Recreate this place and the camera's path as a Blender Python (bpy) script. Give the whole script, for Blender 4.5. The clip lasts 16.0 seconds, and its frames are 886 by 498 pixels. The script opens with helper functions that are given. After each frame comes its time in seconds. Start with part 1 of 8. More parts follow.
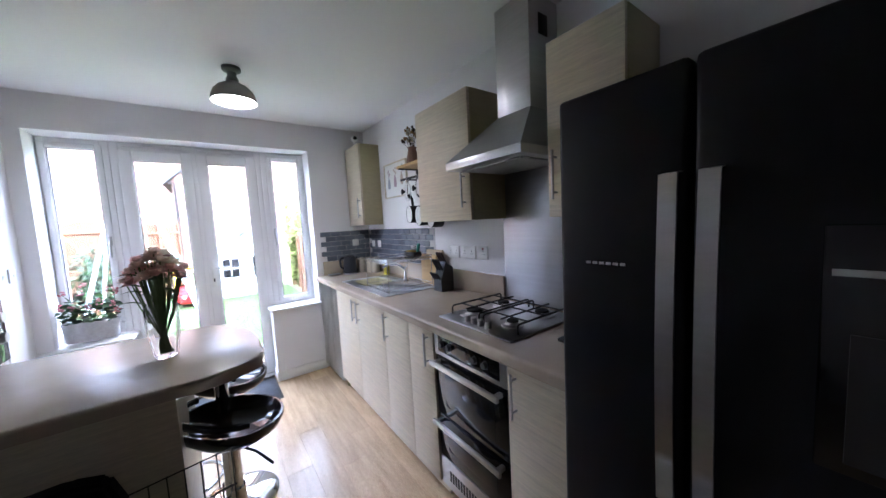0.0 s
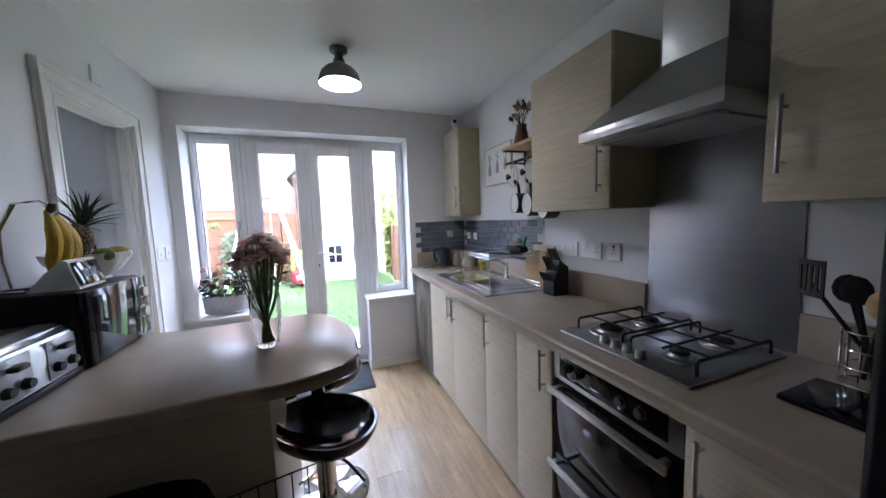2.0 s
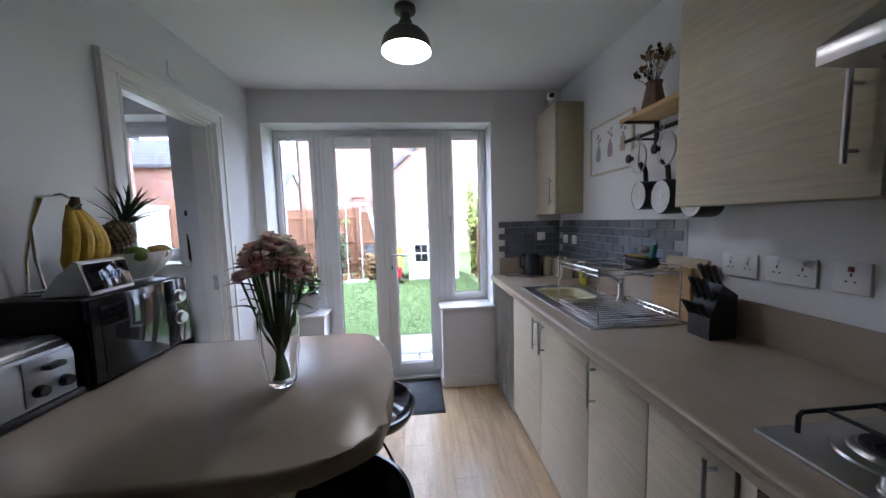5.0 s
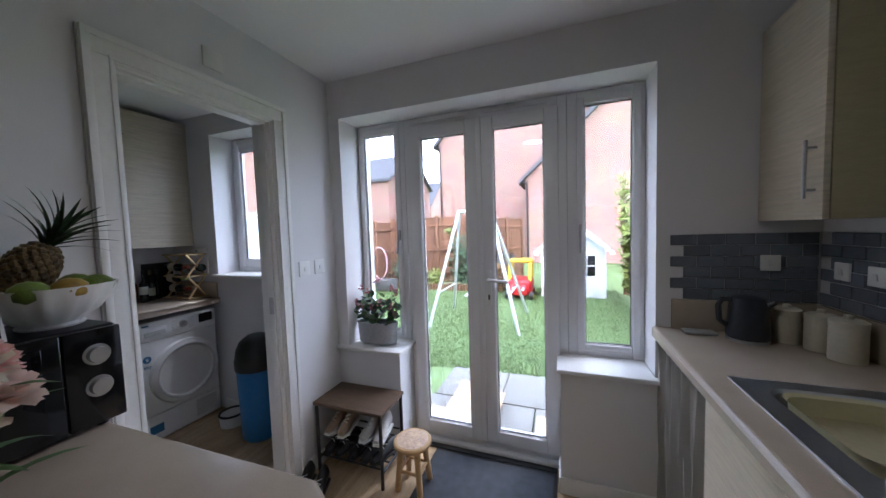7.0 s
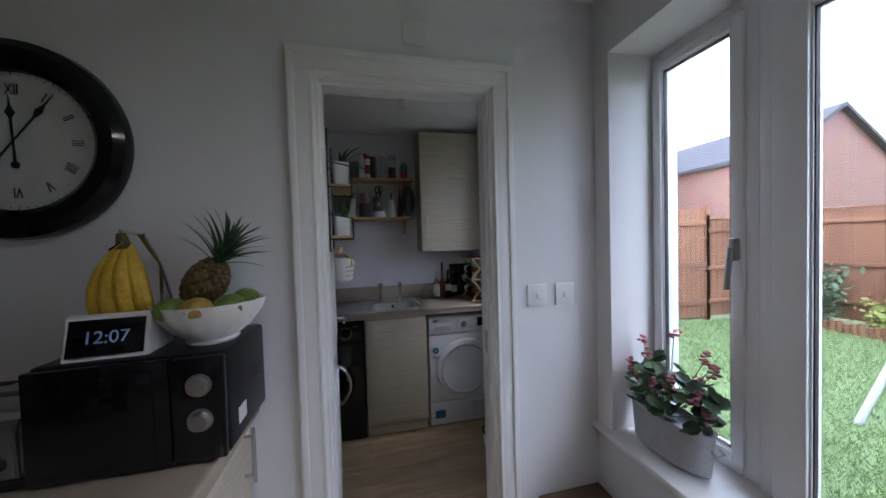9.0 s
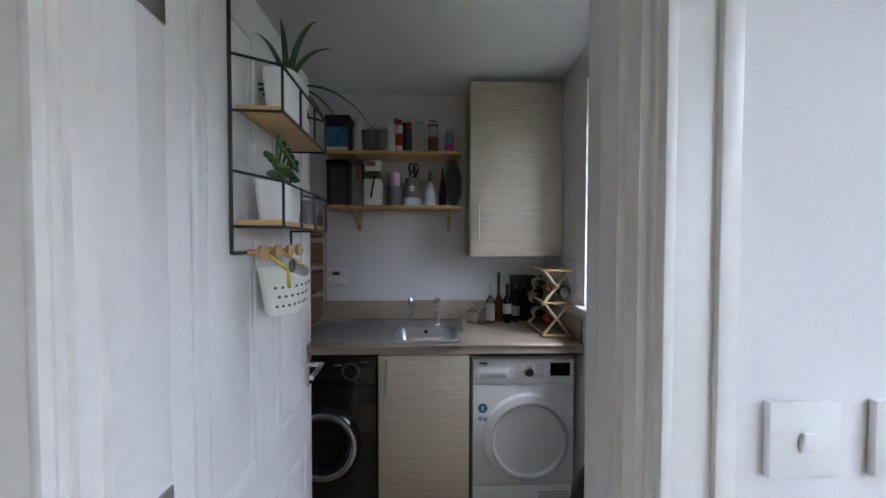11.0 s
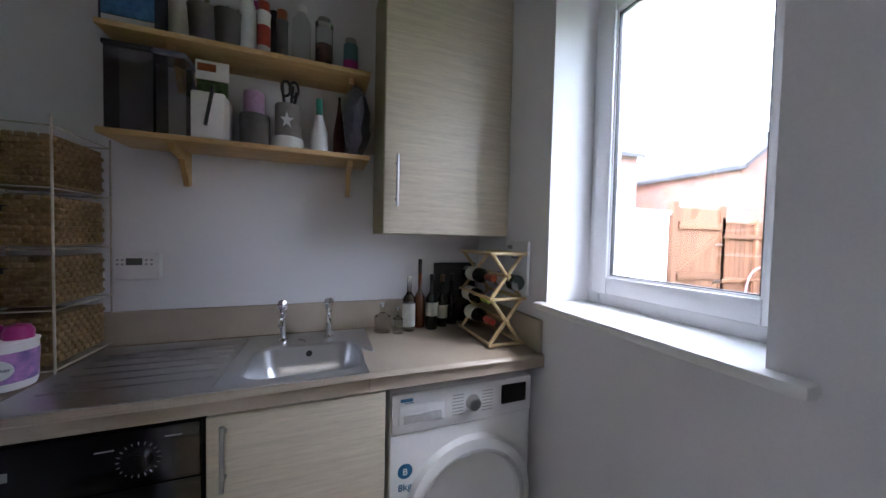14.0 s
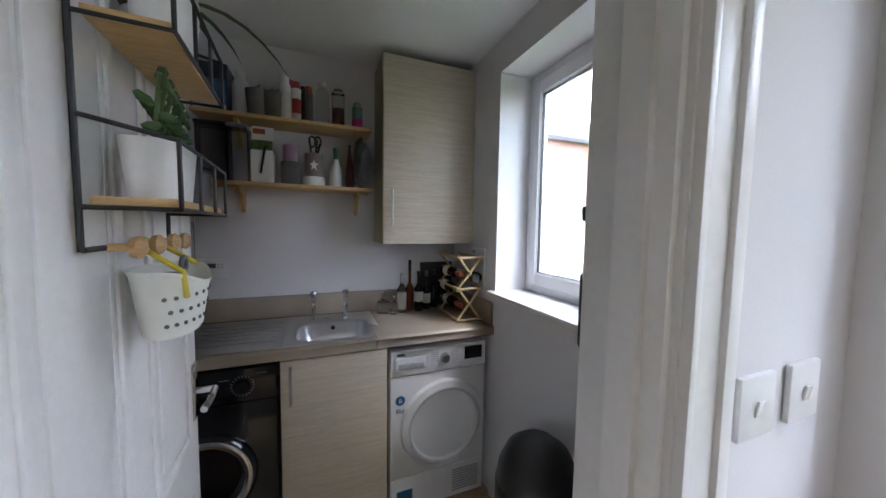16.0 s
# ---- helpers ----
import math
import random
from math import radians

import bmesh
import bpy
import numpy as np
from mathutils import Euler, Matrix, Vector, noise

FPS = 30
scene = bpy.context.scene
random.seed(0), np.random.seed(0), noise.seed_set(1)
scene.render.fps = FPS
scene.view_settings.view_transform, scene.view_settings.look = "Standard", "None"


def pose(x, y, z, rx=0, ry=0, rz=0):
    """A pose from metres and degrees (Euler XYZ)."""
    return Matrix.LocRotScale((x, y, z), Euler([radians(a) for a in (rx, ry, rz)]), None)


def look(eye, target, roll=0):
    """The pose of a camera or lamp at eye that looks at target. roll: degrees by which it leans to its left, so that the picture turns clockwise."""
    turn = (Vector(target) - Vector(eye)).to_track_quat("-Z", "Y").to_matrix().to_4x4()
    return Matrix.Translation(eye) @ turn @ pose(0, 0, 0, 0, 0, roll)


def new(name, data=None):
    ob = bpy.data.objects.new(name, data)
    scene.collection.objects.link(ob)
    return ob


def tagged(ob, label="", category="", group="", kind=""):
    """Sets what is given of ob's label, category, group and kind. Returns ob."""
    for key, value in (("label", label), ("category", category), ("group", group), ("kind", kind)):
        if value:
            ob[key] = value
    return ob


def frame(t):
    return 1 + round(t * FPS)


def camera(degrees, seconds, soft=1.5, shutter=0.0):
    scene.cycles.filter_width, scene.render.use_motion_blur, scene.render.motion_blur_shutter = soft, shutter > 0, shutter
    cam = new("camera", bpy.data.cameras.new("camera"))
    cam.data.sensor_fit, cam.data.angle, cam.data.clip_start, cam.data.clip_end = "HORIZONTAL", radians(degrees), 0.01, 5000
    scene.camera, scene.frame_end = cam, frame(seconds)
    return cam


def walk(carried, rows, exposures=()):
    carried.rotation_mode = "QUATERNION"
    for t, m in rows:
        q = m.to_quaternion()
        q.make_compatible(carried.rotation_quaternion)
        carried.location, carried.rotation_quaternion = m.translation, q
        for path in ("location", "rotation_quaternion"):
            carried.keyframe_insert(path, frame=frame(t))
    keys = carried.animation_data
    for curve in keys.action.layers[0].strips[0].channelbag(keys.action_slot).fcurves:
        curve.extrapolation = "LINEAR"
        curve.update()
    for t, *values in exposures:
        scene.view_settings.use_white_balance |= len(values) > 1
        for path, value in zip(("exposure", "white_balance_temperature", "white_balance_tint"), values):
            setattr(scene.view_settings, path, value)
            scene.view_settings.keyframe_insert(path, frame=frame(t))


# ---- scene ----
cam = camera(108.5, 16.0)
PATH = [
    (0, (1.003, 1.730, 1.415), (2.172, 3.344, 1.241), -3.0),
    (0.5, (1.008, 1.836, 1.394), (1.998, 3.564, 1.230), -2.7),
    (1, (1.079, 1.926, 1.397), (1.970, 3.708, 1.213), -2.4),
    (1.5, (1.085, 2.022, 1.375), (1.959, 3.813, 1.205), -2.1),
    (2, (1.037, 2.036, 1.396), (1.739, 3.897, 1.205), -2.0),
    (2.5, (0.978, 2.063, 1.388), (1.415, 4.007, 1.209), -1.9),
    (3, (0.975, 2.038, 1.386), (1.193, 4.018, 1.221), -1.7),
    (3.5, (1.001, 2.043, 1.379), (1.174, 4.027, 1.209), -1.8),
    (4, (1.069, 2.145, 1.362), (1.241, 4.131, 1.197), -1.6),
    (4.2, (1.088, 2.213, 1.374), (1.267, 4.197, 1.196), -1.6),
    (6.3, (1.377, 2.908, 1.405), (1.311, 4.898, 1.238), -2.1),
    (6.5, (1.378, 3.010, 1.420), (1.135, 4.990, 1.272), -1.9),
    (7, (1.407, 3.266, 1.418), (0.716, 5.139, 1.302), -1.8),
    (7.5, (1.400, 3.506, 1.398), (0.322, 5.184, 1.318), -1.8),
    (8, (1.325, 3.755, 1.425), (-0.066, 5.196, 1.342), -1.4),
    (8.5, (1.255, 3.946, 1.415), (-0.418, 5.041, 1.362), -1.5),
    (9, (1.145, 4.083, 1.452), (-0.801, 4.535, 1.393), -1.7),
    (9.2, (1.078, 4.110, 1.440), (-0.899, 4.416, 1.394), -1.6),
    (11.3, (0.205, 4.320, 1.440), (-1.789, 4.370, 1.394), 0.1),
    (11.5, (0.113, 4.287, 1.420), (-1.874, 4.515, 1.402), 0.4),
    (12, (-0.024, 4.262, 1.412), (-1.943, 4.827, 1.409), 0.5),
    (12.5, (-0.151, 4.283, 1.377), (-2.039, 4.941, 1.387), 0.7),
    (13, (-0.239, 4.298, 1.345), (-2.116, 4.987, 1.357), 1.0),
    (13.5, (-0.268, 4.302, 1.335), (-2.144, 4.997, 1.313), 1.2),
    (14, (-0.275, 4.306, 1.340), (-2.147, 5.007, 1.276), 1.3),
    (14.5, (-0.235, 4.297, 1.358), (-2.110, 4.987, 1.258), 1.4),
    (15, (-0.129, 4.247, 1.389), (-2.000, 4.941, 1.266), 1.4),
    (15.5, (0.037, 4.200, 1.427), (-1.836, 4.887, 1.296), 1.2),
    (16, (0.232, 4.182, 1.451), (-1.622, 4.920, 1.314), 0.9),
]

# ---- exposure, world, lights ----
EXPOSURES = [(0.0, 2.5, 5500, 19), (1.5, 2.05, 5550, 18), (4.0, 1.58, 5600, 18), (6.5, 0.9, 5800, 18), (9.0, 0.62, 5850, 18), (11.5, 1.65, 6000, 17), (14.0, 1.78, 6000, 18), (15.5, 1.72, 6150, 18), (16.0, 1.55, 6200, 17)]
walk(cam, [(t, look(eye, target, roll)) for t, eye, target, roll in PATH], EXPOSURES)

world = bpy.data.worlds.new("overcast")
scene.world = world
world.use_nodes = True
wn = world.node_tree.nodes
sky = wn.new("ShaderNodeTexSky")
sky.sky_type = "NISHITA"
sky.sun_disc = False
sky.sun_elevation = radians(42)
sky.sun_rotation = radians(150)
sky.dust_density = 5.0
sky.ozone_density = 0.6
cloud = wn.new("ShaderNodeMix")
cloud.data_type = "RGBA"
cloud.inputs[0].default_value = 0.82
cloud.inputs[7].default_value = (10.6, 11.8, 13.6, 1)
world.node_tree.links.new(sky.outputs[0], cloud.inputs[6])
world.node_tree.links.new(cloud.outputs[2], wn["Background"].inputs[0])
wn["Background"].inputs[1].default_value = 1.0

sun = new("sun", bpy.data.lights.new("sun", "SUN"))
sun.data.energy, sun.data.angle, sun.data.color = 1.2, radians(25), (1.0, 0.98, 0.95)
sun.matrix_world = look((0, 0, 0), (-0.35, -0.45, -1.0))


# ---- mesh helpers ----
ORIGIN = {}


def thing(name, base, label, category, group="", kind=""):
    ob = new(name)
    ob.empty_display_size = 0.05
    ob.location = base
    ORIGIN[ob.name] = Vector(base)
    return tagged(ob, label, category, group, kind)


def finish(bm, name, material, smooth=True):
    bmesh.ops.recalc_face_normals(bm, faces=bm.faces[:])
    me = bpy.data.meshes.new(name)
    bm.to_mesh(me)
    bm.free()
    me.materials.append(material)
    if smooth:
        for p in me.polygons:
            p.use_smooth = True
        me.set_sharp_from_angle(angle=radians(35))
    return me


def part(name, bm, material, parent, label=""):
    """One mesh part, written in world coordinates, under a thing or a part."""
    base = ORIGIN[parent.name]
    bmesh.ops.translate(bm, verts=bm.verts[:], vec=-base)
    ob = new(name, finish(bm, name, material))
    ob.parent = parent
    ORIGIN[ob.name] = base
    return tagged(ob, label)


def solid(name, bm, material, label="", category="", kind="structure", group=""):
    """A top-level mesh in world coordinates."""
    ob = new(name, finish(bm, name, material))
    ORIGIN[ob.name] = Vector((0, 0, 0))
    return tagged(ob, label, category, group, kind)


def B():
    return bmesh.new()


def box(bm, x0, y0, z0, x1, y1, z1, bevel=0.0, seg=2, m=None):
    made = bmesh.ops.create_cube(bm, size=1)["verts"]
    c = Matrix.Translation(((x0 + x1) / 2, (y0 + y1) / 2, (z0 + z1) / 2)) @ Matrix.Diagonal((abs(x1 - x0), abs(y1 - y0), abs(z1 - z0), 1))
    bmesh.ops.transform(bm, matrix=c, verts=made)
    if bevel:
        edges = {e for v in made for e in v.link_edges}
        out = bmesh.ops.bevel(bm, geom=list(edges), offset=bevel, segments=seg, affect="EDGES", profile=0.5)
        made = list({v for f in out["faces"] for v in f.verts} | {v for v in made if v.is_valid})
    if m is not None:
        bmesh.ops.transform(bm, matrix=m, verts=made)
    return bm


def rod(bm, a, b, r, r2=None, seg=12):
    a, b = Vector(a), Vector(b)
    d = b - a
    m = Matrix.Translation((a + b) / 2) @ d.to_track_quat("Z", "Y").to_matrix().to_4x4()
    bmesh.ops.create_cone(bm, cap_ends=True, segments=seg, radius1=r, radius2=r if r2 is None else r2, depth=d.length, matrix=m)
    return bm


def tube(bm, points, r, seg=8, closed=False):
    """A round bar along points."""
    pts = [Vector(p) for p in points]
    rings = []
    n = len(pts)
    side = None
    for i, p in enumerate(pts):
        q0, q1 = (pts[i - 1], pts[(i + 1) % n]) if closed else (pts[max(i - 1, 0)], pts[min(i + 1, n - 1)])
        d = (q1 - q0).normalized()
        if side is None:
            side = d.orthogonal().normalized()
        side = (side - d * side.dot(d)).normalized()
        up = d.cross(side)
        rings.append([bm.verts.new(p + r * (math.cos(k * 2 * math.pi / seg) * side + math.sin(k * 2 * math.pi / seg) * up)) for k in range(seg)])
    for i in range(n if closed else n - 1):
        a, b = rings[i], rings[(i + 1) % n]
        for k in range(seg):
            bm.faces.new((a[k], a[(k + 1) % seg], b[(k + 1) % seg], b[k]))
    if not closed:
        bm.faces.new(rings[0][::-1])
        bm.faces.new(rings[-1])
    return bm


def lathe(bm, profile, base, seg=28, m=None, sx=1.0, sy=1.0, flute=0.0, flutes=0):
    """A turned shape from (radius, height) pairs above base; open unless its ends have radius 0."""
    rings, made = [], []
    for r, z in profile:
        if r <= 1e-6:
            ring = [bm.verts.new((0, 0, z))]
        else:
            ring = []
            for k in range(seg):
                a = k * 2 * math.pi / seg
                rr = r * (1 + flute * math.cos(flutes * a))
                ring.append(bm.verts.new((rr * math.cos(a) * sx, rr * math.sin(a) * sy, z)))
        rings.append(ring)
        made += ring
    for a, b in zip(rings, rings[1:]):
        for k in range(seg):
            j = (k + 1) % seg
            if len(a) == 1 and len(b) == 1:
                continue
            if len(a) == 1:
                bm.faces.new((a[0], b[j], b[k]))
            elif len(b) == 1:
                bm.faces.new((a[k], a[j], b[0]))
            else:
                bm.faces.new((a[k], a[j], b[j], b[k]))
    bmesh.ops.transform(bm, matrix=Matrix.Translation(base) @ (m or Matrix()), verts=made)
    return bm


def prism(bm, outline, z0, z1, m=None, bevel=0.0):
    """An outline of (x, y) pairs raised from z0 to z1."""
    low = [bm.verts.new((x, y, z0)) for x, y in outline]
    top = [bm.verts.new((x, y, z1)) for x, y in outline]
    n = len(outline)
    bm.faces.new(low[::-1])
    face = bm.faces.new(top)
    for i in range(n):
        bm.faces.new((low[i], low[(i + 1) % n], top[(i + 1) % n], top[i]))
    made = low + top
    if bevel:
        edges = list(face.edges)
        out = bmesh.ops.bevel(bm, geom=edges, offset=bevel, segments=3, affect="EDGES", profile=0.5)
        made = list({v for f in out["faces"] for v in f.verts} | {v for v in made if v.is_valid})
    if m is not None:
        bmesh.ops.transform(bm, matrix=m, verts=made)
    return bm


def ball(bm, c, r, sx=1, sy=1, sz=1, sub=2, m=None):
    mm = Matrix.Translation(c) @ (m or Matrix()) @ Matrix.Diagonal((sx, sy, sz, 1))
    bmesh.ops.create_icosphere(bm, subdivisions=sub, radius=r, matrix=mm)
    return bm


def grid_bars(bm, x0, x1, y, z0, z1, nx, nz, r):
    """Upright wire grid in the plane y."""
    for i in range(nx + 1):
        x = x0 + (x1 - x0) * i / nx
        rod(bm, (x, y, z0), (x, y, z1), r, seg=6)
    for i in range(nz + 1):
        z = z0 + (z1 - z0) * i / nz
        rod(bm, (x0, y, z), (x1, y, z), r, seg=6)
    return bm


# ---- materials ----
def material(name, colour, rough=0.5, metal=0.0, vary=0.12, scale=6.0, fine=60.0, bump=0.05, stretch=(1, 1, 1), spec=0.5,
             tint=None, coat=0.0, per_object=0.0, rough_vary=0.15):
    m = bpy.data.materials.new(name)
    m.use_nodes = True
    nt = m.node_tree
    n, k = nt.nodes, nt.links
    p = n["Principled BSDF"]
    geo = n.new("ShaderNodeNewGeometry")
    mp = n.new("ShaderNodeMapping")
    mp.inputs["Scale"].default_value = stretch
    k.new(geo.outputs["Position"], mp.inputs["Vector"])
    big, small = n.new("ShaderNodeTexNoise"), n.new("ShaderNodeTexNoise")
    big.inputs["Scale"].default_value, big.inputs["Detail"].default_value = scale, 4
    small.inputs["Scale"].default_value, small.inputs["Detail"].default_value = fine, 3
    k.new(mp.outputs[0], big.inputs["Vector"])
    k.new(mp.outputs[0], small.inputs["Vector"])
    mix = n.new("ShaderNodeMath")
    mix.operation = "ADD"
    k.new(big.outputs[0], mix.inputs[0])
    k.new(small.outputs[0], mix.inputs[1])
    ramp = n.new("ShaderNodeMapRange")
    ramp.inputs["From Min"].default_value, ramp.inputs["From Max"].default_value = 0.6, 1.4
    k.new(mix.outputs[0], ramp.inputs["Value"])
    c = n.new("ShaderNodeMix")
    c.data_type = "RGBA"
    k.new(ramp.outputs[0], c.inputs[0])
    dark = tint or tuple(v * (1 - 2 * vary) for v in colour)
    c.inputs[6].default_value = (*dark, 1)
    c.inputs[7].default_value = (*[min(1, v * (1 + vary)) for v in colour], 1)
    out = c.outputs[2]
    if per_object:
        info = n.new("ShaderNodeObjectInfo")
        mr = n.new("ShaderNodeMapRange")
        mr.inputs["To Min"].default_value, mr.inputs["To Max"].default_value = 1 - per_object, 1 + per_object
        k.new(info.outputs["Random"], mr.inputs["Value"])
        hsv = n.new("ShaderNodeHueSaturation")
        k.new(mr.outputs[0], hsv.inputs["Value"])
        k.new(out, hsv.inputs["Color"])
        out = hsv.outputs[0]
    k.new(out, p.inputs["Base Color"])
    rr = n.new("ShaderNodeMapRange")
    rr.inputs["To Min"].default_value, rr.inputs["To Max"].default_value = max(0.02, rough * (1 - rough_vary)), min(1, rough * (1 + rough_vary))
    k.new(big.outputs[0], rr.inputs["Value"])
    k.new(rr.outputs[0], p.inputs["Roughness"])
    p.inputs["Metallic"].default_value = metal
    p.inputs["Specular IOR Level"].default_value = spec
    p.inputs["Coat Weight"].default_value = coat
    if bump:
        bp = n.new("ShaderNodeBump")
        bp.inputs["Strength"].default_value, bp.inputs["Distance"].default_value = bump, 0.004
        k.new(small.outputs[0], bp.inputs["Height"])
        k.new(bp.outputs[0], p.inputs["Normal"])
    return m


def glass(name, tint=(1, 1, 1), rough=0.0, ior=1.45):
    m = material(name, tint, rough, vary=0.0, bump=0)
    p = m.node_tree.nodes["Principled BSDF"]
    p.inputs["Transmission Weight"].default_value = 1.0
    p.inputs["IOR"].default_value = ior
    for link in list(p.inputs["Base Color"].links) + list(p.inputs["Roughness"].links):
        m.node_tree.links.remove(link)
    p.inputs["Base Color"].default_value = (*tint, 1)
    p.inputs["Roughness"].default_value = rough
    return m


def pane_glass(name, tint=(1, 1, 1)):
    """Thin flat glazing: clear or dimmed by tint, with a little gloss."""
    m = bpy.data.materials.new(name)
    m.use_nodes = True
    n, k = m.node_tree.nodes, m.node_tree.links
    n.remove(n["Principled BSDF"])
    clear, gloss, mix, fr = n.new("ShaderNodeBsdfTransparent"), n.new("ShaderNodeBsdfGlossy"), n.new("ShaderNodeMixShader"), n.new("ShaderNodeLayerWeight")
    gloss.inputs["Roughness"].default_value = 0.01
    clear.inputs["Color"].default_value = (*tint, 1)
    power, gain = n.new("ShaderNodeMath"), n.new("ShaderNodeMath")
    power.operation, gain.operation = "POWER", "MULTIPLY_ADD"
    power.inputs[1].default_value = 5.0
    gain.inputs[1].default_value, gain.inputs[2].default_value = 0.6, 0.04
    k.new(fr.outputs["Facing"], power.inputs[0])
    k.new(power.outputs[0], gain.inputs[0])
    k.new(gain.outputs[0], mix.inputs[0])
    k.new(clear.outputs[0], mix.inputs[1])
    k.new(gloss.outputs[0], mix.inputs[2])
    k.new(mix.outputs[0], n["Material Output"].inputs[0])
    return m


def glow(name, colour, strength):
    m = bpy.data.materials.new(name)
    m.use_nodes = True
    p = m.node_tree.nodes["Principled BSDF"]
    p.inputs["Base Color"].default_value = (*colour, 1)
    p.inputs["Emission Color"].default_value = (*colour, 1)
    p.inputs["Emission Strength"].default_value = strength
    return m


def translucent(m, share=0.5):
    """Lets light through thin leaves and petals."""
    n, k = m.node_tree.nodes, m.node_tree.links
    p = n["Principled BSDF"]
    t, mix = n.new("ShaderNodeBsdfTranslucent"), n.new("ShaderNodeMixShader")
    k.new(p.inputs["Base Color"].links[0].from_socket, t.inputs["Color"])
    mix.inputs[0].default_value = share
    k.new(p.outputs[0], mix.inputs[1])
    k.new(t.outputs[0], mix.inputs[2])
    k.new(mix.outputs[0], n["Material Output"].inputs[0])
    return m


def brickwork(name, a, b, mortar, scale):
    m = bpy.data.materials.new(name)
    m.use_nodes = True
    n, k = m.node_tree.nodes, m.node_tree.links
    p = n["Principled BSDF"]
    geo = n.new("ShaderNodeNewGeometry")
    sep, com = n.new("ShaderNodeSeparateXYZ"), n.new("ShaderNodeCombineXYZ")
    add = n.new("ShaderNodeMath")
    k.new(geo.outputs["Position"], sep.inputs[0])
    k.new(sep.outputs[0], add.inputs[0])
    k.new(sep.outputs[1], add.inputs[1])
    k.new(add.outputs[0], com.inputs[0])
    k.new(sep.outputs[2], com.inputs[1])
    t = n.new("ShaderNodeTexBrick")
    t.inputs["Color1"].default_value, t.inputs["Color2"].default_value, t.inputs["Mortar"].default_value = (*a, 1), (*b, 1), (*mortar, 1)
    t.inputs["Scale"].default_value = 1.0
    t.inputs["Brick Width"].default_value, t.inputs["Row Height"].default_value, t.inputs["Mortar Size"].default_value = 0.22 * scale, 0.075 * scale, 0.007
    k.new(com.outputs[0], t.inputs["Vector"])
    no = n.new("ShaderNodeTexNoise")
    no.inputs["Scale"].default_value = 1.3
    k.new(geo.outputs["Position"], no.inputs["Vector"])
    mx = n.new("ShaderNodeMix")
    mx.data_type, mx.blend_type = "RGBA", "MULTIPLY"
    mx.inputs[0].default_value = 0.3
    k.new(t.outputs[0], mx.inputs[6])
    k.new(no.outputs[1], mx.inputs[7])
    k.new(mx.outputs[2], p.inputs["Base Color"])
    p.inputs["Roughness"].default_value = 0.9
    bp = n.new("ShaderNodeBump")
    bp.inputs["Strength"].default_value, bp.inputs["Distance"].default_value = 0.5, 0.01
    k.new(t.outputs[1], bp.inputs["Height"])
    bp.invert = True
    k.new(bp.outputs[0], p.inputs["Normal"])
    return m


M_WALL = material("white_wall_paint", (0.77, 0.76, 0.77), 0.75, vary=0.025, scale=1.5, fine=250, bump=0.08, spec=0.3)
M_CEIL = material("white_ceiling_paint", (0.8, 0.8, 0.8), 0.85, vary=0.02, scale=1.2, fine=180, bump=0.06, spec=0.2)
M_GLOSS = material("white_gloss_trim", (0.8, 0.79, 0.77), 0.32, vary=0.03, scale=3, fine=60, bump=0.03)
M_UPVC = material("white_upvc", (0.82, 0.82, 0.83), 0.25, vary=0.015, scale=4, fine=80, bump=0.01)
M_RUBBER = material("black_seal", (0.02, 0.02, 0.02), 0.6, bump=0.02)
# grey tint holds down the garden's brightness behind the panes; not the glass's own colour
M_PANE = pane_glass("window_glass", (0.57, 0.58, 0.58))
M_CLOCK_PANE = pane_glass("clock_cover_glass")
M_OAK = material("oak_floor", (0.58, 0.43, 0.27), 0.26, rough_vary=0.06, vary=0.16, scale=3.2, fine=38, bump=0.06, stretch=(9, 1.1, 1), per_object=0.14, tint=(0.38, 0.26, 0.15))
M_OAK_JOINT = material("floor_joint", (0.2, 0.14, 0.08), 0.7)
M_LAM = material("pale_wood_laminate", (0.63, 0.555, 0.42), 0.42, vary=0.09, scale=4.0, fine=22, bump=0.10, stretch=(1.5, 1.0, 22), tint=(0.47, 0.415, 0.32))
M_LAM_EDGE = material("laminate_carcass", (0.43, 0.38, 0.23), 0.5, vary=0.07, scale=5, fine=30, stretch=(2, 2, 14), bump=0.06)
M_TOP = material("beige_worktop", (0.44, 0.365, 0.285), 0.27, rough_vary=0.02, vary=0.06, scale=9, fine=320, bump=0.03)
M_STEEL = material("brushed_steel", (0.55, 0.55, 0.56), 0.3, 1.0, vary=0.05, scale=5, fine=120, stretch=(1, 1, 14), bump=0.03)
M_STEEL_H = material("brushed_steel_sheet", (0.42, 0.43, 0.46), 0.36, 1.0, vary=0.06, scale=3, fine=140, stretch=(1, 0.5, 16), bump=0.03)
M_CHROME = material("chrome", (0.78, 0.78, 0.79), 0.09, 1.0, vary=0.02, bump=0.0)
M_BLACK_GLOSS = material("black_gloss", (0.006, 0.006, 0.007), 0.12, vary=0.1, scale=3, bump=0.0)
M_FRIDGE = material("black_fridge_enamel", (0.006, 0.006, 0.008), 0.38, vary=0.1, scale=3, fine=200, bump=0.015, spec=0.25)
M_BLACK = material("black_plastic", (0.013, 0.013, 0.014), 0.45, vary=0.12, bump=0.03)
M_IRON = material("black_cast_iron", (0.012, 0.012, 0.013), 0.6, vary=0.2, fine=160, bump=0.12)
M_FABRIC_BLACK = material("black_fabric", (0.008, 0.008, 0.009), 0.95, vary=0.25, scale=8, fine=420, bump=0.35, spec=0.1)
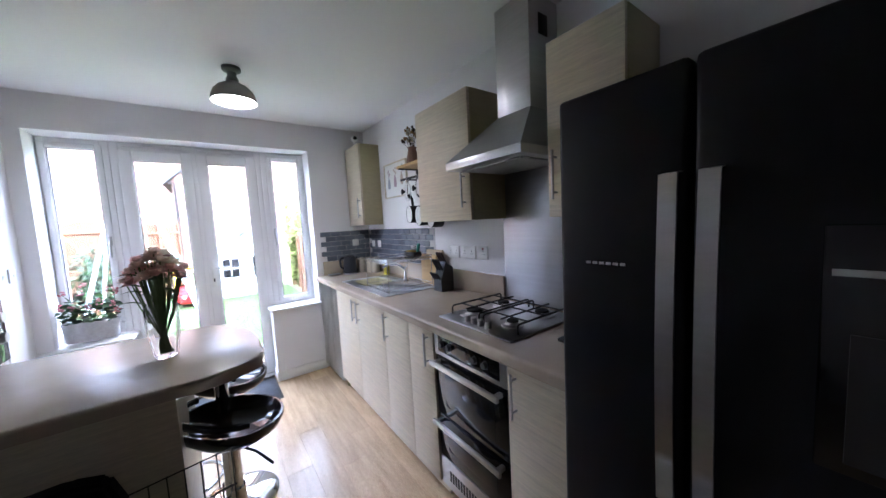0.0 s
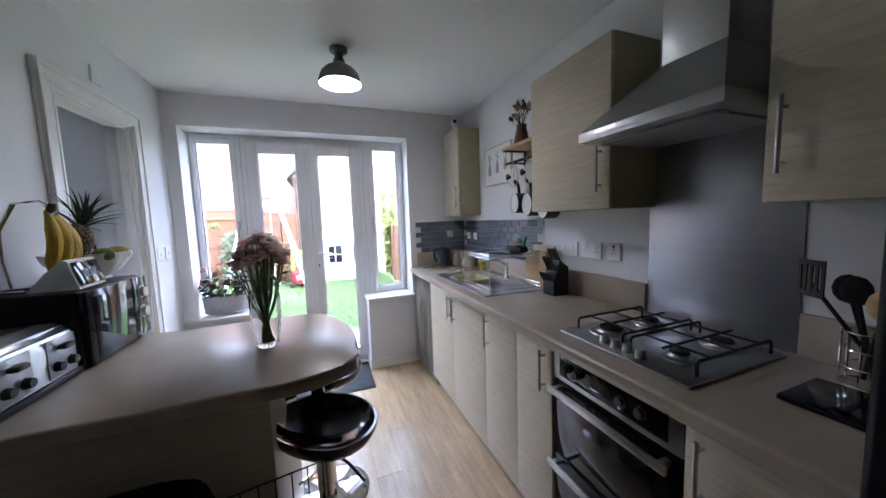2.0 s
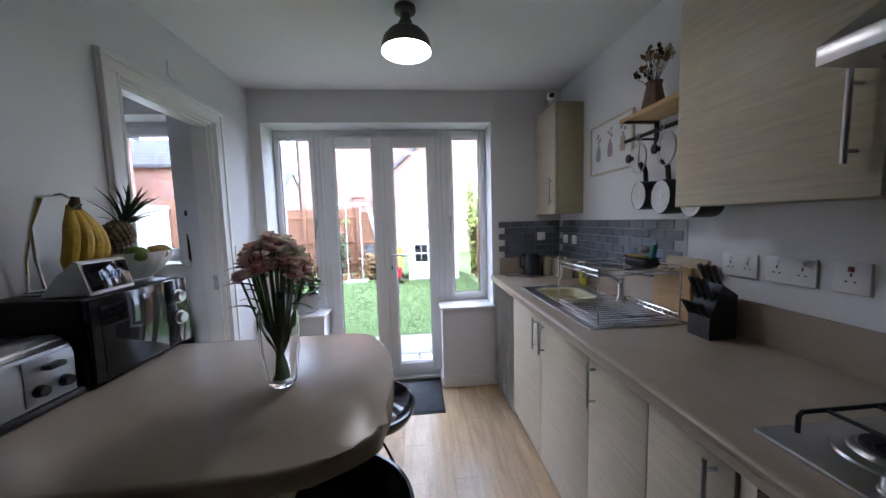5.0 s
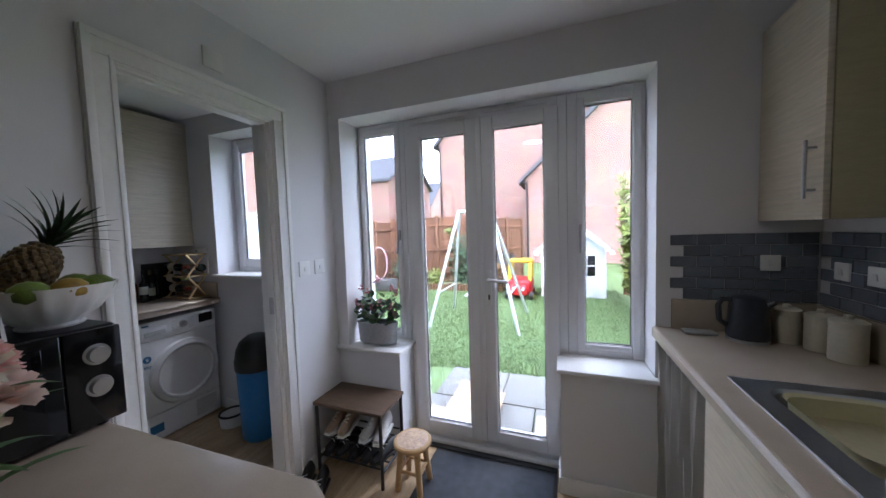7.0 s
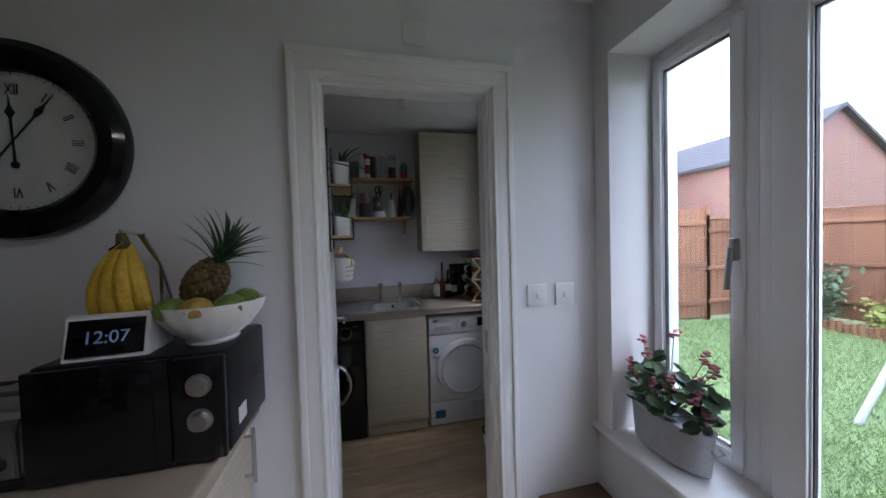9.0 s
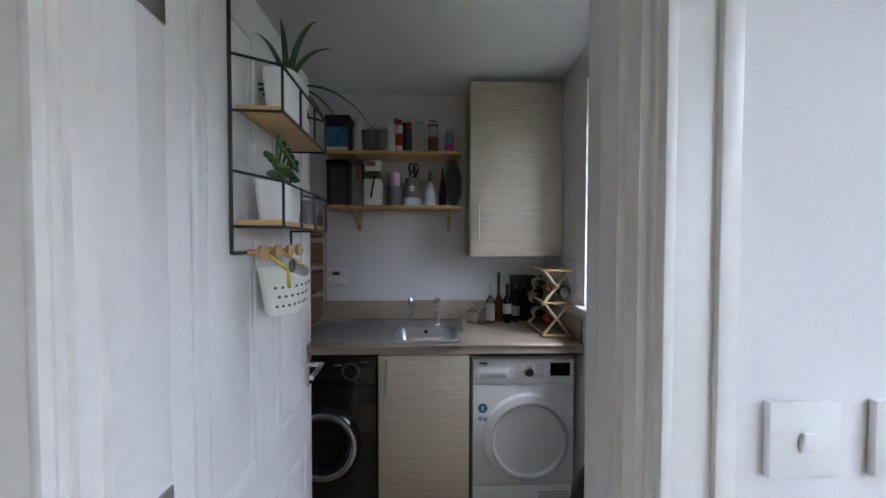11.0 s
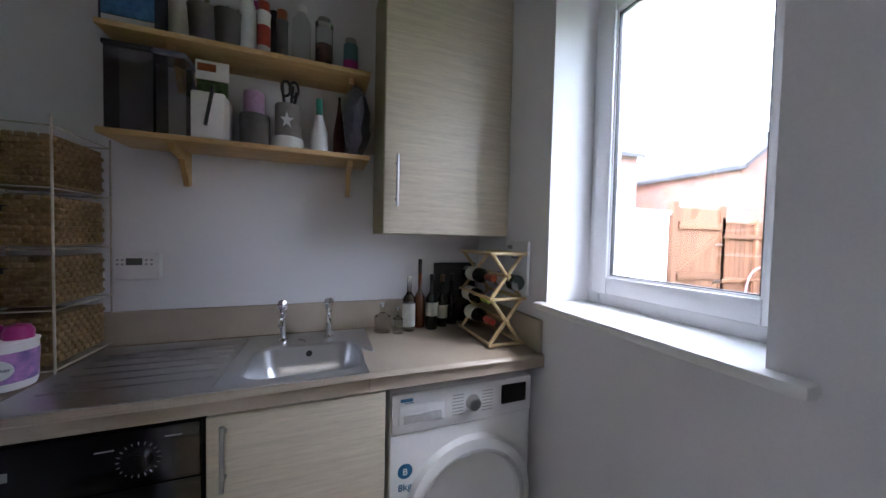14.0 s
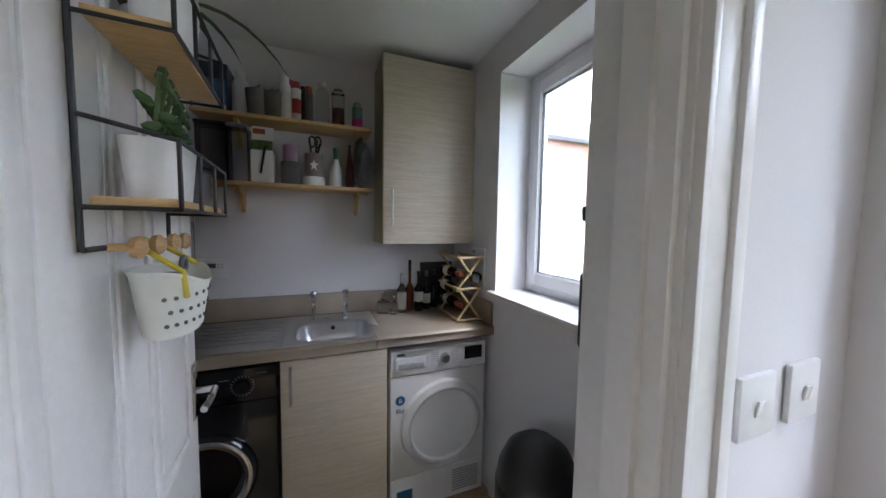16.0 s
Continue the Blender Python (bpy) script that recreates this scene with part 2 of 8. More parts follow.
M_OVEN_GLASS = material("dark_oven_glass", (0.004, 0.004, 0.005), 0.06, vary=0.0, bump=0)
M_WHITE_ENAMEL = material("white_enamel", (0.8, 0.81, 0.82), 0.3, vary=0.02, bump=0.01)
M_WHITE_PLASTIC = material("white_plastic", (0.78, 0.78, 0.77), 0.38, vary=0.03, bump=0.02)
M_GREY_PLASTIC = material("grey_plastic", (0.35, 0.35, 0.36), 0.45, vary=0.05, bump=0.02)
M_PINE = material("pine_shelf", (0.58, 0.39, 0.18), 0.5, vary=0.12, scale=4, fine=30, stretch=(8, 1, 8), bump=0.06, tint=(0.43, 0.26, 0.1))
M_DARKWOOD = material("dark_rustic_wood", (0.11, 0.065, 0.037), 0.55, vary=0.25, scale=6, fine=40, stretch=(1, 9, 9), bump=0.15)
M_LIGHTWOOD = material("light_turned_wood", (0.55, 0.34, 0.15), 0.45, vary=0.15, scale=9, fine=50, stretch=(2, 2, 8), bump=0.08)
M_TILE = material("grey_blue_tile", (0.16, 0.18, 0.215), 0.14, vary=0.08, scale=7, fine=30, bump=0.02, per_object=0.14)
M_GROUT = material("pale_grout", (0.5, 0.5, 0.5), 0.9, fine=200, bump=0.1)
M_GREEN = translucent(material("leaf_green", (0.09, 0.17, 0.06), 0.5, vary=0.3, scale=20, bump=0.1, per_object=0.2), 0.35)
M_GREEN_DK = material("dark_leaf_green", (0.035, 0.075, 0.03), 0.45, vary=0.3, scale=30, bump=0.1)
M_STEM = material("green_stem", (0.12, 0.2, 0.06), 0.5, vary=0.2, scale=30)
M_GRASS = material("lawn_grass", (0.12, 0.18, 0.07), 0.7, vary=0.3, scale=1.6, fine=14, bump=0.3, tint=(0.10, 0.16, 0.04))
M_SLAB = material("patio_slab", (0.22, 0.21, 0.19), 0.85, vary=0.08, scale=3, fine=60, bump=0.2, per_object=0.08)
M_FENCE = material("brown_fence_timber", (0.23, 0.105, 0.055), 0.8, vary=0.2, scale=4, fine=40, stretch=(9, 9, 1), bump=0.25, per_object=0.22)
M_BRICK = brickwork("red_brick", (0.40, 0.19, 0.145), (0.50, 0.28, 0.22), (0.47, 0.41, 0.37), 1.0)
M_ROOF = material("grey_roof_tile", (0.12, 0.12, 0.135), 0.8, vary=0.2, scale=2, fine=12, stretch=(1, 1, 6), bump=0.6)
M_WHITE_BOARD = material("white_painted_board", (0.75, 0.75, 0.74), 0.6, vary=0.06, scale=3, fine=40, bump=0.1)

# ---- structure ----
L, R, F, FU, CE, BACK = 0.0, 2.40, 5.0, 5.05, 2.39, -3.0
UX, US = -1.74, 3.25
OUT = 5.32


def wall(name, boxes, label):
    bm = B()
    for b in boxes:
        box(bm, *b)
    return solid(name, bm, M_WALL, label, "wall")


# front wall with the glazed doors; the reveal is 0.08 to 1.83 wide, 2.15 high
wall("wall_north", [(-0.10, F, 0, 0.082, OUT, CE), (1.825, F, 0, R + 0.12, OUT, CE), (0.082, F, 2.15, 1.825, OUT, CE),
                    (0.082, F, 0, 0.455, 5.30, 0.650), (1.40, F, 0, 1.825, 5.30, 0.655)], "white painted wall around glazed garden doors")
wall("wall_east", [(R, BACK - 0.1, 0, R + 0.12, F, CE)], "white painted kitchen wall behind the units")
wall("wall_west", [(-0.10, 4.56, 0, L, F, CE), (-0.10, BACK - 0.1, 0, L, 3.91, CE), (-0.10, 3.91, 2.027, L, 4.56, CE)], "white painted wall with a doorway to the utility room")
# added unseen wall that closes the room, set far back to lower bounce light
wall("wall_south", [(-0.10, BACK - 0.12, 0, R, BACK - 0.02, CE)], "plain white closing wall, added out of view")
wall("utility_wall_north", [(UX - 0.1, FU, 0, -1.20, OUT, CE), (-0.60, FU, 0, -0.10, OUT, CE), (-1.20, FU, 0, -0.60, OUT, 1.10), (-1.20, FU, 2.228, -0.60, OUT, CE)],
     "white painted utility room wall with a window")
wall("utility_wall_west", [(UX - 0.1, US, 0, UX, FU, CE)], "white painted utility room wall behind the sink")
wall("utility_wall_south", [(UX - 0.1, US - 0.1, 0, -0.10, US, CE)], "white painted utility room side wall")
bm = B()
box(bm, -0.1, BACK - 0.12, CE, R + 0.12, OUT, CE + 0.1)
solid("ceiling", bm, M_CEIL, "flat white painted ceiling", "ceiling")
bm = B()
box(bm, UX - 0.1, US - 0.1, CE, -0.1, OUT, CE + 0.1)
solid("utility_ceiling", bm, M_CEIL, "flat white painted utility ceiling", "ceiling")
bm = B()
box(bm, UX - 0.1, BACK - 0.12, -0.12, R + 0.12, OUT, -0.012)
floor_ob = solid("floor", bm, M_OAK_JOINT, "pale oak laminate plank floor", "floor")

wall("utility_pipe_boxing_wall", [(-0.335, 4.77, 0, -0.102, FU, CE)], "white painted boxing in the utility corner")
# door lining and architrave of the utility doorway
bm = B()
for y0, y1 in ((3.91, 3.935), (4.535, 4.56)):
    box(bm, -0.115, y0, 0, 0.004, y1, 2.027, 0.002)
box(bm, -0.115, 3.935, 2.002, 0.004, 4.535, 2.027, 0.002)
box(bm, -0.06, 3.935, 0, -0.02, 3.945, 2.002)
box(bm, -0.06, 4.525, 0, -0.02, 4.535, 2.002)
box(bm, -0.06, 3.945, 1.992, -0.02, 4.525, 2.002)
solid("door_lining", bm, M_GLOSS, "white gloss door lining", "door frame")


def architrave(x, s, name):
    bm = B()
    for w, t, o in ((0.085, 0.012, 0.0), (0.06, 0.020, 0.010), (0.022, 0.027, 0.06), (0.012, 0.024, 0.004)):
        a, b = 3.925 - o - w, 3.925 - o
        c, d = 4.545 + o, 4.545 + o + w
        z = 2.012 + o
        box(bm, x, a, 0, x + s * t, b, z, 0.002)
        box(bm, x, c, 0, x + s * t, d, z, 0.002)
        box(bm, x, a, z, x + s * t, d, z + w, 0.002)
    return solid(name, bm, M_GLOSS, "white gloss moulded architrave around the doorway", "trim")


architrave(0.001, 1, "architrave_trim")
architrave(-0.101, -1, "utility_architrave_trim")

# skirting
bm = B()
for b in ((L, 4.66, 0, L + 0.014, F, 0.09), (0.014, F - 0.014, 0, 0.455, F, 0.09), (1.40, F - 0.014, 0, 1.85, F, 0.09), (L, BACK, 0, L + 0.014, 2.9, 0.09),
          (1.388, F - 0.014, 0, 1.399, 5.16, 0.09)):
    box(bm, *b, 0.004)
solid("baseboard", bm, M_GLOSS, "white gloss skirting board", "skirting")
bm = B()
box(bm, -1.2, FU - 0.013, 0, -0.336, FU, 0.09, 0.004)
box(bm, -0.114, 4.66, 0, -0.101, 4.77, 0.09, 0.004)
solid("utility_baseboard", bm, M_GLOSS, "white gloss skirting board", "skirting")


# ---- garden doors and windows ----
def frame_bars(bm, x0, x1, z0, z1, w, y0, y1, bevel=0.004):
    box(bm, x0, y0, z0, x0 + w, y1, z1, bevel)
    box(bm, x1 - w, y0, z0, x1, y1, z1, bevel)
    box(bm, x0 + w, y0, z0, x1 - w, y1, z0 + w, bevel)
    box(bm, x0 + w, y0, z1 - w, x1 - w, y1, z1, bevel)
    return bm


def sash(parent, x0, x1, z0, z1, w, y0=5.195, y1=5.25):
    s = part("sash_frame", frame_bars(B(), x0, x1, z0, z1, w, y0, y1, 0.006), M_UPVC, parent)
    part("glazing_bead", frame_bars(B(), x0 + w - 0.008, x1 - w + 0.008, z0 + w - 0.008, z1 - w + 0.008, 0.014, y0 + 0.008, y0 + 0.03, 0.003), M_UPVC, s)
    part("seal", frame_bars(B(), x0 + w + 0.003, x1 - w - 0.003, z0 + w + 0.003, z1 - w - 0.003, 0.006, y0 + 0.012, y0 + 0.026, 0), M_RUBBER, s)
    g = part("pane", box(B(), x0 + w, y0 + 0.026, z0 + w, x1 - w, y0 + 0.03, z1 - w), M_PANE, s)
    g.visible_shadow = False
    return s


win = thing("window_1", (0.28, 5.2, 0.68), "tall white upvc side window beside the garden doors", "window", kind="structure")
part("window_frame", frame_bars(B(), 0.082, 0.441, 0.677, 2.15, 0.046, 5.205, 5.275), M_UPVC, win)
sash(win, 0.088, 0.405, 0.705, 2.115, 0.036)
part("window_handle", rod(box(B(), 0.377, 5.175, 1.36, 0.397, 5.196, 1.43, 0.004), (0.387, 5.17, 1.40), (0.384, 5.158, 1.27), 0.008), M_STEEL, win)
win = thing("window_2", (1.6, 5.2, 0.68), "tall white upvc side window beside the garden doors", "window", kind="structure")
part("window_frame", frame_bars(B(), 1.446, 1.825, 0.682, 2.15, 0.052, 5.205, 5.275), M_UPVC, win)
sash(win, 1.494, 1.806, 0.715, 2.115, 0.038)
part("window_handle", rod(box(B(), 1.502, 5.175, 1.36, 1.522, 5.196, 1.43, 0.004), (1.512, 5.17, 1.40), (1.512, 5.158, 1.27), 0.008), M_STEEL, win)
door = thing("door_1", (0.93, 5.2, 0.0), "closed white upvc double glazed garden doors", "door", kind="structure")
bm = frame_bars(B(), 0.442, 1.445, 0.0, 2.15, 0.05, 5.203, 5.285)
box(bm, 0.442, 5.16, 0, 1.445, 5.203, 0.03, 0.005)
box(bm, 0.492, 5.205, 0.045, 1.395, 5.28, 0.1)
box(bm, 0.492, 5.205, 2.07, 1.395, 5.28, 2.105)
part("door_frame", bm, M_UPVC, door)
part("trickle_vent", box(box(B(), 0.52, 5.19, 2.115, 0.88, 5.203, 2.13, 0.003), 0.98, 5.19, 2.115, 1.34, 5.203, 2.13, 0.003), M_UPVC, door)
sash(door, 0.490, 0.941, 0.08, 2.085, 0.075, 5.170, 5.23)
sash(door, 0.960, 1.40, 0.08, 2.085, 0.075, 5.170, 5.23)
part("middle_stile", box(B(), 0.933, 5.162, 0.08, 0.966, 5.2, 2.085, 0.004), M_UPVC, door)
bm = box(B(), 0.984, 5.158, 0.95, 1.012, 5.171, 1.17, 0.005)
rod(bm, (0.998, 5.171, 1.11), (0.998, 5.12, 1.11), 0.009)
tube(bm, [(0.998, 5.123, 1.11), (1.03, 5.121, 1.112), (1.08, 5.123, 1.108), (1.12, 5.127, 1.104)], 0.009)
part("door_handle", bm, M_WHITE_PLASTIC, door)
part("keyhole", box(B(), 0.993, 5.155, 0.99, 1.003, 5.1585, 1.02, 0.001), M_BLACK, door)


def sill(name, x0, x1, y0, y1, z, label):
    bm = box(B(), x0, y0, z - 0.025, x1, y1, z, 0.008)
    return solid(name, bm, M_GLOSS, label, "window sill")


sill("window_sill_1", 0.0, 0.475, F - 0.035, 5.268, 0.675, "white gloss window board")
sill("window_sill_2", 1.383, 1.845, F - 0.035, 5.268, 0.685, "white gloss window board")
sill("window_sill_3", -1.23, -0.53, FU - 0.04, 5.298, 1.122, "white gloss utility window board")
win = thing("window_3", (-0.92, 5.2, 1.13), "white upvc utility room window", "window", kind="structure")
part("window_frame", frame_bars(B(), -1.20, -0.60, 1.117, 2.228, 0.053, 5.235, 5.305), M_UPVC, win)
sash(win, -1.172, -0.63, 1.16, 2.185, 0.06, 5.225, 5.28)

# ---- kitchen units ----


def bar_handle(parent, p, length, axis, out):
    """A steel bar handle: p its middle on the door face, axis along it, out away from the face."""
    p, ax, o = Vector(p), Vector(axis), Vector(out)
    bm = B()
    h = p + o * 0.028
    rod(bm, h - ax * length / 2, h + ax * length / 2, 0.0055)
    for s in (-0.36, 0.36):
        rod(bm, p + ax * length * s, h + ax * length * s, 0.0045)
    return part("handle", bm, M_STEEL, parent, "brushed steel bar handle")


def base_unit(y0, y1, x0=1.83, x1=R, z1=0.885, doors=1, handles=("r",), face=-1, name="base_unit", label="pale wood-grain kitchen base unit", group="kitchen base units", top=0.0):
    """A floor unit along y whose doors look along x."""
    c = thing(name, ((x0 + x1) / 2, (y0 + y1) / 2, 0), label, "cabinet", group)
    w = (y1 - y0) / doors
    s = face
    xf = x0 if s < 0 else x1
    xb = x1 - 0.003 if s < 0 else x0 + 0.003
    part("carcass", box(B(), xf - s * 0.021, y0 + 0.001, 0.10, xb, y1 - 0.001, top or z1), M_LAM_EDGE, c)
    part("plinth", box(B(), xf - s * 0.06, y0 + 0.001, 0.0, xf - s * 0.075, y1 - 0.001, 0.10), M_LAM, c)
    for i in range(doors):
        a, b = y0 + i * w + 0.0015, y0 + (i + 1) * w - 0.0015
        d = part("door", box(B(), xf, a, 0.105, xf - s * 0.018, b, z1 - 0.003, 0.002), M_LAM, c)
        hy = a + 0.04 if handles[i] == "r" else b - 0.04
        bar_handle(d, (xf, hy, 0.785), 0.165, (0, 0, 1), (s, 0, 0))
    return c


base_unit(3.54, 4.46, doors=2, handles=("l", "r"))
base_unit(3.237, 3.54, handles=("l",))
base_unit(2.995, 3.237, handles=("r",), label="narrow pale wood-grain kitchen base unit")
base_unit(2.243, 2.515, handles=("l",), label="pale wood-grain base unit beside the fridge")

# worktop along the east wall, with holes for sink and hob left as shallow recesses above it
WT = 0.935
bm = B()
prism(bm, [(1.81, 2.24), (R - 0.001, 2.24), (R - 0.001, 4.999), (1.81, 4.999)], WT - 0.045, WT, bevel=0.012)
solid("worktop", bm, M_TOP, "beige stone-effect laminate kitchen worktop", "worktop", kind="thing")
bm = box(B(), R - 0.018, 3.04, WT, R - 0.001, 4.985, WT + 0.135, 0.003)
box(bm, 1.885, 4.982, WT, R - 0.018, 4.999, WT + 0.135, 0.003)
solid("worktop_upstand", bm, M_TOP, "beige laminate upstand behind the worktop", "upstand", kind="thing")
bm = box(B(), R - 0.018, 2.24, WT, R - 0.001, 2.54, WT + 0.135, 0.003)
solid("worktop_upstand", bm, M_TOP, "short beige laminate upstand beside the steel splashback", "upstand", kind="thing")


def wall_unit(y0, y1, z0, z1, hy, x0=2.115, x1=R, face=-1, label="pale wood-grain wall cupboard", group="kitchen wall cupboards"):
    c = thing("wall_cupboard", ((x0 + x1) / 2, (y0 + y1) / 2, z0), label, "cabinet", group)
    s = face
    xf = x0 if s < 0 else x1
    xb = x1 - 0.002 if s < 0 else x0 + 0.002
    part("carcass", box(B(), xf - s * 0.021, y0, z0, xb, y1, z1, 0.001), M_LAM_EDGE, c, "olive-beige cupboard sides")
    d = part("door", box(B(), xf, y0 + 0.001, z0 + 0.001, xf - s * 0.018, y1 - 0.001, z1 - 0.001, 0.002), M_LAM, c)
    bar_handle(d, (xf, hy, z0 + 0.165 + 0.03 * (z0 < 1.4)), 0.19, (0, 0, 1), (s, 0, 0))
    return c


wall_unit(4.64, 4.995, 1.415, 2.183, 4.675, x0=2.19)
wall_unit(3.012, 3.52, 1.413, 2.10, 3.055, x0=2.13)
wall_unit(2.235, 2.533, 1.408, 2.085, 2.495, x0=2.13)

# utility units
UT = 0.935
bm = B()
prism(bm, [(UX + 0.001, US + 0.001), (-1.20, US + 0.001), (-1.20, FU - 0.001), (UX + 0.001, FU - 0.001)], UT - 0.045, UT, bevel=0.012)
solid("utility_worktop", bm, M_TOP, "beige stone-effect utility room worktop", "worktop", kind="thing")
bm = box(B(), UX + 0.001, US + 0.001, UT, UX + 0.018, FU - 0.018, UT + 0.12, 0.003)
box(bm, UX + 0.018, FU - 0.018, UT, -1.215, FU - 0.001, UT + 0.12, 0.003)
solid("utility_upstand", bm, M_TOP, "beige laminate upstand behind the utility sink", "upstand", kind="thing")
base_unit(4.035, 4.485, x0=UX, x1=-1.205, handles=("r",), face=1, label="pale wood-grain utility base unit under the sink", group="", top=0.80)
wall_unit(4.513, 5.048, 1.356, 2.345, 4.558, x0=UX, x1=-1.466, face=1, label="tall pale wood-grain utility wall cupboard", group="")

# peninsula
BT = 0.95
outline = [(0.001, 2.982), (0.93, 3.0)]
for i in range(7):
    t = i / 6
    outline.append((0.98 + 0.143 * math.sin(t * math.pi * 0.5 + 0.15), 3.005 + 0.11 * t + 0.01))
outline += [(1.134, 3.19), (1.132, 3.33), (1.115, 3.47), (1.08, 3.60), (1.03, 3.69), (0.96, 3.73), (0.001, 3.715)]
bm = B()
prism(bm, outline, BT - 0.042, BT, bevel=0.012)
solid("breakfast_bar_worktop", bm, M_TOP, "beige laminate breakfast bar top with a rounded end", "worktop", kind="thing")
bm = box(B(), 0.001, 2.985, BT, 0.018, 3.71, BT + 0.13, 0.003)
solid("breakfast_bar_upstand", bm, M_TOP, "low beige laminate upstand on the breakfast bar", "upstand", kind="thing")
c = thing("peninsula_unit", (0.43, 3.4, 0), "pale wood-grain units under the breakfast bar with a dark back panel", "cabinet")
part("back_panel", box(B(), 0.17, 3.01, 0, 0.868, 3.03, BT - 0.042), M_LAM, c)
part("end_panel", box(B(), 0.848, 3.03, 0, 0.868, 3.67, BT - 0.042), M_LAM, c)
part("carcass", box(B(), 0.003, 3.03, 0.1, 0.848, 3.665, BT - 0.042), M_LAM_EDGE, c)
part("plinth", box(B(), 0.003, 3.60, 0.0, 0.848, 3.61, 0.10), M_LAM, c)
for a, b, h in ((0.006, 0.42, 0.06), (0.424, 0.84, 0.79)):
    d = part("door", box(B(), a, 3.667, 0.105, b, 3.685, BT - 0.045, 0.002), M_LAM, c)
    bar_handle(d, (h, 3.685, 0.80), 0.17, (0, 0, 1), (0, 1, 0))

# ---- appliances ----
FR = 0.09
f = thing("fridge_freezer", (2.0, 1.74, 0), "black american-style fridge freezer with long steel handles", "fridge")
part("body", box(B(), 1.815, 1.33 + FR, 0.02, R - 0.01, 2.142 + FR, 1.69, 0.006), M_FRIDGE, f)
d1 = part("door", box(B(), 1.75, 1.861 + FR, 0.06, 1.81, 2.14 + FR, 1.70, 0.012, 3), M_FRIDGE, f)
d2 = part("door", box(B(), 1.75, 1.332 + FR, 0.06, 1.81, 1.853 + FR, 1.70, 0.012, 3), M_FRIDGE, f)
for d, y in ((d1, 1.976), (d2, 1.912)):
    bm = B()
    pts = [(1.752, y, 1.488), (1.722, y, 1.483)] + [(1.722 - 0.012 * math.sin(math.pi * i / 12), y, 1.483 - 0.68 * i / 12) for i in range(1, 12)] + [(1.722, y, 0.803), (1.752, y, 0.798)]
    prof = [(p[0], p[2]) for p in pts]
    for i in range(len(prof) - 1):
        (xa, za), (xb, zb) = prof[i], prof[i + 1]
        v = [bm.verts.new(q) for q in ((xa, y - 0.016, za), (xa, y + 0.016, za), (xb, y + 0.016, zb), (xb, y - 0.016, zb))]
        w = [bm.verts.new((q[0] + 0.007, q[1], q[2])) for q in ((xa, y - 0.016, za), (xa, y + 0.016, za), (xb, y + 0.016, zb), (xb, y - 0.016, zb))]
        bm.faces.new(v), bm.faces.new(w[::-1])
        for j in range(4):
            bm.faces.new((v[j], v[(j + 1) % 4], w[(j + 1) % 4], w[j]))
    bmesh.ops.remove_doubles(bm, verts=bm.verts[:], dist=0.0005)
    part("handle", bm, M_STEEL, d, "long brushed steel handle")
disp = part("dispenser", box(B(), 1.742, 1.540, 1.000, 1.751, 1.780, 1.380, 0.004), M_BLACK_GLOSS, d2)
part("dispenser_recess", box(B(), 1.738, 1.570, 1.020, 1.743, 1.750, 1.220, 0.002), M_BLACK, disp)
part("dispenser_lever", box(B(), 1.728, 1.620, 1.130, 1.739, 1.710, 1.260, 0.005), M_GREY_PLASTIC, disp)
part("dispenser_trim", box(B(), 1.737, 1.550, 1.305, 1.742, 1.770, 1.315, 0.001), M_STEEL, disp)
for y in (2.15, 1.45):
    part("hinge_cover", box(B(), 1.82, y, 1.69, 1.90, y + 0.06, 1.71, 0.004), M_BLACK, f)
for i in range(6):
    part("badge_letter", box(B(), 1.7475, 2.066 + i * 0.016, 1.293, 1.7505, 2.077 + i * 0.016, 1.299), M_STEEL, d1)

o = thing("built_in_oven", (2.1, 2.74, 0.1), "stainless steel and black glass built-in double oven", "oven")
part("body", box(B(), 1.86, 2.482, 0.105, R - 0.02, 2.998, 0.885), M_BLACK, o)
cp = part("control_panel", box(B(), 1.835, 2.48, 0.765, 1.86, 2.998, 0.885, 0.003), M_STEEL, o)
part("display_glass", box(B(), 1.832, 2.52, 0.785, 1.836, 2.96, 0.865, 0.001), M_OVEN_GLASS, cp)
for y in (2.92, 2.86, 2.67, 2.60):
    part("knob", rod(rod(B(), (1.832, y, 0.825), (1.815, y, 0.825), 0.015, 0.013, 20), (1.832, y, 0.825), (1.829, y, 0.825), 0.018, seg=20), M_BLACK, cp)
part("clock_display", box(B(), 1.8305, 2.735, 0.812, 1.8325, 2.80, 0.84), M_BLACK_GLOSS, cp)
for z0, z1 in ((0.475, 0.757), (0.255, 0.468)):
    d = part("oven_door", box(B(), 1.838, 2.484, z0, 1.862, 2.994, z1, 0.003), M_OVEN_GLASS, o)
    part("inner_window", box(B(), 1.836, 2.56, z0 + 0.05, 1.8385, 2.92, z1 - 0.07, 0.002), M_BLACK_GLOSS, d)
    bm = box(B(), 1.79, 2.495, z1 - 0.035, 1.805, 2.985, z1 - 0.01, 0.005)
    box(bm, 1.80, 2.51, z1 - 0.032, 1.84, 2.53, z1 - 0.014, 0.002)
    box(bm, 1.80, 2.95, z1 - 0.032, 1.84, 2.97, z1 - 0.014, 0.002)
    part("door_handle", bm, M_STEEL, d, "broad steel door handle")
part("lower_trim", box(B(), 1.838, 2.484, 0.105, 1.86, 2.994, 0.247, 0.002), M_STEEL, o)
bm = B()
for i in range(14):
    box(bm, 1.836, 2.62 + i * 0.022, 0.15, 1.839, 2.632 + i * 0.022, 0.20)
part("vent_slot", bm, M_BLACK, o)

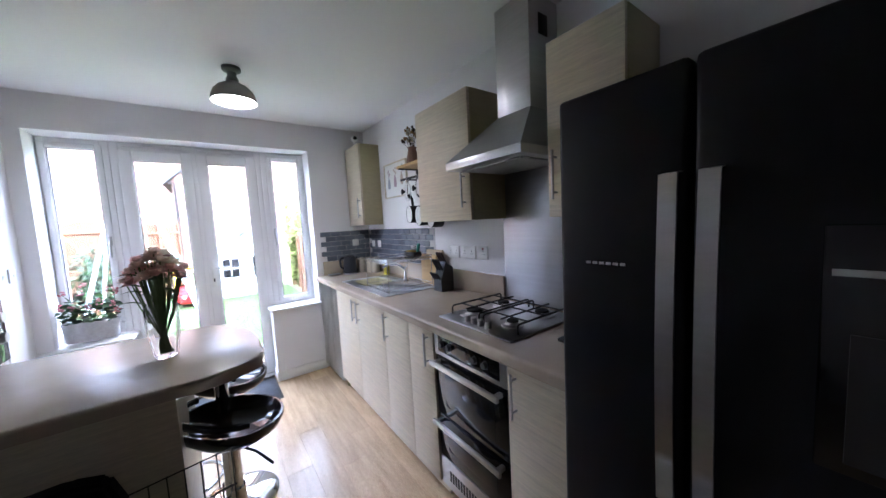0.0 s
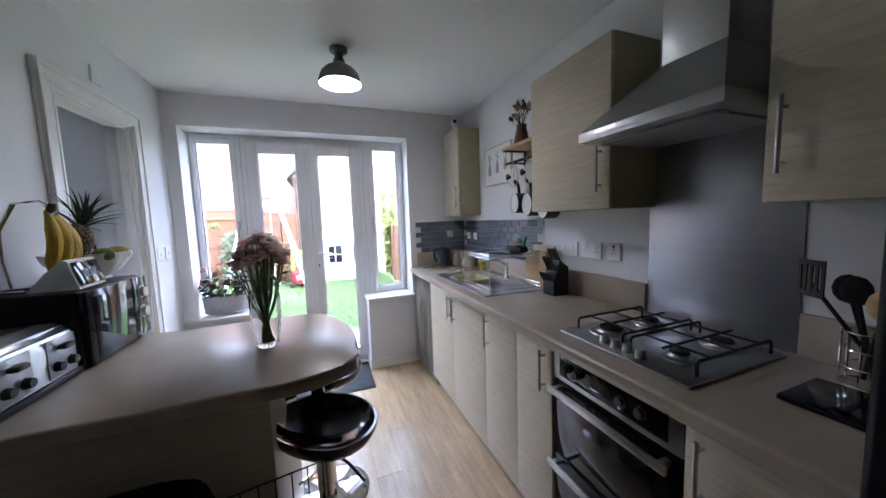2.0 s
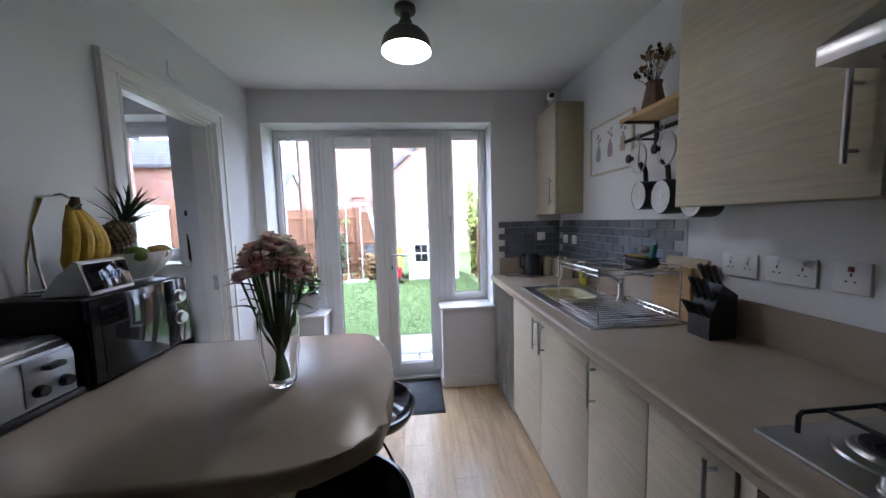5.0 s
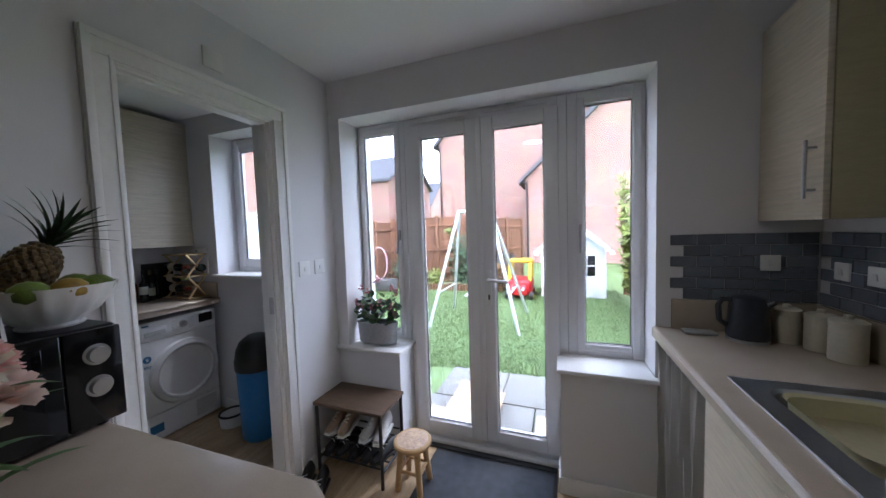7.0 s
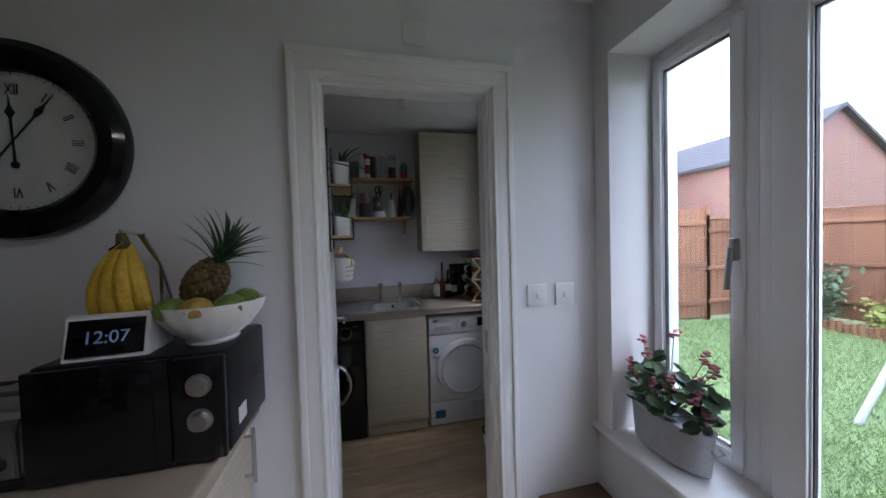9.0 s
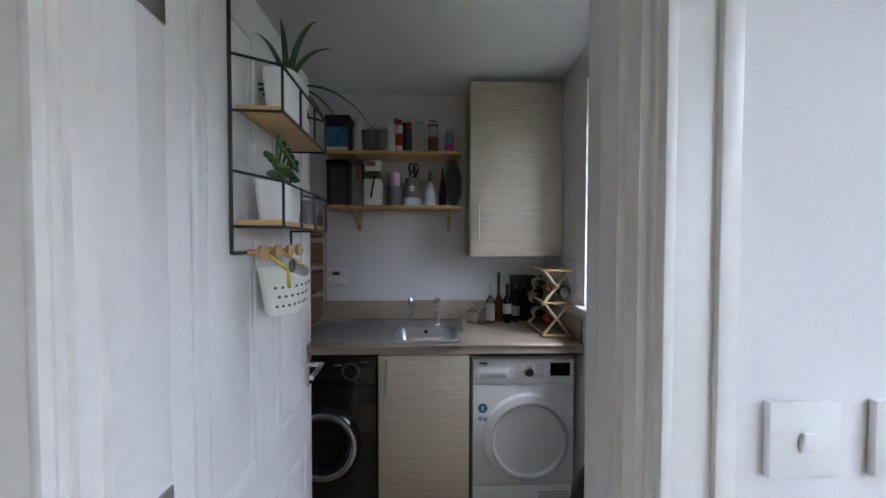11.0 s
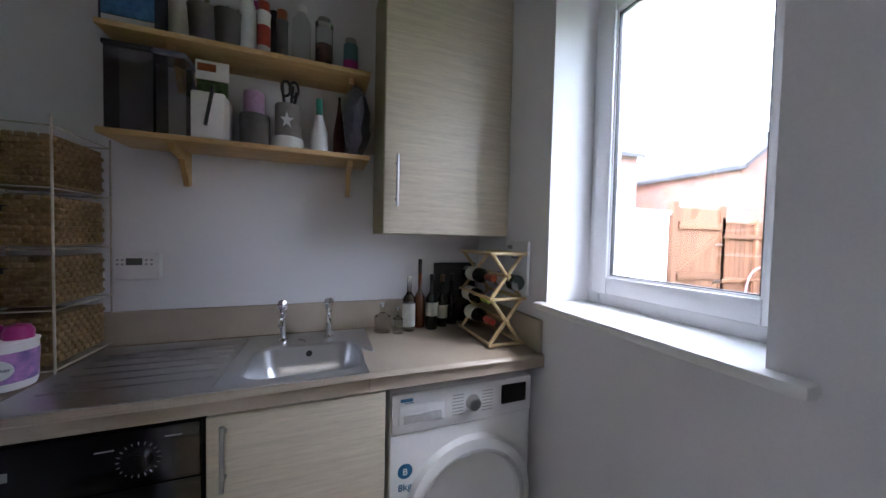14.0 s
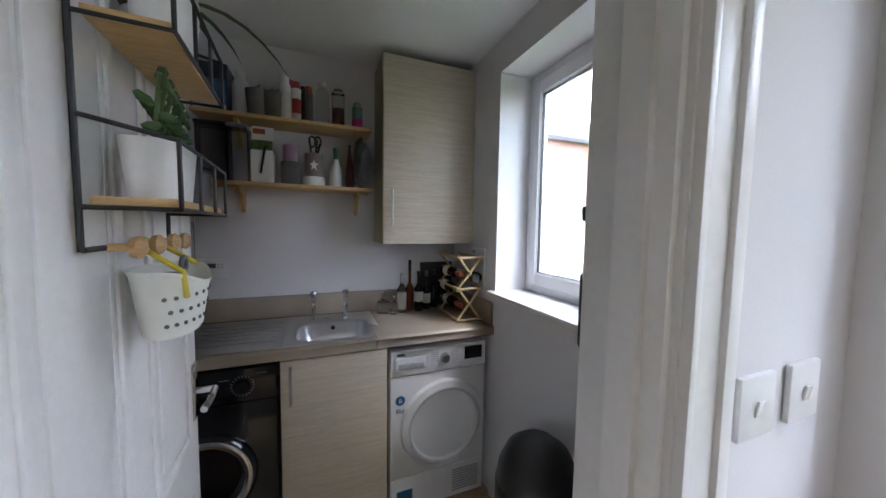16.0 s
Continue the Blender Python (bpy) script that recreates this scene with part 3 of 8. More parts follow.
o.scale = (1, 0.909, 1.02)
o.location.y = 2.757

h = thing("gas_hob", (2.15, 2.76, WT), "stainless steel gas hob with four burners and black pan supports", "hob")
HX0, HX1, HY0, HY1 = 1.89, 2.345, 2.545, 3.02
part("plate", box(B(), HX0, HY0, WT + 0.001, HX1, HY1, WT + 0.010, 0.004), M_STEEL, h)
for x, y, r in ((2.03, 2.905, 0.050), (2.235, 2.905, 0.038), (2.03, 2.66, 0.032), (2.235, 2.66, 0.040)):
    b = part("burner", lathe(B(), [(0, 0.004), (r * 1.5, 0.004), (r * 1.45, 0.009), (r * 1.1, 0.013), (r, 0.02), (r * 0.9, 0.022), (0, 0.022)], (x, y, WT + 0.008), 28), M_STEEL, h)
    part("burner_cap", lathe(B(), [(0, 0.02), (r * 0.82, 0.02), (r * 0.8, 0.028), (r * 0.7, 0.031), (0, 0.031)], (x, y, WT + 0.008), 28), M_IRON, b)
for i in range(4):
    y = 2.715 + i * 0.045
    part("knob", lathe(B(), [(0, 0), (0.0165, 0), (0.0165, 0.004), (0.014, 0.006), (0.0135, 0.026), (0.011, 0.028), (0, 0.028)], (1.935, y, WT + 0.010), 20), M_STEEL, h)
for y0, y1 in ((2.56, 2.778), (2.788, 3.005)):
    bm = B()
    z = WT + 0.052
    xa, xb = 1.96, 2.31
    for y in (y0 + 0.01, y1 - 0.01):
        tube(bm, [(xa, y, WT + 0.01), (xa, y, z - 0.008), (xa + 0.008, y, z), (xb - 0.008, y, z), (xb, y, z - 0.008), (xb, y, WT + 0.01)], 0.0045, 6)
    for x in (xa + 0.06, (xa + xb) / 2, xb - 0.06):
        tube(bm, [(x, y0 + 0.01, z), (x, y1 - 0.01, z)], 0.0042, 6)
    ym = (y0 + y1) / 2
    tube(bm, [(xa + 0.008, ym, z), (xb - 0.008, ym, z)], 0.0042, 6)
    part("pan_support", bm, M_IRON, h)

hd = thing("cooker_hood", (2.2, 2.76, 1.67), "stainless steel chimney cooker hood", "cooker hood")
bm = B()
y0, y1, x0 = 2.552, 3.028, 1.988
lo = [(x0, y0, 1.70), (R - 0.002, y0, 1.70), (R - 0.002, y1, 1.70), (x0, y1, 1.70)]
hi = [(2.19, 2.658, 1.90), (R - 0.002, 2.658, 1.90), (R - 0.002, 2.856, 1.90), (2.19, 2.856, 1.90)]
va, vb = [bm.verts.new(p) for p in lo], [bm.verts.new(p) for p in hi]
for i in range(4):
    bm.faces.new((va[i], va[(i + 1) % 4], vb[(i + 1) % 4], vb[i]))
bm.faces.new(vb)
part("canopy", bm, M_STEEL_H, hd)
part("front_rim", box(B(), x0 - 0.002, y0 - 0.002, 1.662, R - 0.002, y1 + 0.002, 1.70, 0.003), M_STEEL, hd)
part("chimney", box(B(), 2.19, 2.658, 1.9, R - 0.002, 2.856, CE - 0.002, 0.003), M_STEEL, hd)
part("vent_grille", box(B(), 2.255, 2.655, 2.22, 2.32, 2.6578, 2.31, 0.002), M_BLACK, hd)
part("filter", box(B(), x0 + 0.06, y0 + 0.05, 1.654, R - 0.06, y1 - 0.05, 1.6625, 0.002), M_GREY_PLASTIC, hd)
for y in (2.62, 2.90):
    part("hood_light", lathe(B(), [(0, 0), (0.028, 0), (0.028, 0.006), (0, 0.006)], (2.08, y, 1.656), 20), M_STEEL, hd)
solid("splashback", box(B(), R - 0.006, 2.545, WT + 0.001, R - 0.001, 3.034, 1.69, 0.001), M_STEEL_H, "brushed stainless steel splashback behind the hob", "splashback", kind="thing")


def bowl_hole(bm, x0, x1, y0, y1, z, depth, r, inset=0.03):
    """A sink bowl: an open rounded tray hanging from height z."""
    rings = []
    for k, (ins, dz) in enumerate(((0, 0.001), (0.008, -0.006), (inset * 0.6, -depth * 0.5), (inset, -depth + 0.02), (inset + 0.02, -depth))):
        ring = []
        rr = max(0.02, r - ins * 0.3)
        for cx, cy, a0 in ((x1 - ins - rr, y1 - ins - rr, 0), (x0 + ins + rr, y1 - ins - rr, 90), (x0 + ins + rr, y0 + ins + rr, 180), (x1 - ins - rr, y0 + ins + rr, 270)):
            for i in range(7):
                a = radians(a0 + i * 15)
                ring.append(bm.verts.new((cx + rr * math.cos(a), cy + rr * math.sin(a), z + dz)))
        rings.append(ring)
    n = len(rings[0])
    for a, b in zip(rings, rings[1:]):
        for i in range(n):
            bm.faces.new((a[i], a[(i + 1) % n], b[(i + 1) % n], b[i]))
    bm.faces.new(rings[-1])
    return bm


def sink_top(bm, x0, x1, y0, y1, hole, z, r):
    """A flat rim with a rounded hole."""
    hx0, hx1, hy0, hy1 = hole
    inner, outer = [], []
    for cx, cy, a0, ox, oy in ((hx1 - r, hy1 - r, 0, x1, y1), (hx0 + r, hy1 - r, 90, x0, y1), (hx0 + r, hy0 + r, 180, x0, y0), (hx1 - r, hy0 + r, 270, x1, y0)):
        for i in range(7):
            a = radians(a0 + i * 15)
            p = (cx + r * math.cos(a), cy + r * math.sin(a))
            inner.append(p)
            f = i / 6
            if a0 in (0, 180):
                e = (ox, cy + (oy - cy) * min(1, 2 * f)) if f <= 0.5 else (ox + (cx - ox) * (2 * f - 1), oy)
            else:
                e = (cx + (ox - cx) * min(1, 2 * f), oy) if f <= 0.5 else (ox, oy + (cy - oy) * (2 * f - 1))
            outer.append(e)
    vi = [bm.verts.new((*p, z)) for p in inner]
    vo = [bm.verts.new((*p, z)) for p in outer]
    vd = [bm.verts.new((*p, z - 0.006)) for p in outer]
    n = len(vi)
    for i in range(n):
        j = (i + 1) % n
        bm.faces.new((vi[i], vo[i], vo[j], vi[j]))
        bm.faces.new((vo[i], vd[i], vd[j], vo[j]))
    return bm


def cut_top(ob, x0, x1, y0, y1, z):
    """Opens a worktop for a sink bowl by swapping it for four slabs round the hole."""
    me = ob.data
    xs = [v.co.x for v in me.vertices]
    ys = [v.co.y for v in me.vertices]
    X0, X1, Y0, Y1 = min(xs), max(xs), min(ys), max(ys)
    bm = B()
    for b in ((X0, Y0, X1, y0), (X0, y1, X1, Y1), (X0, y0, x0, y1), (x1, y0, X1, y1)):
        box(bm, b[0], b[1], z - 0.045, b[2], b[3], z)
    bmesh.ops.remove_doubles(bm, verts=bm.verts[:], dist=0.0001)
    long = [e for e in bm.edges if abs(e.verts[0].co.x - e.verts[1].co.x) < 1e-5 and abs(e.verts[0].co.z - z) < 1e-5 and abs(e.verts[1].co.z - z) < 1e-5
            and (abs(e.verts[0].co.x - (X0 if X0 > 0 else X1)) < 1e-5)]
    bmesh.ops.bevel(bm, geom=long, offset=0.012, segments=3, affect="EDGES", profile=0.5)
    bmesh.ops.recalc_face_normals(bm, faces=bm.faces[:])
    bm.to_mesh(me)
    bm.free()


cut_top(bpy.data.objects["worktop"], 1.945, 2.225, 4.03, 4.42, WT)
cut_top(bpy.data.objects["utility_worktop"], -1.545, -1.265, 4.085, 4.435, UT)


def tap(parent, p, d, name="tap"):
    """A chrome pillar tap at p that spouts along d."""
    p, d = Vector(p), Vector(d)
    bm = lathe(B(), [(0, 0), (0.02, 0), (0.019, 0.008), (0.010, 0.014), (0.009, 0.10), (0.012, 0.11), (0.008, 0.125), (0.0, 0.128)], p, 18)
    q = p + Vector((0, 0, 0.085))
    tube(bm, [q, q + d * 0.03 + Vector((0, 0, 0.01)), q + d * 0.06 + Vector((0, 0, 0.002)), q + d * 0.072 + Vector((0, 0, -0.014))], 0.008, 10)
    t = part(name, bm, M_CHROME, parent)
    part("tap_head", lathe(B(), [(0, 0.122), (0.012, 0.122), (0.017, 0.135), (0.016, 0.15), (0.010, 0.158), (0, 0.16)], p, 16, flute=0.12, flutes=6), M_CHROME, t)
    return t


s = thing("kitchen_sink", (2.1, 4.05, WT), "stainless steel kitchen sink with drainer and half bowl", "sink")
bm = sink_top(B(), 1.89, 2.30, 3.98, 4.47, (1.945, 2.225, 4.03, 4.42), WT + 0.005, 0.06)
box(bm, 1.89, 3.64, WT - 0.001, 2.30, 3.9795, WT + 0.005, 0.002)
part("rim", bm, M_STEEL, s)
part("bowl", bowl_hole(B(), 1.945, 2.225, 4.03, 4.42, WT + 0.004, 0.13, 0.06), M_STEEL, s)
for i in range(9):
    rod_x = 1.93 + i * 0.037
    part("drainer_rib", box(B(), rod_x, 3.67, WT + 0.004, rod_x + 0.008, 3.96, WT + 0.008, 0.0025), M_STEEL, s)
part("waste", lathe(B(), [(0, 0), (0.03, 0), (0.03, 0.004), (0, 0.004)], (2.08, 4.22, WT - 0.127), 20), M_BLACK, s)
bm = lathe(B(), [(0, 0), (0.024, 0), (0.022, 0.03), (0.016, 0.04), (0.014, 0.11), (0.016, 0.12), (0, 0.125)], (2.262, 4.0, WT + 0.005), 18)
tube(bm, [(2.262, 4.0, WT + 0.1), (2.21, 4.03, WT + 0.15), (2.14, 4.07, WT + 0.155), (2.10, 4.09, WT + 0.13)], 0.010, 10)
part("mixer_tap", bm, M_CHROME, s)
solid("washing_up_bowl", bowl_hole(box(B(), 2.0, 4.1, WT - 0.125, 2.01, 4.11, WT - 0.12), 1.965, 2.205, 4.10, 4.40, WT + 0.004, 0.12, 0.05, 0.02),
      material("cream_plastic", (0.62, 0.57, 0.36), 0.4, vary=0.04), "cream plastic washing-up bowl in the sink", "bowl", kind="thing")

u = thing("utility_sink", (-1.45, 4.05, UT), "stainless steel utility sink with a ribbed drainer", "sink")
bm = sink_top(B(), -1.69, -1.225, 4.04, 4.475, (-1.545, -1.265, 4.085, 4.435), UT + 0.005, 0.07)
box(bm, -1.69, 3.61, UT - 0.001, -1.225, 4.0395, UT + 0.005, 0.002)
part("rim", bm, M_STEEL, u)
part("bowl", bowl_hole(B(), -1.545, -1.265, 4.085, 4.435, UT + 0.004, 0.12, 0.07), M_STEEL, u)
for i in range(6):
    x = -1.60 + i * 0.055
    part("drainer_rib", box(B(), x, 3.66, UT + 0.004, x + 0.007, 4.02, UT + 0.009, 0.003), M_STEEL, u)
part("waste", lathe(B(), [(0, 0), (0.026, 0), (0.026, 0.004), (0, 0.004)], (-1.46, 4.18, UT - 0.115), 20), M_BLACK, u)
part("overflow", lathe(B(), [(0, 0), (0.011, 0), (0.011, 0.004), (0, 0.005)], (-1.534, 4.26, UT - 0.028), 16, m=Matrix.Rotation(radians(80), 4, "Y")), M_BLACK, u)
tap(u, (-1.60, 4.165, UT + 0.004), (1, 0, 0))
tap(u, (-1.60, 4.328, UT + 0.004), (1, 0, 0))
part("plug_chain", tube(B(), [(-1.60, 4.22, UT + 0.006), (-1.57, 4.24, UT + 0.012), (-1.545, 4.262, UT - 0.02), (-1.525, 4.2, UT - 0.09), (-1.47, 4.18, UT - 0.11)], 0.0022, 6), M_CHROME, u)

# dryer
DX = -1.238
d = thing("tumble_dryer", (-1.48, 4.76, 0), "white freestanding tumble dryer with a round door", "tumble dryer")
part("body", box(B(), UX + 0.02, 4.505, 0.01, DX - 0.012, 5.022, 0.853, 0.006), M_WHITE_ENAMEL, d)
part("front", box(B(), DX - 0.012, 4.507, 0.20, DX, 5.02, 0.72, 0.004), M_WHITE_ENAMEL, d)
cpn = part("control_panel", box(B(), DX - 0.012, 4.507, 0.723, DX + 0.006, 5.02, 0.852, 0.006), M_WHITE_ENAMEL, d)
part("drawer", box(B(), DX + 0.0055, 4.53, 0.752, DX + 0.009, 4.685, 0.815, 0.003), M_WHITE_ENAMEL, cpn)
part("drawer_grip", box(B(), DX + 0.0088, 4.545, 0.757, DX + 0.0105, 4.67, 0.785, 0.002), material("pale_grey_plastic", (0.55, 0.56, 0.57), 0.4), cpn)
part("programme_knob", rod(rod(B(), (DX + 0.006, 4.785, 0.79), (DX + 0.026, 4.785, 0.79), 0.026, 0.022, 28), (DX + 0.026, 4.785, 0.79), (DX + 0.028, 4.785, 0.79), 0.02, 0.019, 28), M_STEEL, cpn)
part("display", box(B(), DX + 0.0055, 4.895, 0.765, DX + 0.0085, 4.995, 0.832, 0.001), M_BLACK_GLOSS, cpn)
bm = B()
for s in (-1, 1):
    for i in range(7):
        box(bm, DX + 0.0055, 4.785 + s * 0.055 - 0.02, 0.755 + i * 0.011, DX + 0.0068, 4.785 + s * 0.055 + 0.02, 0.7575 + i * 0.011)
part("programme_list", bm, M_GREY_PLASTIC, cpn)
RY = Matrix.Rotation(radians(90), 4, "Y")
dc = (DX, 4.785, 0.445)
dd = part("door", lathe(B(), [(0.0, 0.012), (0.16, 0.012), (0.175, 0.016), (0.185, 0.03), (0.195, 0.034), (0.225, 0.024), (0.232, 0.0)], dc, 56, m=RY), M_WHITE_ENAMEL, d)
part("door_ring", lathe(B(), [(0.182, 0.030), (0.187, 0.0345), (0.192, 0.0352), (0.197, 0.0342)], dc, 56, m=RY), material("silver_trim", (0.6, 0.61, 0.63), 0.3), dd)
part("kick_panel", box(B(), DX - 0.012, 4.507, 0.02, DX, 5.02, 0.197, 0.004), M_WHITE_ENAMEL, d)
bm = B()
for i in range(9):
    box(bm, DX, 4.84, 0.05 + i * 0.014, DX + 0.003, 4.99, 0.056 + i * 0.014)
part("air_vent", bm, material("vent_grey", (0.5, 0.5, 0.51), 0.5), d)
M_STICKER = material("blue_sticker", (0.03, 0.16, 0.33), 0.35)
part("energy_sticker", lathe(B(), [(0, 0), (0.024, 0), (0.024, 0.0015), (0, 0.0015)], (DX, 4.555, 0.60), 24, m=RY), M_STICKER, d)
part("brand_sticker", box(B(), DX, 4.54, 0.07, DX + 0.0015, 4.62, 0.13), M_STICKER, d)


def lettering(text, size, m, mat_, parent, name="lettering"):
    cu = bpy.data.curves.new(name, "FONT")
    cu.body, cu.size, cu.extrude = text, size, 0.0006
    cu.align_x = "CENTER"
    tmp = bpy.data.objects.new(name, cu)
    scene.collection.objects.link(tmp)
    me = bpy.data.meshes.new_from_object(tmp.evaluated_get(bpy.context.evaluated_depsgraph_get()))
    bpy.data.objects.remove(tmp)
    bm = B()
    bm.from_mesh(me)
    bmesh.ops.transform(bm, matrix=m, verts=bm.verts[:])
    return part(name, bm, mat_, parent)


def facing(p, axis):
    """Text pose: axis '+x' faces +x with up z."""
    turn = {"+x": (90, 0, 90), "-x": (90, 0, -90), "-y": (90, 0, 0), "+y": (90, 0, 180)}[axis]
    return pose(*p, *turn)


lettering("B", 0.03, facing((DX + 0.002, 4.555, 0.589), "+x"), M_WHITE_PLASTIC, d)
lettering("8kg", 0.032, facing((DX + 0.001, 4.555, 0.538), "+x"), M_STICKER, d)
part("logo", box(box(B(), DX + 0.006, 4.535, 0.826, DX + 0.0075, 4.575, 0.836), DX + 0.006, 4.548, 0.821, DX + 0.0075, 4.578, 0.823), M_STICKER, cpn)

# washer
w = thing("washing_machine", (-1.46, 3.77, 0), "black washing machine under the utility worktop", "washing machine")
part("body", box(B(), UX + 0.02, 3.505, 0.01, -1.235, 4.025, 0.875, 0.006), M_BLACK_GLOSS, w)
part("front", box(B(), -1.235, 3.507, 0.05, -1.222, 4.023, 0.73, 0.004), M_BLACK_GLOSS, w)
wp = part("control_panel", box(B(), -1.235, 3.507, 0.733, -1.217, 4.023, 0.873, 0.006), M_BLACK_GLOSS, w)
bm = rod(rod(B(), (-1.217, 3.90, 0.80), (-1.198, 3.90, 0.80), 0.028, 0.024, 28), (-1.2, 3.90, 0.80), (-1.196, 3.90, 0.80), 0.02, seg=28)
part("programme_knob", bm, M_BLACK_GLOSS, wp)
bm = B()
for i in range(20):
    a = radians(i * 18)
    c_, s_ = math.cos(a), math.sin(a)
    rod(bm, (-1.2165, 3.90 + 0.036 * c_, 0.80 + 0.036 * s_), (-1.2165, 3.90 + 0.043 * c_, 0.80 + 0.043 * s_), 0.0012, seg=4)
box(bm, -1.217, 3.82, 0.83, -1.216, 3.855, 0.833)
box(bm, -1.217, 3.95, 0.845, -1.216, 3.985, 0.848)
part("programme_marks", bm, M_GREY_PLASTIC, wp)
part("logo", box(B(), -1.217, 3.60, 0.80, -1.2155, 3.68, 0.82, 0.0005), M_GREY_PLASTIC, wp)
wd = part("door", lathe(B(), [(0.0, 0.01), (0.12, 0.012), (0.14, 0.03), (0.165, 0.034), (0.18, 0.02), (0.185, 0)], (-1.222, 3.765, 0.44), 48, m=RY), M_BLACK_GLOSS, w)
part("door_rim", lathe(B(), [(0.14, 0.031), (0.15, 0.037), (0.16, 0.0365), (0.168, 0.033)], (-1.222, 3.765, 0.44), 48, m=RY), M_CHROME, wd)

# utility door, standing open
dr = thing("door_2", (-0.1, 3.92, 0), "white panelled interior door standing open", "door", kind="structure")
bm = box(B(), -0.757, 3.885, 0.008, -0.117, 3.92, 1.988, 0.002)
part("leaf", bm, M_GLOSS, dr)
for x0, x1 in ((-0.69, -0.475), (-0.395, -0.18)):
    for z0, z1 in ((0.16, 0.78), (0.92, 1.90)):
        pn = frame_bars(B(), x0, x1, z0, z1, 0.022, 3.92, 3.927, 0.003)
        box(pn, x0 + 0.04, 3.92, z0 + 0.04, x1 - 0.04, 3.9245, z1 - 0.04, 0.004)
        part("panel_moulding", pn, M_GLOSS, dr)
bm = box(B(), -0.737, 3.92, 0.96, -0.697, 3.928, 1.10, 0.003)
rod(bm, (-0.717, 3.925, 1.03), (-0.717, 3.97, 1.03), 0.008)
tube(bm, [(-0.717, 3.968, 1.03), (-0.692, 3.97, 1.033), (-0.652, 3.97, 1.03), (-0.617, 3.966, 1.027)], 0.008)
part("lever_handle", bm, M_CHROME, dr)
for z in (0.25, 1.05, 1.78):
    part("hinge", rod(box(B(), -0.113, 3.916, z - 0.04, -0.03, 3.938, z + 0.04, 0.001), (-0.115, 3.925, z - 0.042), (-0.115, 3.925, z + 0.042), 0.005), M_STEEL, dr)
part("latch_edge", box(B(), -0.759, 3.892, 0.98, -0.7565, 3.913, 1.08), M_STEEL, dr)
solid("strike_plate", box(box(B(), -0.055, 4.522, 1.0, -0.025, 4.5252, 1.09, 0.001), -0.05, 4.5205, 1.03, -0.03, 4.523, 1.06), M_STEEL, "steel strike plate on the door lining", "strike plate", kind="thing")

# ---- kitchen things ----
# curtain under the end of the worktop
bm = B()
n = 60
cols = []
for i in range(n + 1):
    y = 4.475 + 0.515 * i / n
    x = 1.845 + 0.012 * math.sin(i * 0.95) + 0.006 * math.sin(i * 2.3)
    cols.append([bm.verts.new((x + 0.006 * math.sin(i * 1.4 + k), y, 0.05 + 0.835 * k / 6)) for k in range(7)])
for a, b in zip(cols, cols[1:]):
    for k in range(6):
        bm.faces.new((a[k], b[k], b[k + 1], a[k + 1]))
bmesh.ops.solidify(bm, geom=bm.faces[:], thickness=0.003)
cur = thing("curtain", (1.85, 4.73, 0.05), "pale gathered fabric curtain under the worktop end", "curtain")
part("cloth", bm, material("pale_cotton", (0.62, 0.6, 0.56), 0.9, vary=0.08, scale=9, fine=300, bump=0.2), cur)
part("rail", rod(B(), (1.862, 4.47, 0.875), (1.862, 4.995, 0.875), 0.006), M_STEEL, cur)
solid("support_leg", box(B(), 1.87, 4.463, 0, 1.90, 4.474, 0.885), M_LAM_EDGE, "narrow wooden support leg beside the curtain", "leg", kind="thing")

# wall clock
ck = thing("wall_clock", (0.02, 3.125, 1.765), "large round black-rimmed wall clock with roman numerals", "clock")
CZ, CY, CR = 1.757, 3.145, 0.273
RYC = Matrix.Rotation(radians(90), 4, "Y")
part("rim", lathe(B(), [(CR * 0.69, 0.012), (CR * 0.70, 0.03), (CR * 0.76, 0.045), (CR * 0.9, 0.05), (CR * 0.98, 0.036), (CR, 0.015), (CR * 0.98, 0.0), (0, 0.0)], (0.002, CY, CZ), 72, m=RYC), M_BLACK_GLOSS, ck)
M_DIAL = material("cream_dial", (0.62, 0.62, 0.6), 0.6, vary=0.05, scale=12, fine=120, bump=0.01)
part("dial", lathe(B(), [(0, 0.014), (CR * 0.70, 0.014), (CR * 0.70, 0.01)], (0.002, CY, CZ), 64, m=RYC), M_DIAL, ck)
numerals = ("XII", "I", "II", "III", "IIII", "V", "VI", "VII", "VIII", "IX", "X", "XI")
for i, txt in enumerate(numerals):
    a = radians(i * 30)
    r = CR * 0.54
    m = Matrix.Translation((0.017, CY, CZ)) @ pose(0, 0, 0, 90, 0, 90) @ Matrix.Rotation(-a, 4, "Z") @ Matrix.Translation((0, r - 0.02, 0)) @ Matrix.Diagonal((0.75, 1.25, 1, 1))
    lettering(txt, 0.034, m, M_BLACK, ck, "numeral")
bm = B()
for i in range(60):
    a = radians(i * 6)
    r0, r1 = CR * 0.655, CR * (0.675 if i % 5 else 0.69)
    rod(bm, (0.0165, CY + r0 * math.sin(a), CZ + r0 * math.cos(a)), (0.0165, CY + r1 * math.sin(a), CZ + r1 * math.cos(a)), 0.001, seg=4)
part("minute_track", bm, M_BLACK, ck)


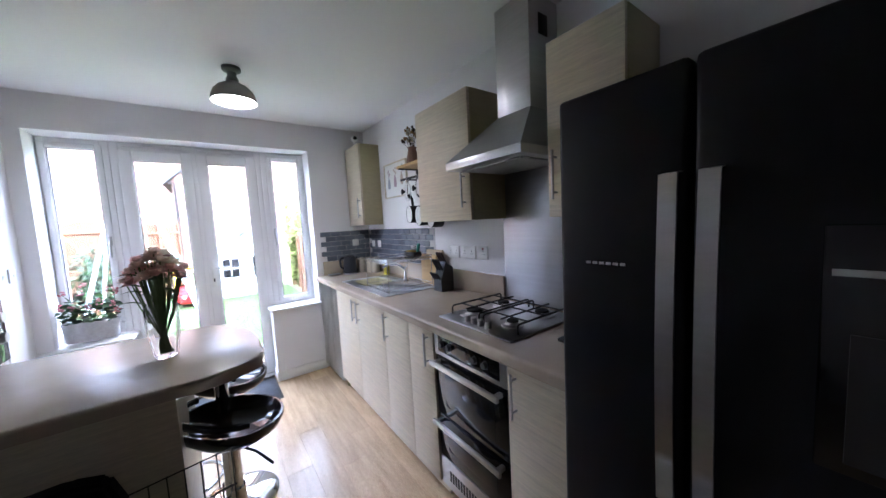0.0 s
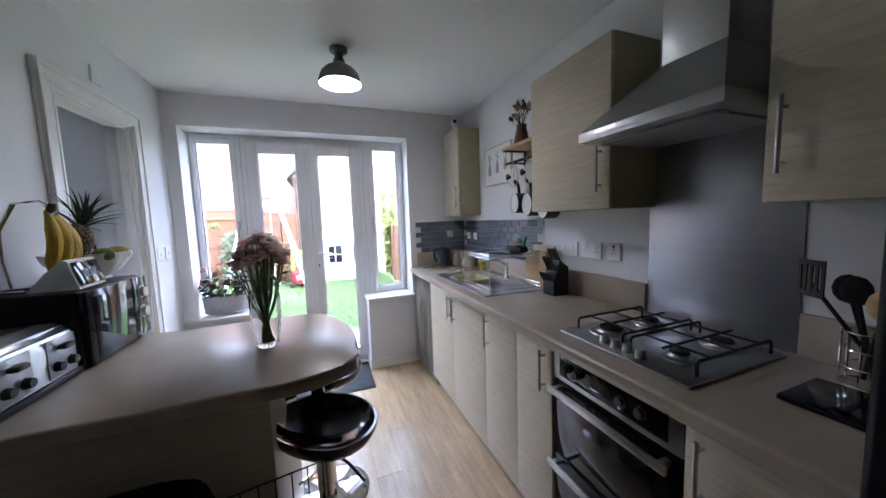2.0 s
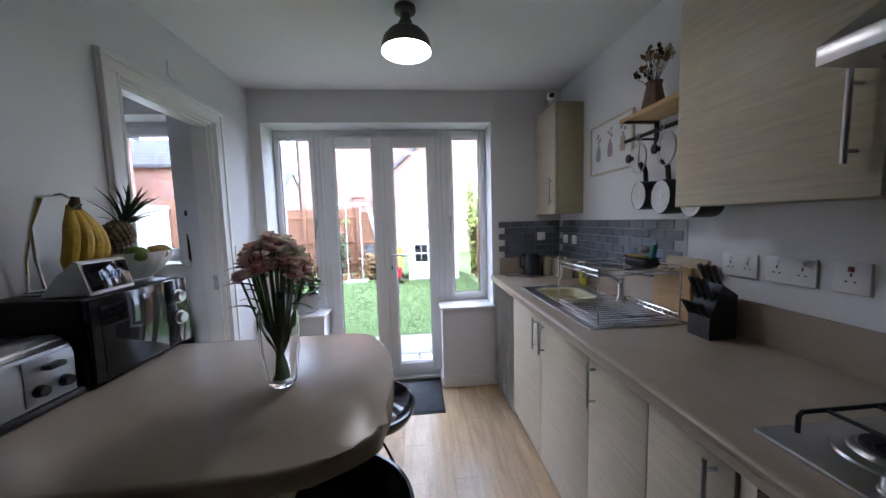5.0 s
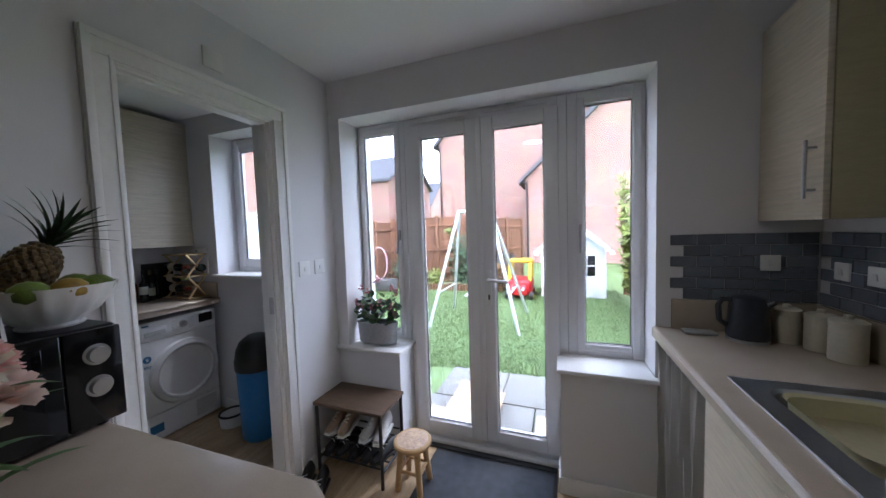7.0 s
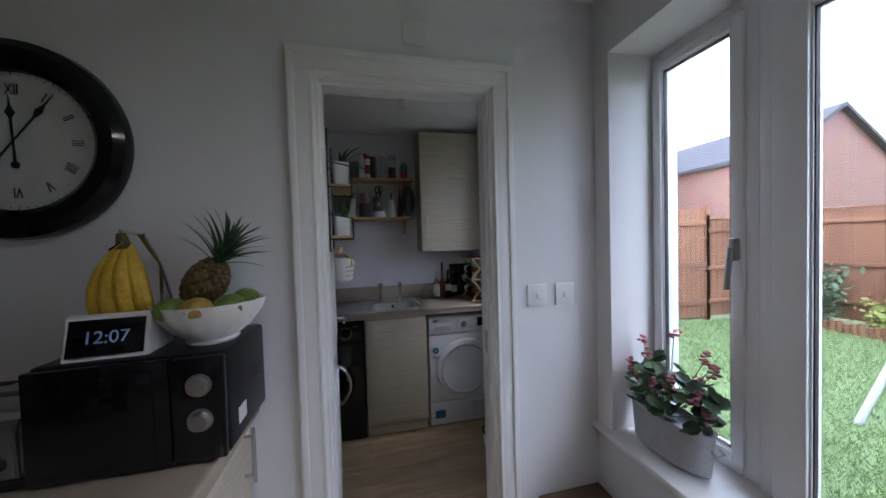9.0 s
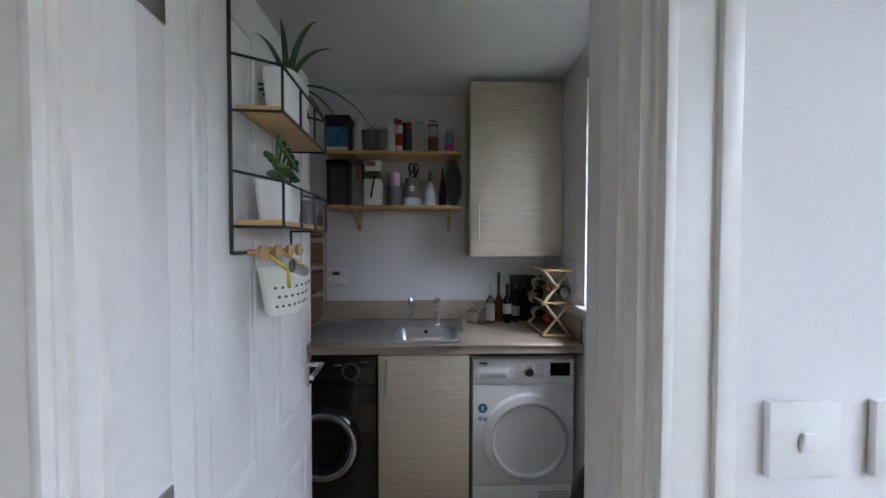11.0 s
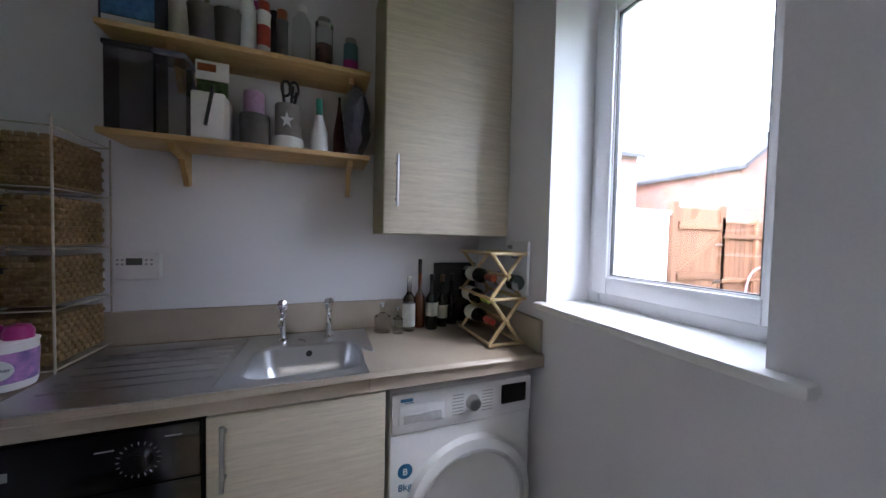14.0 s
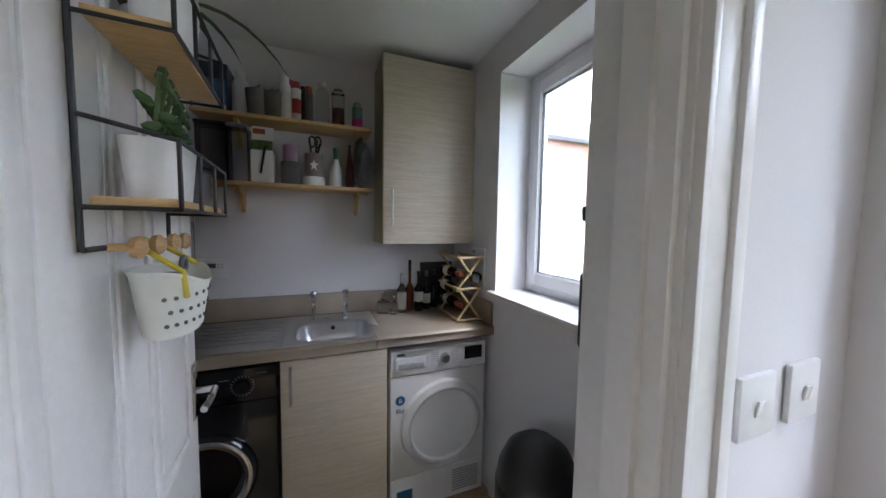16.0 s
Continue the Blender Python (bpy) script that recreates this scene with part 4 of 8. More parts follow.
def clock_hand(ang, length, tail, w):
    a = radians(ang)
    m = Matrix.Translation((0.021, CY, CZ)) @ pose(0, 0, 0, 90, 0, 90) @ Matrix.Rotation(-a, 4, "Z")
    out = [(-w, -tail), (w, -tail), (w * 0.7, 0), (w * 0.9, length * 0.5), (w * 3.4, length * 0.62), (w * 0.8, length * 0.76), (0, length), (-w * 0.8, length * 0.76), (-w * 3.4, length * 0.62), (-w * 0.9, length * 0.5), (-w * 0.7, 0)]
    bm = prism(B(), out, 0, 0.0015, m=m)
    lathe(bm, [(0, 0), (w * 3, 0), (w * 3, 0.0015), (0, 0.0015)], (0, 0, 0), 14, m=m @ Matrix.Translation((0, -tail, 0)))
    part("pointer", bm, M_BLACK, ck)


clock_hand(36, CR * 0.60, CR * 0.24, 0.0028)
clock_hand(-2, CR * 0.46, CR * 0.24, 0.0034)
cg = part("clock_glass", lathe(B(), [(0, 0.034), (CR * 0.7, 0.030)], (0.002, CY, CZ), 48, m=RYC), M_CLOCK_PANE, ck)

# pendant lamp
lp = thing("ceiling_lamp", (1.195, 4.05, CE), "grey-green metal dome ceiling lamp, lit", "ceiling lamp")
M_LAMP = material("grey_green_enamel", (0.16, 0.165, 0.15), 0.35, vary=0.06)
lz = 2.19
part("ceiling_rose", lathe(B(), [(0, 0), (0.05, 0), (0.05, -0.018), (0.035, -0.028), (0.02, -0.03), (0, -0.03)], (1.195, 4.05, CE), 32), M_LAMP, lp)
part("stem", lathe(B(), [(0.03, 0.0), (0.034, 0.02), (0.024, 0.04), (0.026, 0.06), (0, 0.06)], (1.195, 4.05, lz + 0.11), 28), M_LAMP, lp)
part("shade", lathe(B(), [(0.121, 0.0), (0.118, 0.025), (0.105, 0.06), (0.08, 0.088), (0.05, 0.105), (0.032, 0.118), (0.030, 0.116), (0.048, 0.102), (0.078, 0.085), (0.102, 0.058), (0.115, 0.025), (0.118, 0.0)], (1.195, 4.05, lz), 48), M_LAMP, lp)
part("diffuser", lathe(B(), [(0, -0.004), (0.06, 0.0), (0.112, 0.014), (0.112, 0.018), (0, 0.018)], (1.195, 4.05, lz), 40), glow("lit_diffuser", (1.0, 0.95, 0.86), 12.0), lp)


# stools
def bar_stool(label, turn, at, seat_z):
    s = thing("bar_stool", (0, 0, 0), label, "bar stool", "stools at the breakfast bar")
    z = seat_z
    part("base", lathe(B(), [(0, 0), (0.185, 0), (0.187, 0.006), (0.16, 0.016), (0.08, 0.028), (0.035, 0.04), (0.03, 0.06), (0, 0.06)], (0, 0, 0), 40), M_CHROME, s)
    part("column", rod(rod(B(), (0, 0, 0.05), (0, 0, z * 0.62), 0.027, seg=20), (0, 0, z * 0.6), (0, 0, z - 0.05), 0.019, seg=18), M_CHROME, s)
    part("footrest", tube(B(), [(0, -0.027, 0.23), (0.0, -0.06, 0.235)] + [(0.12 * math.sin(radians(a)), -0.03 - 0.115 + 0.115 * math.cos(radians(a)) - 0.03, 0.24) for a in range(0, 361, 20)], 0.009), M_CHROME, s)
    part("lever", tube(B(), [(0.02, 0, z - 0.07), (0.10, 0.03, z - 0.09), (0.17, 0.05, z - 0.13)], 0.005), M_BLACK, s)
    bm = B()
    rings = []
    seg = 40
    for u, v in ((0.0, -0.05), (0.35, -0.048), (0.7, -0.03), (0.92, 0.0), (1.0, 0.03), (1.0, 0.045), (0.95, 0.045), (0.85, 0.015), (0.6, -0.012), (0.3, -0.022), (0.0, -0.024)):
        ring = []
        for k in range(seg):
            a = k * 2 * math.pi / seg
            lift = 0.045 * max(0, -math.sin(a)) ** 1.5 * (u ** 2) - 0.015 * max(0, math.sin(a)) * u ** 2
            ring.append(bm.verts.new((0.20 * u * math.cos(a), 0.18 * u * math.sin(a), z + v + lift)))
        rings.append(ring)
    for a, b in zip(rings, rings[1:]):
        for k in range(seg):
            bm.faces.new((a[k], a[(k + 1) % seg], b[(k + 1) % seg], b[k]))
    bmesh.ops.remove_doubles(bm, verts=bm.verts[:], dist=0.0005)
    part("seat", bm, M_BLACK_GLOSS, s, "glossy black moulded seat")
    bm = tube(B(), [(0.187 * math.cos(radians(a)), 0.17 * math.sin(radians(a)) , z + 0.052 + 0.04 * max(0, -math.sin(radians(a))) ** 1.5 + 0.022) for a in range(190, 351, 10)], 0.012, 8)
    part("back_rim", bm, M_BLACK_GLOSS, s)
    part("seat_mount", lathe(B(), [(0.0, -0.075), (0.03, -0.075), (0.06, -0.05), (0.07, -0.045), (0, -0.04)], (0, 0, z), 20), M_BLACK, s)
    s.matrix_basis = pose(*at, 0, 0, turn)
    return s


s1 = bar_stool("black moulded bar stool on a chrome pedestal", -65, (1.0, 3.2, 0.002), 0.655)
s2 = bar_stool("black moulded bar stool further along the breakfast bar", -70, (1.0, 3.68, 0.002), 0.645)
solid("bar_support_leg", rod(lathe(B(), [(0, 0), (0.045, 0), (0.045, 0.01), (0, 0.012)], (0.98, 3.36, 0.0), 24), (0.98, 3.36, 0.01), (0.98, 3.36, BT - 0.042), 0.026, seg=24), M_CHROME, "chrome tubular support leg under the breakfast bar", "leg", kind="thing")

# dark chair back and wire pen panel against the bar
c = thing("black_chair", (0.44, 2.72, 0), "black fabric-covered high-backed chair beside the breakfast bar", "chair")
bm = B()
prism(bm, [(0.10, 0.30), (0.78, 0.30), (0.76, 0.70), (0.73, 0.79), (0.66, 0.81), (0.40, 0.80), (0.26, 0.775), (0.20, 0.73), (0.14, 0.62)], -0.03, 0.03, m=Matrix.Translation((0, 2.90, 0)) @ Matrix.Rotation(radians(90), 4, "X"))
bmesh.ops.bevel(bm, geom=bm.edges[:], offset=0.012, segments=2, affect="EDGES")
part("backrest", bm, M_FABRIC_BLACK, c)
part("seat", box(B(), 0.12, 2.45, 0.36, 0.76, 2.87, 0.46, 0.03, 3), M_FABRIC_BLACK, c)
for x in (0.15, 0.73):
    for y in (2.48, 2.90):
        part("leg", rod(B(), (x, y, 0), (x, y, 0.37), 0.014, 0.02), M_BLACK, c)
p = thing("wire_pen_panel", (0.82, 3.03, 0), "black wire pet pen panel leaning against the breakfast bar", "pet pen")
m = Matrix.Translation((0.62, 2.945, 0)) @ Matrix.Rotation(radians(10), 4, "Z")


def placed(bm, m):
    bmesh.ops.transform(bm, matrix=m, verts=bm.verts[:])
    return bm


for i in range(10):
    part("upright_wire", placed(rod(B(), (i * 0.042, 0, 0.003), (i * 0.042, 0, 0.685), 0.0022, seg=6), m), M_BLACK, p)
for i in range(6):
    part("cross_wire", placed(rod(B(), (-0.005, 0.003, 0.01 + i * 0.134), (0.385, 0.003, 0.01 + i * 0.134), 0.0026, seg=6), m), M_BLACK, p)
part("latch", placed(tube(tube(B(), [(0.31, -0.008, 0.52), (0.36, -0.01, 0.52), (0.37, -0.012, 0.56), (0.32, -0.012, 0.56)], 0.0035, closed=True), [(0.30, -0.006, 0.50), (0.34, -0.008, 0.50), (0.345, -0.01, 0.58)], 0.0035), m), M_BLACK, p)

# toaster
t = thing("toaster", (0.16, 3.2, BT), "brushed steel four-slice toaster", "toaster")
bm = B()
prism(bm, [(0.03, 0.012), (0.265, 0.012), (0.268, 0.12), (0.255, 0.158), (0.225, 0.172), (0.07, 0.172), (0.04, 0.158), (0.028, 0.12)], 0, 0.30, m=Matrix.Translation((0, 3.37, BT)) @ Matrix.Rotation(radians(90), 4, "X"))
bmesh.ops.bevel(bm, geom=[e for e in bm.edges if e.calc_face_angle(0) > 0.8], offset=0.012, segments=3, affect="EDGES")
part("body", bm, M_STEEL, t)
part("base", box(B(), 0.025, 3.065, BT + 0.001, 0.272, 3.375, BT + 0.022, 0.006), M_BLACK, t)
for i in range(2):
    for j in range(2):
        part("slot", box(B(), 0.075 + i * 0.08, 3.085 + j * 0.145, BT + 0.170, 0.105 + i * 0.08, 3.215 + j * 0.145, BT + 0.1735, 0.001), M_BLACK, t)
for j in (3.14, 3.30):
    part("control_plate", box(B(), 0.266, j - 0.055, BT + 0.03, 0.2695, j + 0.055, BT + 0.14, 0.002), M_STEEL_H, t)
    part("lever", box(B(), 0.268, j - 0.02, BT + 0.105, 0.292, j + 0.02, BT + 0.12, 0.005), M_BLACK, t)
    for k in (-0.028, 0.028):
        part("dial", rod(B(), (0.268, j + k, BT + 0.06), (0.285, j + k, BT + 0.06), 0.015, 0.012, 18), M_BLACK, t)

t.location += Vector((0.03, -0.012, 0))

# microwave
mw = thing("microwave_oven", (0.19, 3.56, BT), "black microwave oven with two silver dials", "microwave")
X1, Y0, Y1, ZM = 0.315, 3.372, 3.747, BT + 0.255
part("body", box(B(), 0.035, Y0, BT + 0.008, X1 - 0.014, Y1, ZM, 0.01, 3), M_FRIDGE, mw)
md = part("door", box(B(), X1 - 0.014, Y0 + 0.003, BT + 0.012, X1 + 0.006, 3.637, ZM - 0.004, 0.004), M_BLACK_GLOSS, mw)
part("window", box(B(), X1 + 0.005, Y0 + 0.03, BT + 0.03, X1 + 0.008, 3.607, ZM - 0.025, 0.002), M_OVEN_GLASS, md)
cp = part("control_panel", box(B(), X1 - 0.014, 3.64, BT + 0.012, X1 + 0.006, Y1 - 0.002, ZM - 0.004, 0.004), M_BLACK_GLOSS, mw)
for z in (0.188, 0.108):
    part("dial", rod(rod(B(), (X1 + 0.006, 3.696, BT + z), (X1 + 0.022, 3.696, BT + z), 0.021, 0.019, 28), (X1 + 0.006, 3.696, BT + z), (X1 + 0.009, 3.696, BT + z), 0.026, seg=28), M_STEEL, cp)
part("side_vent", box(box(box(B(), 0.08, Y1, BT + 0.12, 0.16, Y1 + 0.002, BT + 0.125), 0.08, Y1, BT + 0.14, 0.16, Y1 + 0.002, BT + 0.145), 0.08, Y1, BT + 0.16, 0.16, Y1 + 0.002, BT + 0.165), M_BLACK, mw)
part("rating_label", box(B(), 0.20, Y1, BT + 0.05, 0.25, Y1 + 0.0015, BT + 0.09), M_WHITE_PLASTIC, mw)
for y in (Y0 + 0.04, Y1 - 0.04):
    for x in (0.07, 0.29):
        part("foot", rod(B(), (x, y, BT), (x, y, BT + 0.01), 0.012), M_BLACK, mw)

# smart display on the microwave
sd = thing("smart_display", (0.22, 3.5, ZM), "white tilted smart display showing the time", "clock")
ms = Matrix.Translation((0.255, 3.497, ZM + 0.001)) @ Matrix.Rotation(radians(94), 4, "Z") @ Matrix.Scale(1.3, 4)
part("body", prism(B(), [(-0.02, 0.0), (0.075, 0.0), (0.04, 0.045), (0.006, 0.075), (-0.002, 0.072)], -0.06, 0.06, m=ms @ pose(0, 0, 0, 90, 0, 90)), M_WHITE_PLASTIC, sd)
tilt = ms @ Matrix.Translation((0, -0.0, 0)) @ pose(0, -0.0125, 0.037, 76, 0, 0)
bm = B()
box(bm, -0.054, -0.031, 0.0, 0.054, 0.031, 0.003, 0.001, m=tilt)
part("screen", bm, M_OVEN_GLASS, sd)
lettering("12:07", 0.03, tilt @ pose(0, -0.01, 0.0032), glow("clock_digits", (0.16, 0.24, 0.38), 0.12), sd, "digits")

# fruit bowl
fb = thing("fruit_bowl", (0.2, 3.655, ZM), "white fluted ceramic fruit bowl on the microwave", "bowl")
part("bowl", lathe(B(), [(0, 0.004), (0.05, 0.003), (0.055, 0.0), (0.06, 0.006), (0.055, 0.012), (0.085, 0.035), (0.115, 0.075), (0.124, 0.105), (0.121, 0.105), (0.11, 0.076), (0.08, 0.038), (0.04, 0.02), (0, 0.018)], (0.185, 3.655, ZM), 64, flute=0.022, flutes=16), material("white_ceramic", (0.78, 0.77, 0.75), 0.3, vary=0.03), fb)
M_LIME = material("lime_skin", (0.16, 0.24, 0.035), 0.4, vary=0.2, scale=30, fine=200, bump=0.1)
M_MANGO = material("mango_skin", (0.42, 0.27, 0.05), 0.45, vary=0.25, scale=14, bump=0.05)
for x, y, mm in ((0.26, 3.60, M_LIME), (0.245, 3.72, M_LIME), (0.275, 3.66, M_MANGO), (0.14, 3.72, M_LIME)):
    solid("lime" if mm is M_LIME else "mango", ball(B(), (x, y, ZM + 0.098), 0.032, 1.1, 1.1, 0.9), mm, "green lime in the fruit bowl" if mm is M_LIME else "yellow-orange mango in the fruit bowl", "fruit", kind="thing", group="fruit in the bowl")
pa = thing("pineapple", (0.17, 3.64, ZM + 0.1), "ripe pineapple with a spiky green crown", "fruit")
ax = Vector((0.05, 0.40, 0.70)).normalized()
pm = Matrix.Translation((0.165, 3.635, ZM + 0.15)) @ ax.to_track_quat("Z", "Y").to_matrix().to_4x4()
bm = B()
for i in range(11):
    t = i / 10
    r = 0.042 * math.sin(math.pi * (0.12 + 0.80 * t)) ** 0.5
    for k in range(12):
        a = (k + 0.5 * (i % 2)) * 2 * math.pi / 12
        bmesh.ops.create_icosphere(bm, subdivisions=1, radius=0.0125, matrix=pm @ Matrix.Translation((r * math.cos(a), r * math.sin(a), -0.055 + 0.11 * t)))
lathe(bm, [(0, -0.06), (0.03, -0.055), (0.041, 0), (0.03, 0.055), (0, 0.06)], (0, 0, 0), 16, m=pm)
part("flesh", bm, material("pineapple_skin", (0.14, 0.09, 0.03), 0.6, vary=0.35, scale=60, bump=0.3), pa)


def blade(bm, m, length, width, curl, steps=5):
    prev = None
    for i in range(steps + 1):
        t = i / steps
        w = width * (1 - t) ** 0.7
        z, o = length * t * math.cos(curl * t), length * t * math.sin(curl * t)
        vs = [bm.verts.new(m @ Vector((o, -w, z))), bm.verts.new(m @ Vector((o - w * 0.35, 0, z))), bm.verts.new(m @ Vector((o, w, z)))]
        if prev:
            bm.faces.new((prev[0], prev[1], vs[1], vs[0]))
            bm.faces.new((prev[1], prev[2], vs[2], vs[1]))
        prev = vs


rng = random.Random(4)
M_PINE_LEAF = material("pineapple_leaf", (0.05, 0.10, 0.05), 0.45, vary=0.3, scale=30)
for i in range(34):
    bm = B()
    t = i / 34
    mm = pm @ Matrix.Translation((0, 0, 0.05 + 0.05 * t)) @ Matrix.Rotation(i * 2.4, 4, "Z") @ Matrix.Rotation(radians(48 - 44 * t), 4, "Y")
    blade(bm, mm, 0.07 + 0.075 * math.sin(math.pi * (0.25 + 0.6 * t)), 0.008, 0.35)
    part("leaf", bm, M_PINE_LEAF, pa)

for ob in scene.collection.objects:
    if ob.parent is None and ob.name.split(".")[0] in ("lime", "mango", "fruit_bowl", "pineapple"):
        ob.location.y += 0.018

# bananas on a hook stand
BNY = 3.495
bs = thing("banana_stand", (0.13, 3.46, ZM), "chrome wire hook stand for bananas", "stand")
part("wire", tube(B(), [(0.06, 3.480, ZM + 0.004), (0.055, 3.490, ZM + 0.10), (0.07, 3.500, ZM + 0.20), (0.12, 3.480, ZM + 0.285), (0.185, 3.480, ZM + 0.292), (0.215, 3.500, ZM + 0.262), (0.21, 3.473, ZM + 0.245)], 0.0045), M_CHROME, bs)
part("wire_two", tube(B(), [(0.06, 3.525, ZM + 0.004), (0.055, 3.515, ZM + 0.10), (0.07, 3.500, ZM + 0.20), (0.12, 3.490, ZM + 0.285)], 0.0045), M_CHROME, bs)
part("foot_ring", tube(B(), [(0.12 + 0.07 * math.cos(radians(a)), 3.49 + 0.05 * math.sin(radians(a)), ZM + 0.005) for a in range(0, 360, 20)], 0.004, closed=True), M_CHROME, bs)
bn = thing("banana_bunch", (0.21, 3.46, ZM + 0.08), "ripe yellow bunch of bananas hanging from a hook", "fruit")
M_BAN = material("banana_skin", (0.62, 0.40, 0.03), 0.45, vary=0.14, scale=16, fine=90, bump=0.04, tint=(0.42, 0.27, 0.03))
for k in range(4):
    side = (k - 1.5) / 1.5
    bm = B()
    prev = None
    for i in range(13):
        t = i / 12
        bow = math.sin(math.pi * min(1, t * 0.9))
        c0 = Vector((0.195 + 0.045 * bow * (1 - 0.35 * abs(side)), BNY + side * (0.008 + 0.040 * math.sin(math.pi * 0.62 * t)), ZM + 0.262 - 0.20 * t))
        r = 0.0185 * (0.34 + 0.66 * min(1, t * 3.2)) * (1 if t < 0.82 else 1 - (t - 0.82) * 4.2)
        ring = [bm.verts.new(c0 + Vector((r * math.cos(j * math.pi / 5), r * math.sin(j * math.pi / 5), 0))) for j in range(10)]
        if prev:
            for j in range(10):
                bm.faces.new((prev[j], prev[(j + 1) % 10], ring[(j + 1) % 10], ring[j]))
        else:
            bm.faces.new(ring)
        prev = ring
    bm.faces.new(prev[::-1])
    bana = part("banana", bm, M_BAN, bn)
    part("tip", ball(B(), c0 + Vector((0, 0, -0.002)), 0.006, 1, 1, 1.4, 1), M_BLACK, bana)
part("stalk", rod(B(), (0.2, BNY, ZM + 0.25), (0.208, BNY, ZM + 0.285), 0.016, 0.009), material("banana_stalk", (0.10, 0.09, 0.03), 0.7), bn)

# flowers in a glass vase
VX, VY = 0.825, 3.34
v = thing("glass_vase", (VX, VY, BT), "cut-glass vase of pink and white flowers", "vase")
M_VGLASS = glass("vase_glass", (0.97, 0.98, 0.98))
part("vase", lathe(B(), [(0, 0.0), (0.032, 0.0), (0.036, 0.006), (0.05, 0.10), (0.052, 0.18), (0.048, 0.21), (0.045, 0.21), (0.048, 0.18), (0.046, 0.10), (0.031, 0.014), (0, 0.012)], (VX, VY, BT + 0.001), 48, flute=0.02, flutes=12), M_VGLASS, v)
PETALS = [translucent(p_, 0.6) for p_ in (material("pink_petal", (0.90, 0.60, 0.57), 0.6, vary=0.12, scale=40), material("pale_pink_petal", (0.93, 0.78, 0.72), 0.6, vary=0.08, scale=40),
          material("cream_petal", (0.93, 0.9, 0.78), 0.6, vary=0.1, scale=40), material("dark_bud", (0.16, 0.05, 0.06), 0.6))]
rng = random.Random(11)
for i in range(40):
    a = i * 2.4
    rr = 0.088 * math.sqrt((i + 0.5) / 40)
    top = Vector((VX + rr * math.cos(a), VY + rr * math.sin(a), BT + 0.375 - 10.0 * rr ** 2 + rng.uniform(-0.02, 0.03)))
    foot = Vector((VX - 0.02 * math.cos(a), VY - 0.02 * math.sin(a), BT + 0.02))
    part("stem", tube(B(), [foot, (foot + top) / 2 + Vector((0.01 * math.cos(a), 0.01 * math.sin(a), 0)), top], 0.0022, 5), M_STEM, v)
    kind = 2 if i in (3, 5, 16) else (3 if i % 9 == 4 else (1 if i % 3 else 0))
    size = 0.042 if kind == 2 else (0.012 if kind == 3 else rng.uniform(0.022, 0.031))
    n_ = (top - foot).normalized()
    q = Matrix.Translation(top + Vector((0, 0, 0.05 if kind == 3 else 0))) @ n_.to_track_quat("Z", "Y").to_matrix().to_4x4()
    bm = B()
    for lay in range(3 if kind != 3 else 1):
        for j in range(7):
            mm = q @ Matrix.Rotation(j * 0.9 + lay, 4, "Z") @ Matrix.Rotation(radians(72 - 26 * lay), 4, "Y")
            prev = None
            for s in range(4):
                tt = s / 3
                w = size * 0.42 * math.sin(math.pi * (0.15 + 0.7 * tt))
                vs = [bm.verts.new(mm @ Vector((0.2 * size * tt * tt + rng.uniform(-1, 1) * size * 0.06, sgn * w, size * tt))) for sgn in (-1, 0, 1)]
                if prev:
                    bm.faces.new((prev[0], prev[1], vs[1], vs[0]))
                    bm.faces.new((prev[1], prev[2], vs[2], vs[1]))
                prev = vs
    part("flower", bm, PETALS[kind], v)
for i in range(16):
    a = i * 2.4 + 1
    mm = Matrix.Translation((VX + 0.05 * math.cos(a), VY + 0.05 * math.sin(a), BT + 0.21 + 0.008 * i)) @ Matrix.Rotation(a, 4, "Z") @ Matrix.Rotation(radians(45 + (i % 4) * 10), 4, "Y")
    bm = B()
    blade(bm, mm, rng.uniform(0.06, 0.09), 0.011, 0.5)
    part("leaf", bm, M_GREEN, v)

# wall fittings on the west wall
def plate(name, p, w, h, axis, label, cat, rockers=1, group=""):
    """A square white faceplate on a wall: axis is the way it faces."""
    g = thing(name, p, label, cat, group)
    m = Matrix.Translation(p) @ {"+x": pose(0, 0, 0, 90, 0, 90), "-x": pose(0, 0, 0, 90, 0, -90), "-y": pose(0, 0, 0, 90, 0, 0)}[axis]
    part("faceplate", box(B(), -w / 2, -h / 2, 0.001, w / 2, h / 2, 0.009, 0.002, m=m), M_WHITE_PLASTIC, g)
    for i in range(rockers):
        cx = (i - (rockers - 1) / 2) * w / max(rockers, 1)
        part("rocker", box(B(), cx - 0.008, -0.012, 0.009, cx + 0.008, 0.012, 0.013, 0.002, m=m @ pose(0, 0, 0, 8)), M_UPVC, g)
    return g, m


for y in (4.724, 4.846):
    plate("light_switch", (0.0, y, 1.22), 0.082, 0.086, "+x", "white single light switch beside the doorway", "light switch", 1, "switches by the doorway")
plate("wall_sensor", (0.0, 4.265, 2.185), 0.083, 0.083, "+x", "blank white plate above the doorway", "wall plate", 0)
plate("wall_socket", (0.0, 3.33, 1.11), 0.10, 0.065, "+x", "white double socket behind the toaster", "socket", 2)


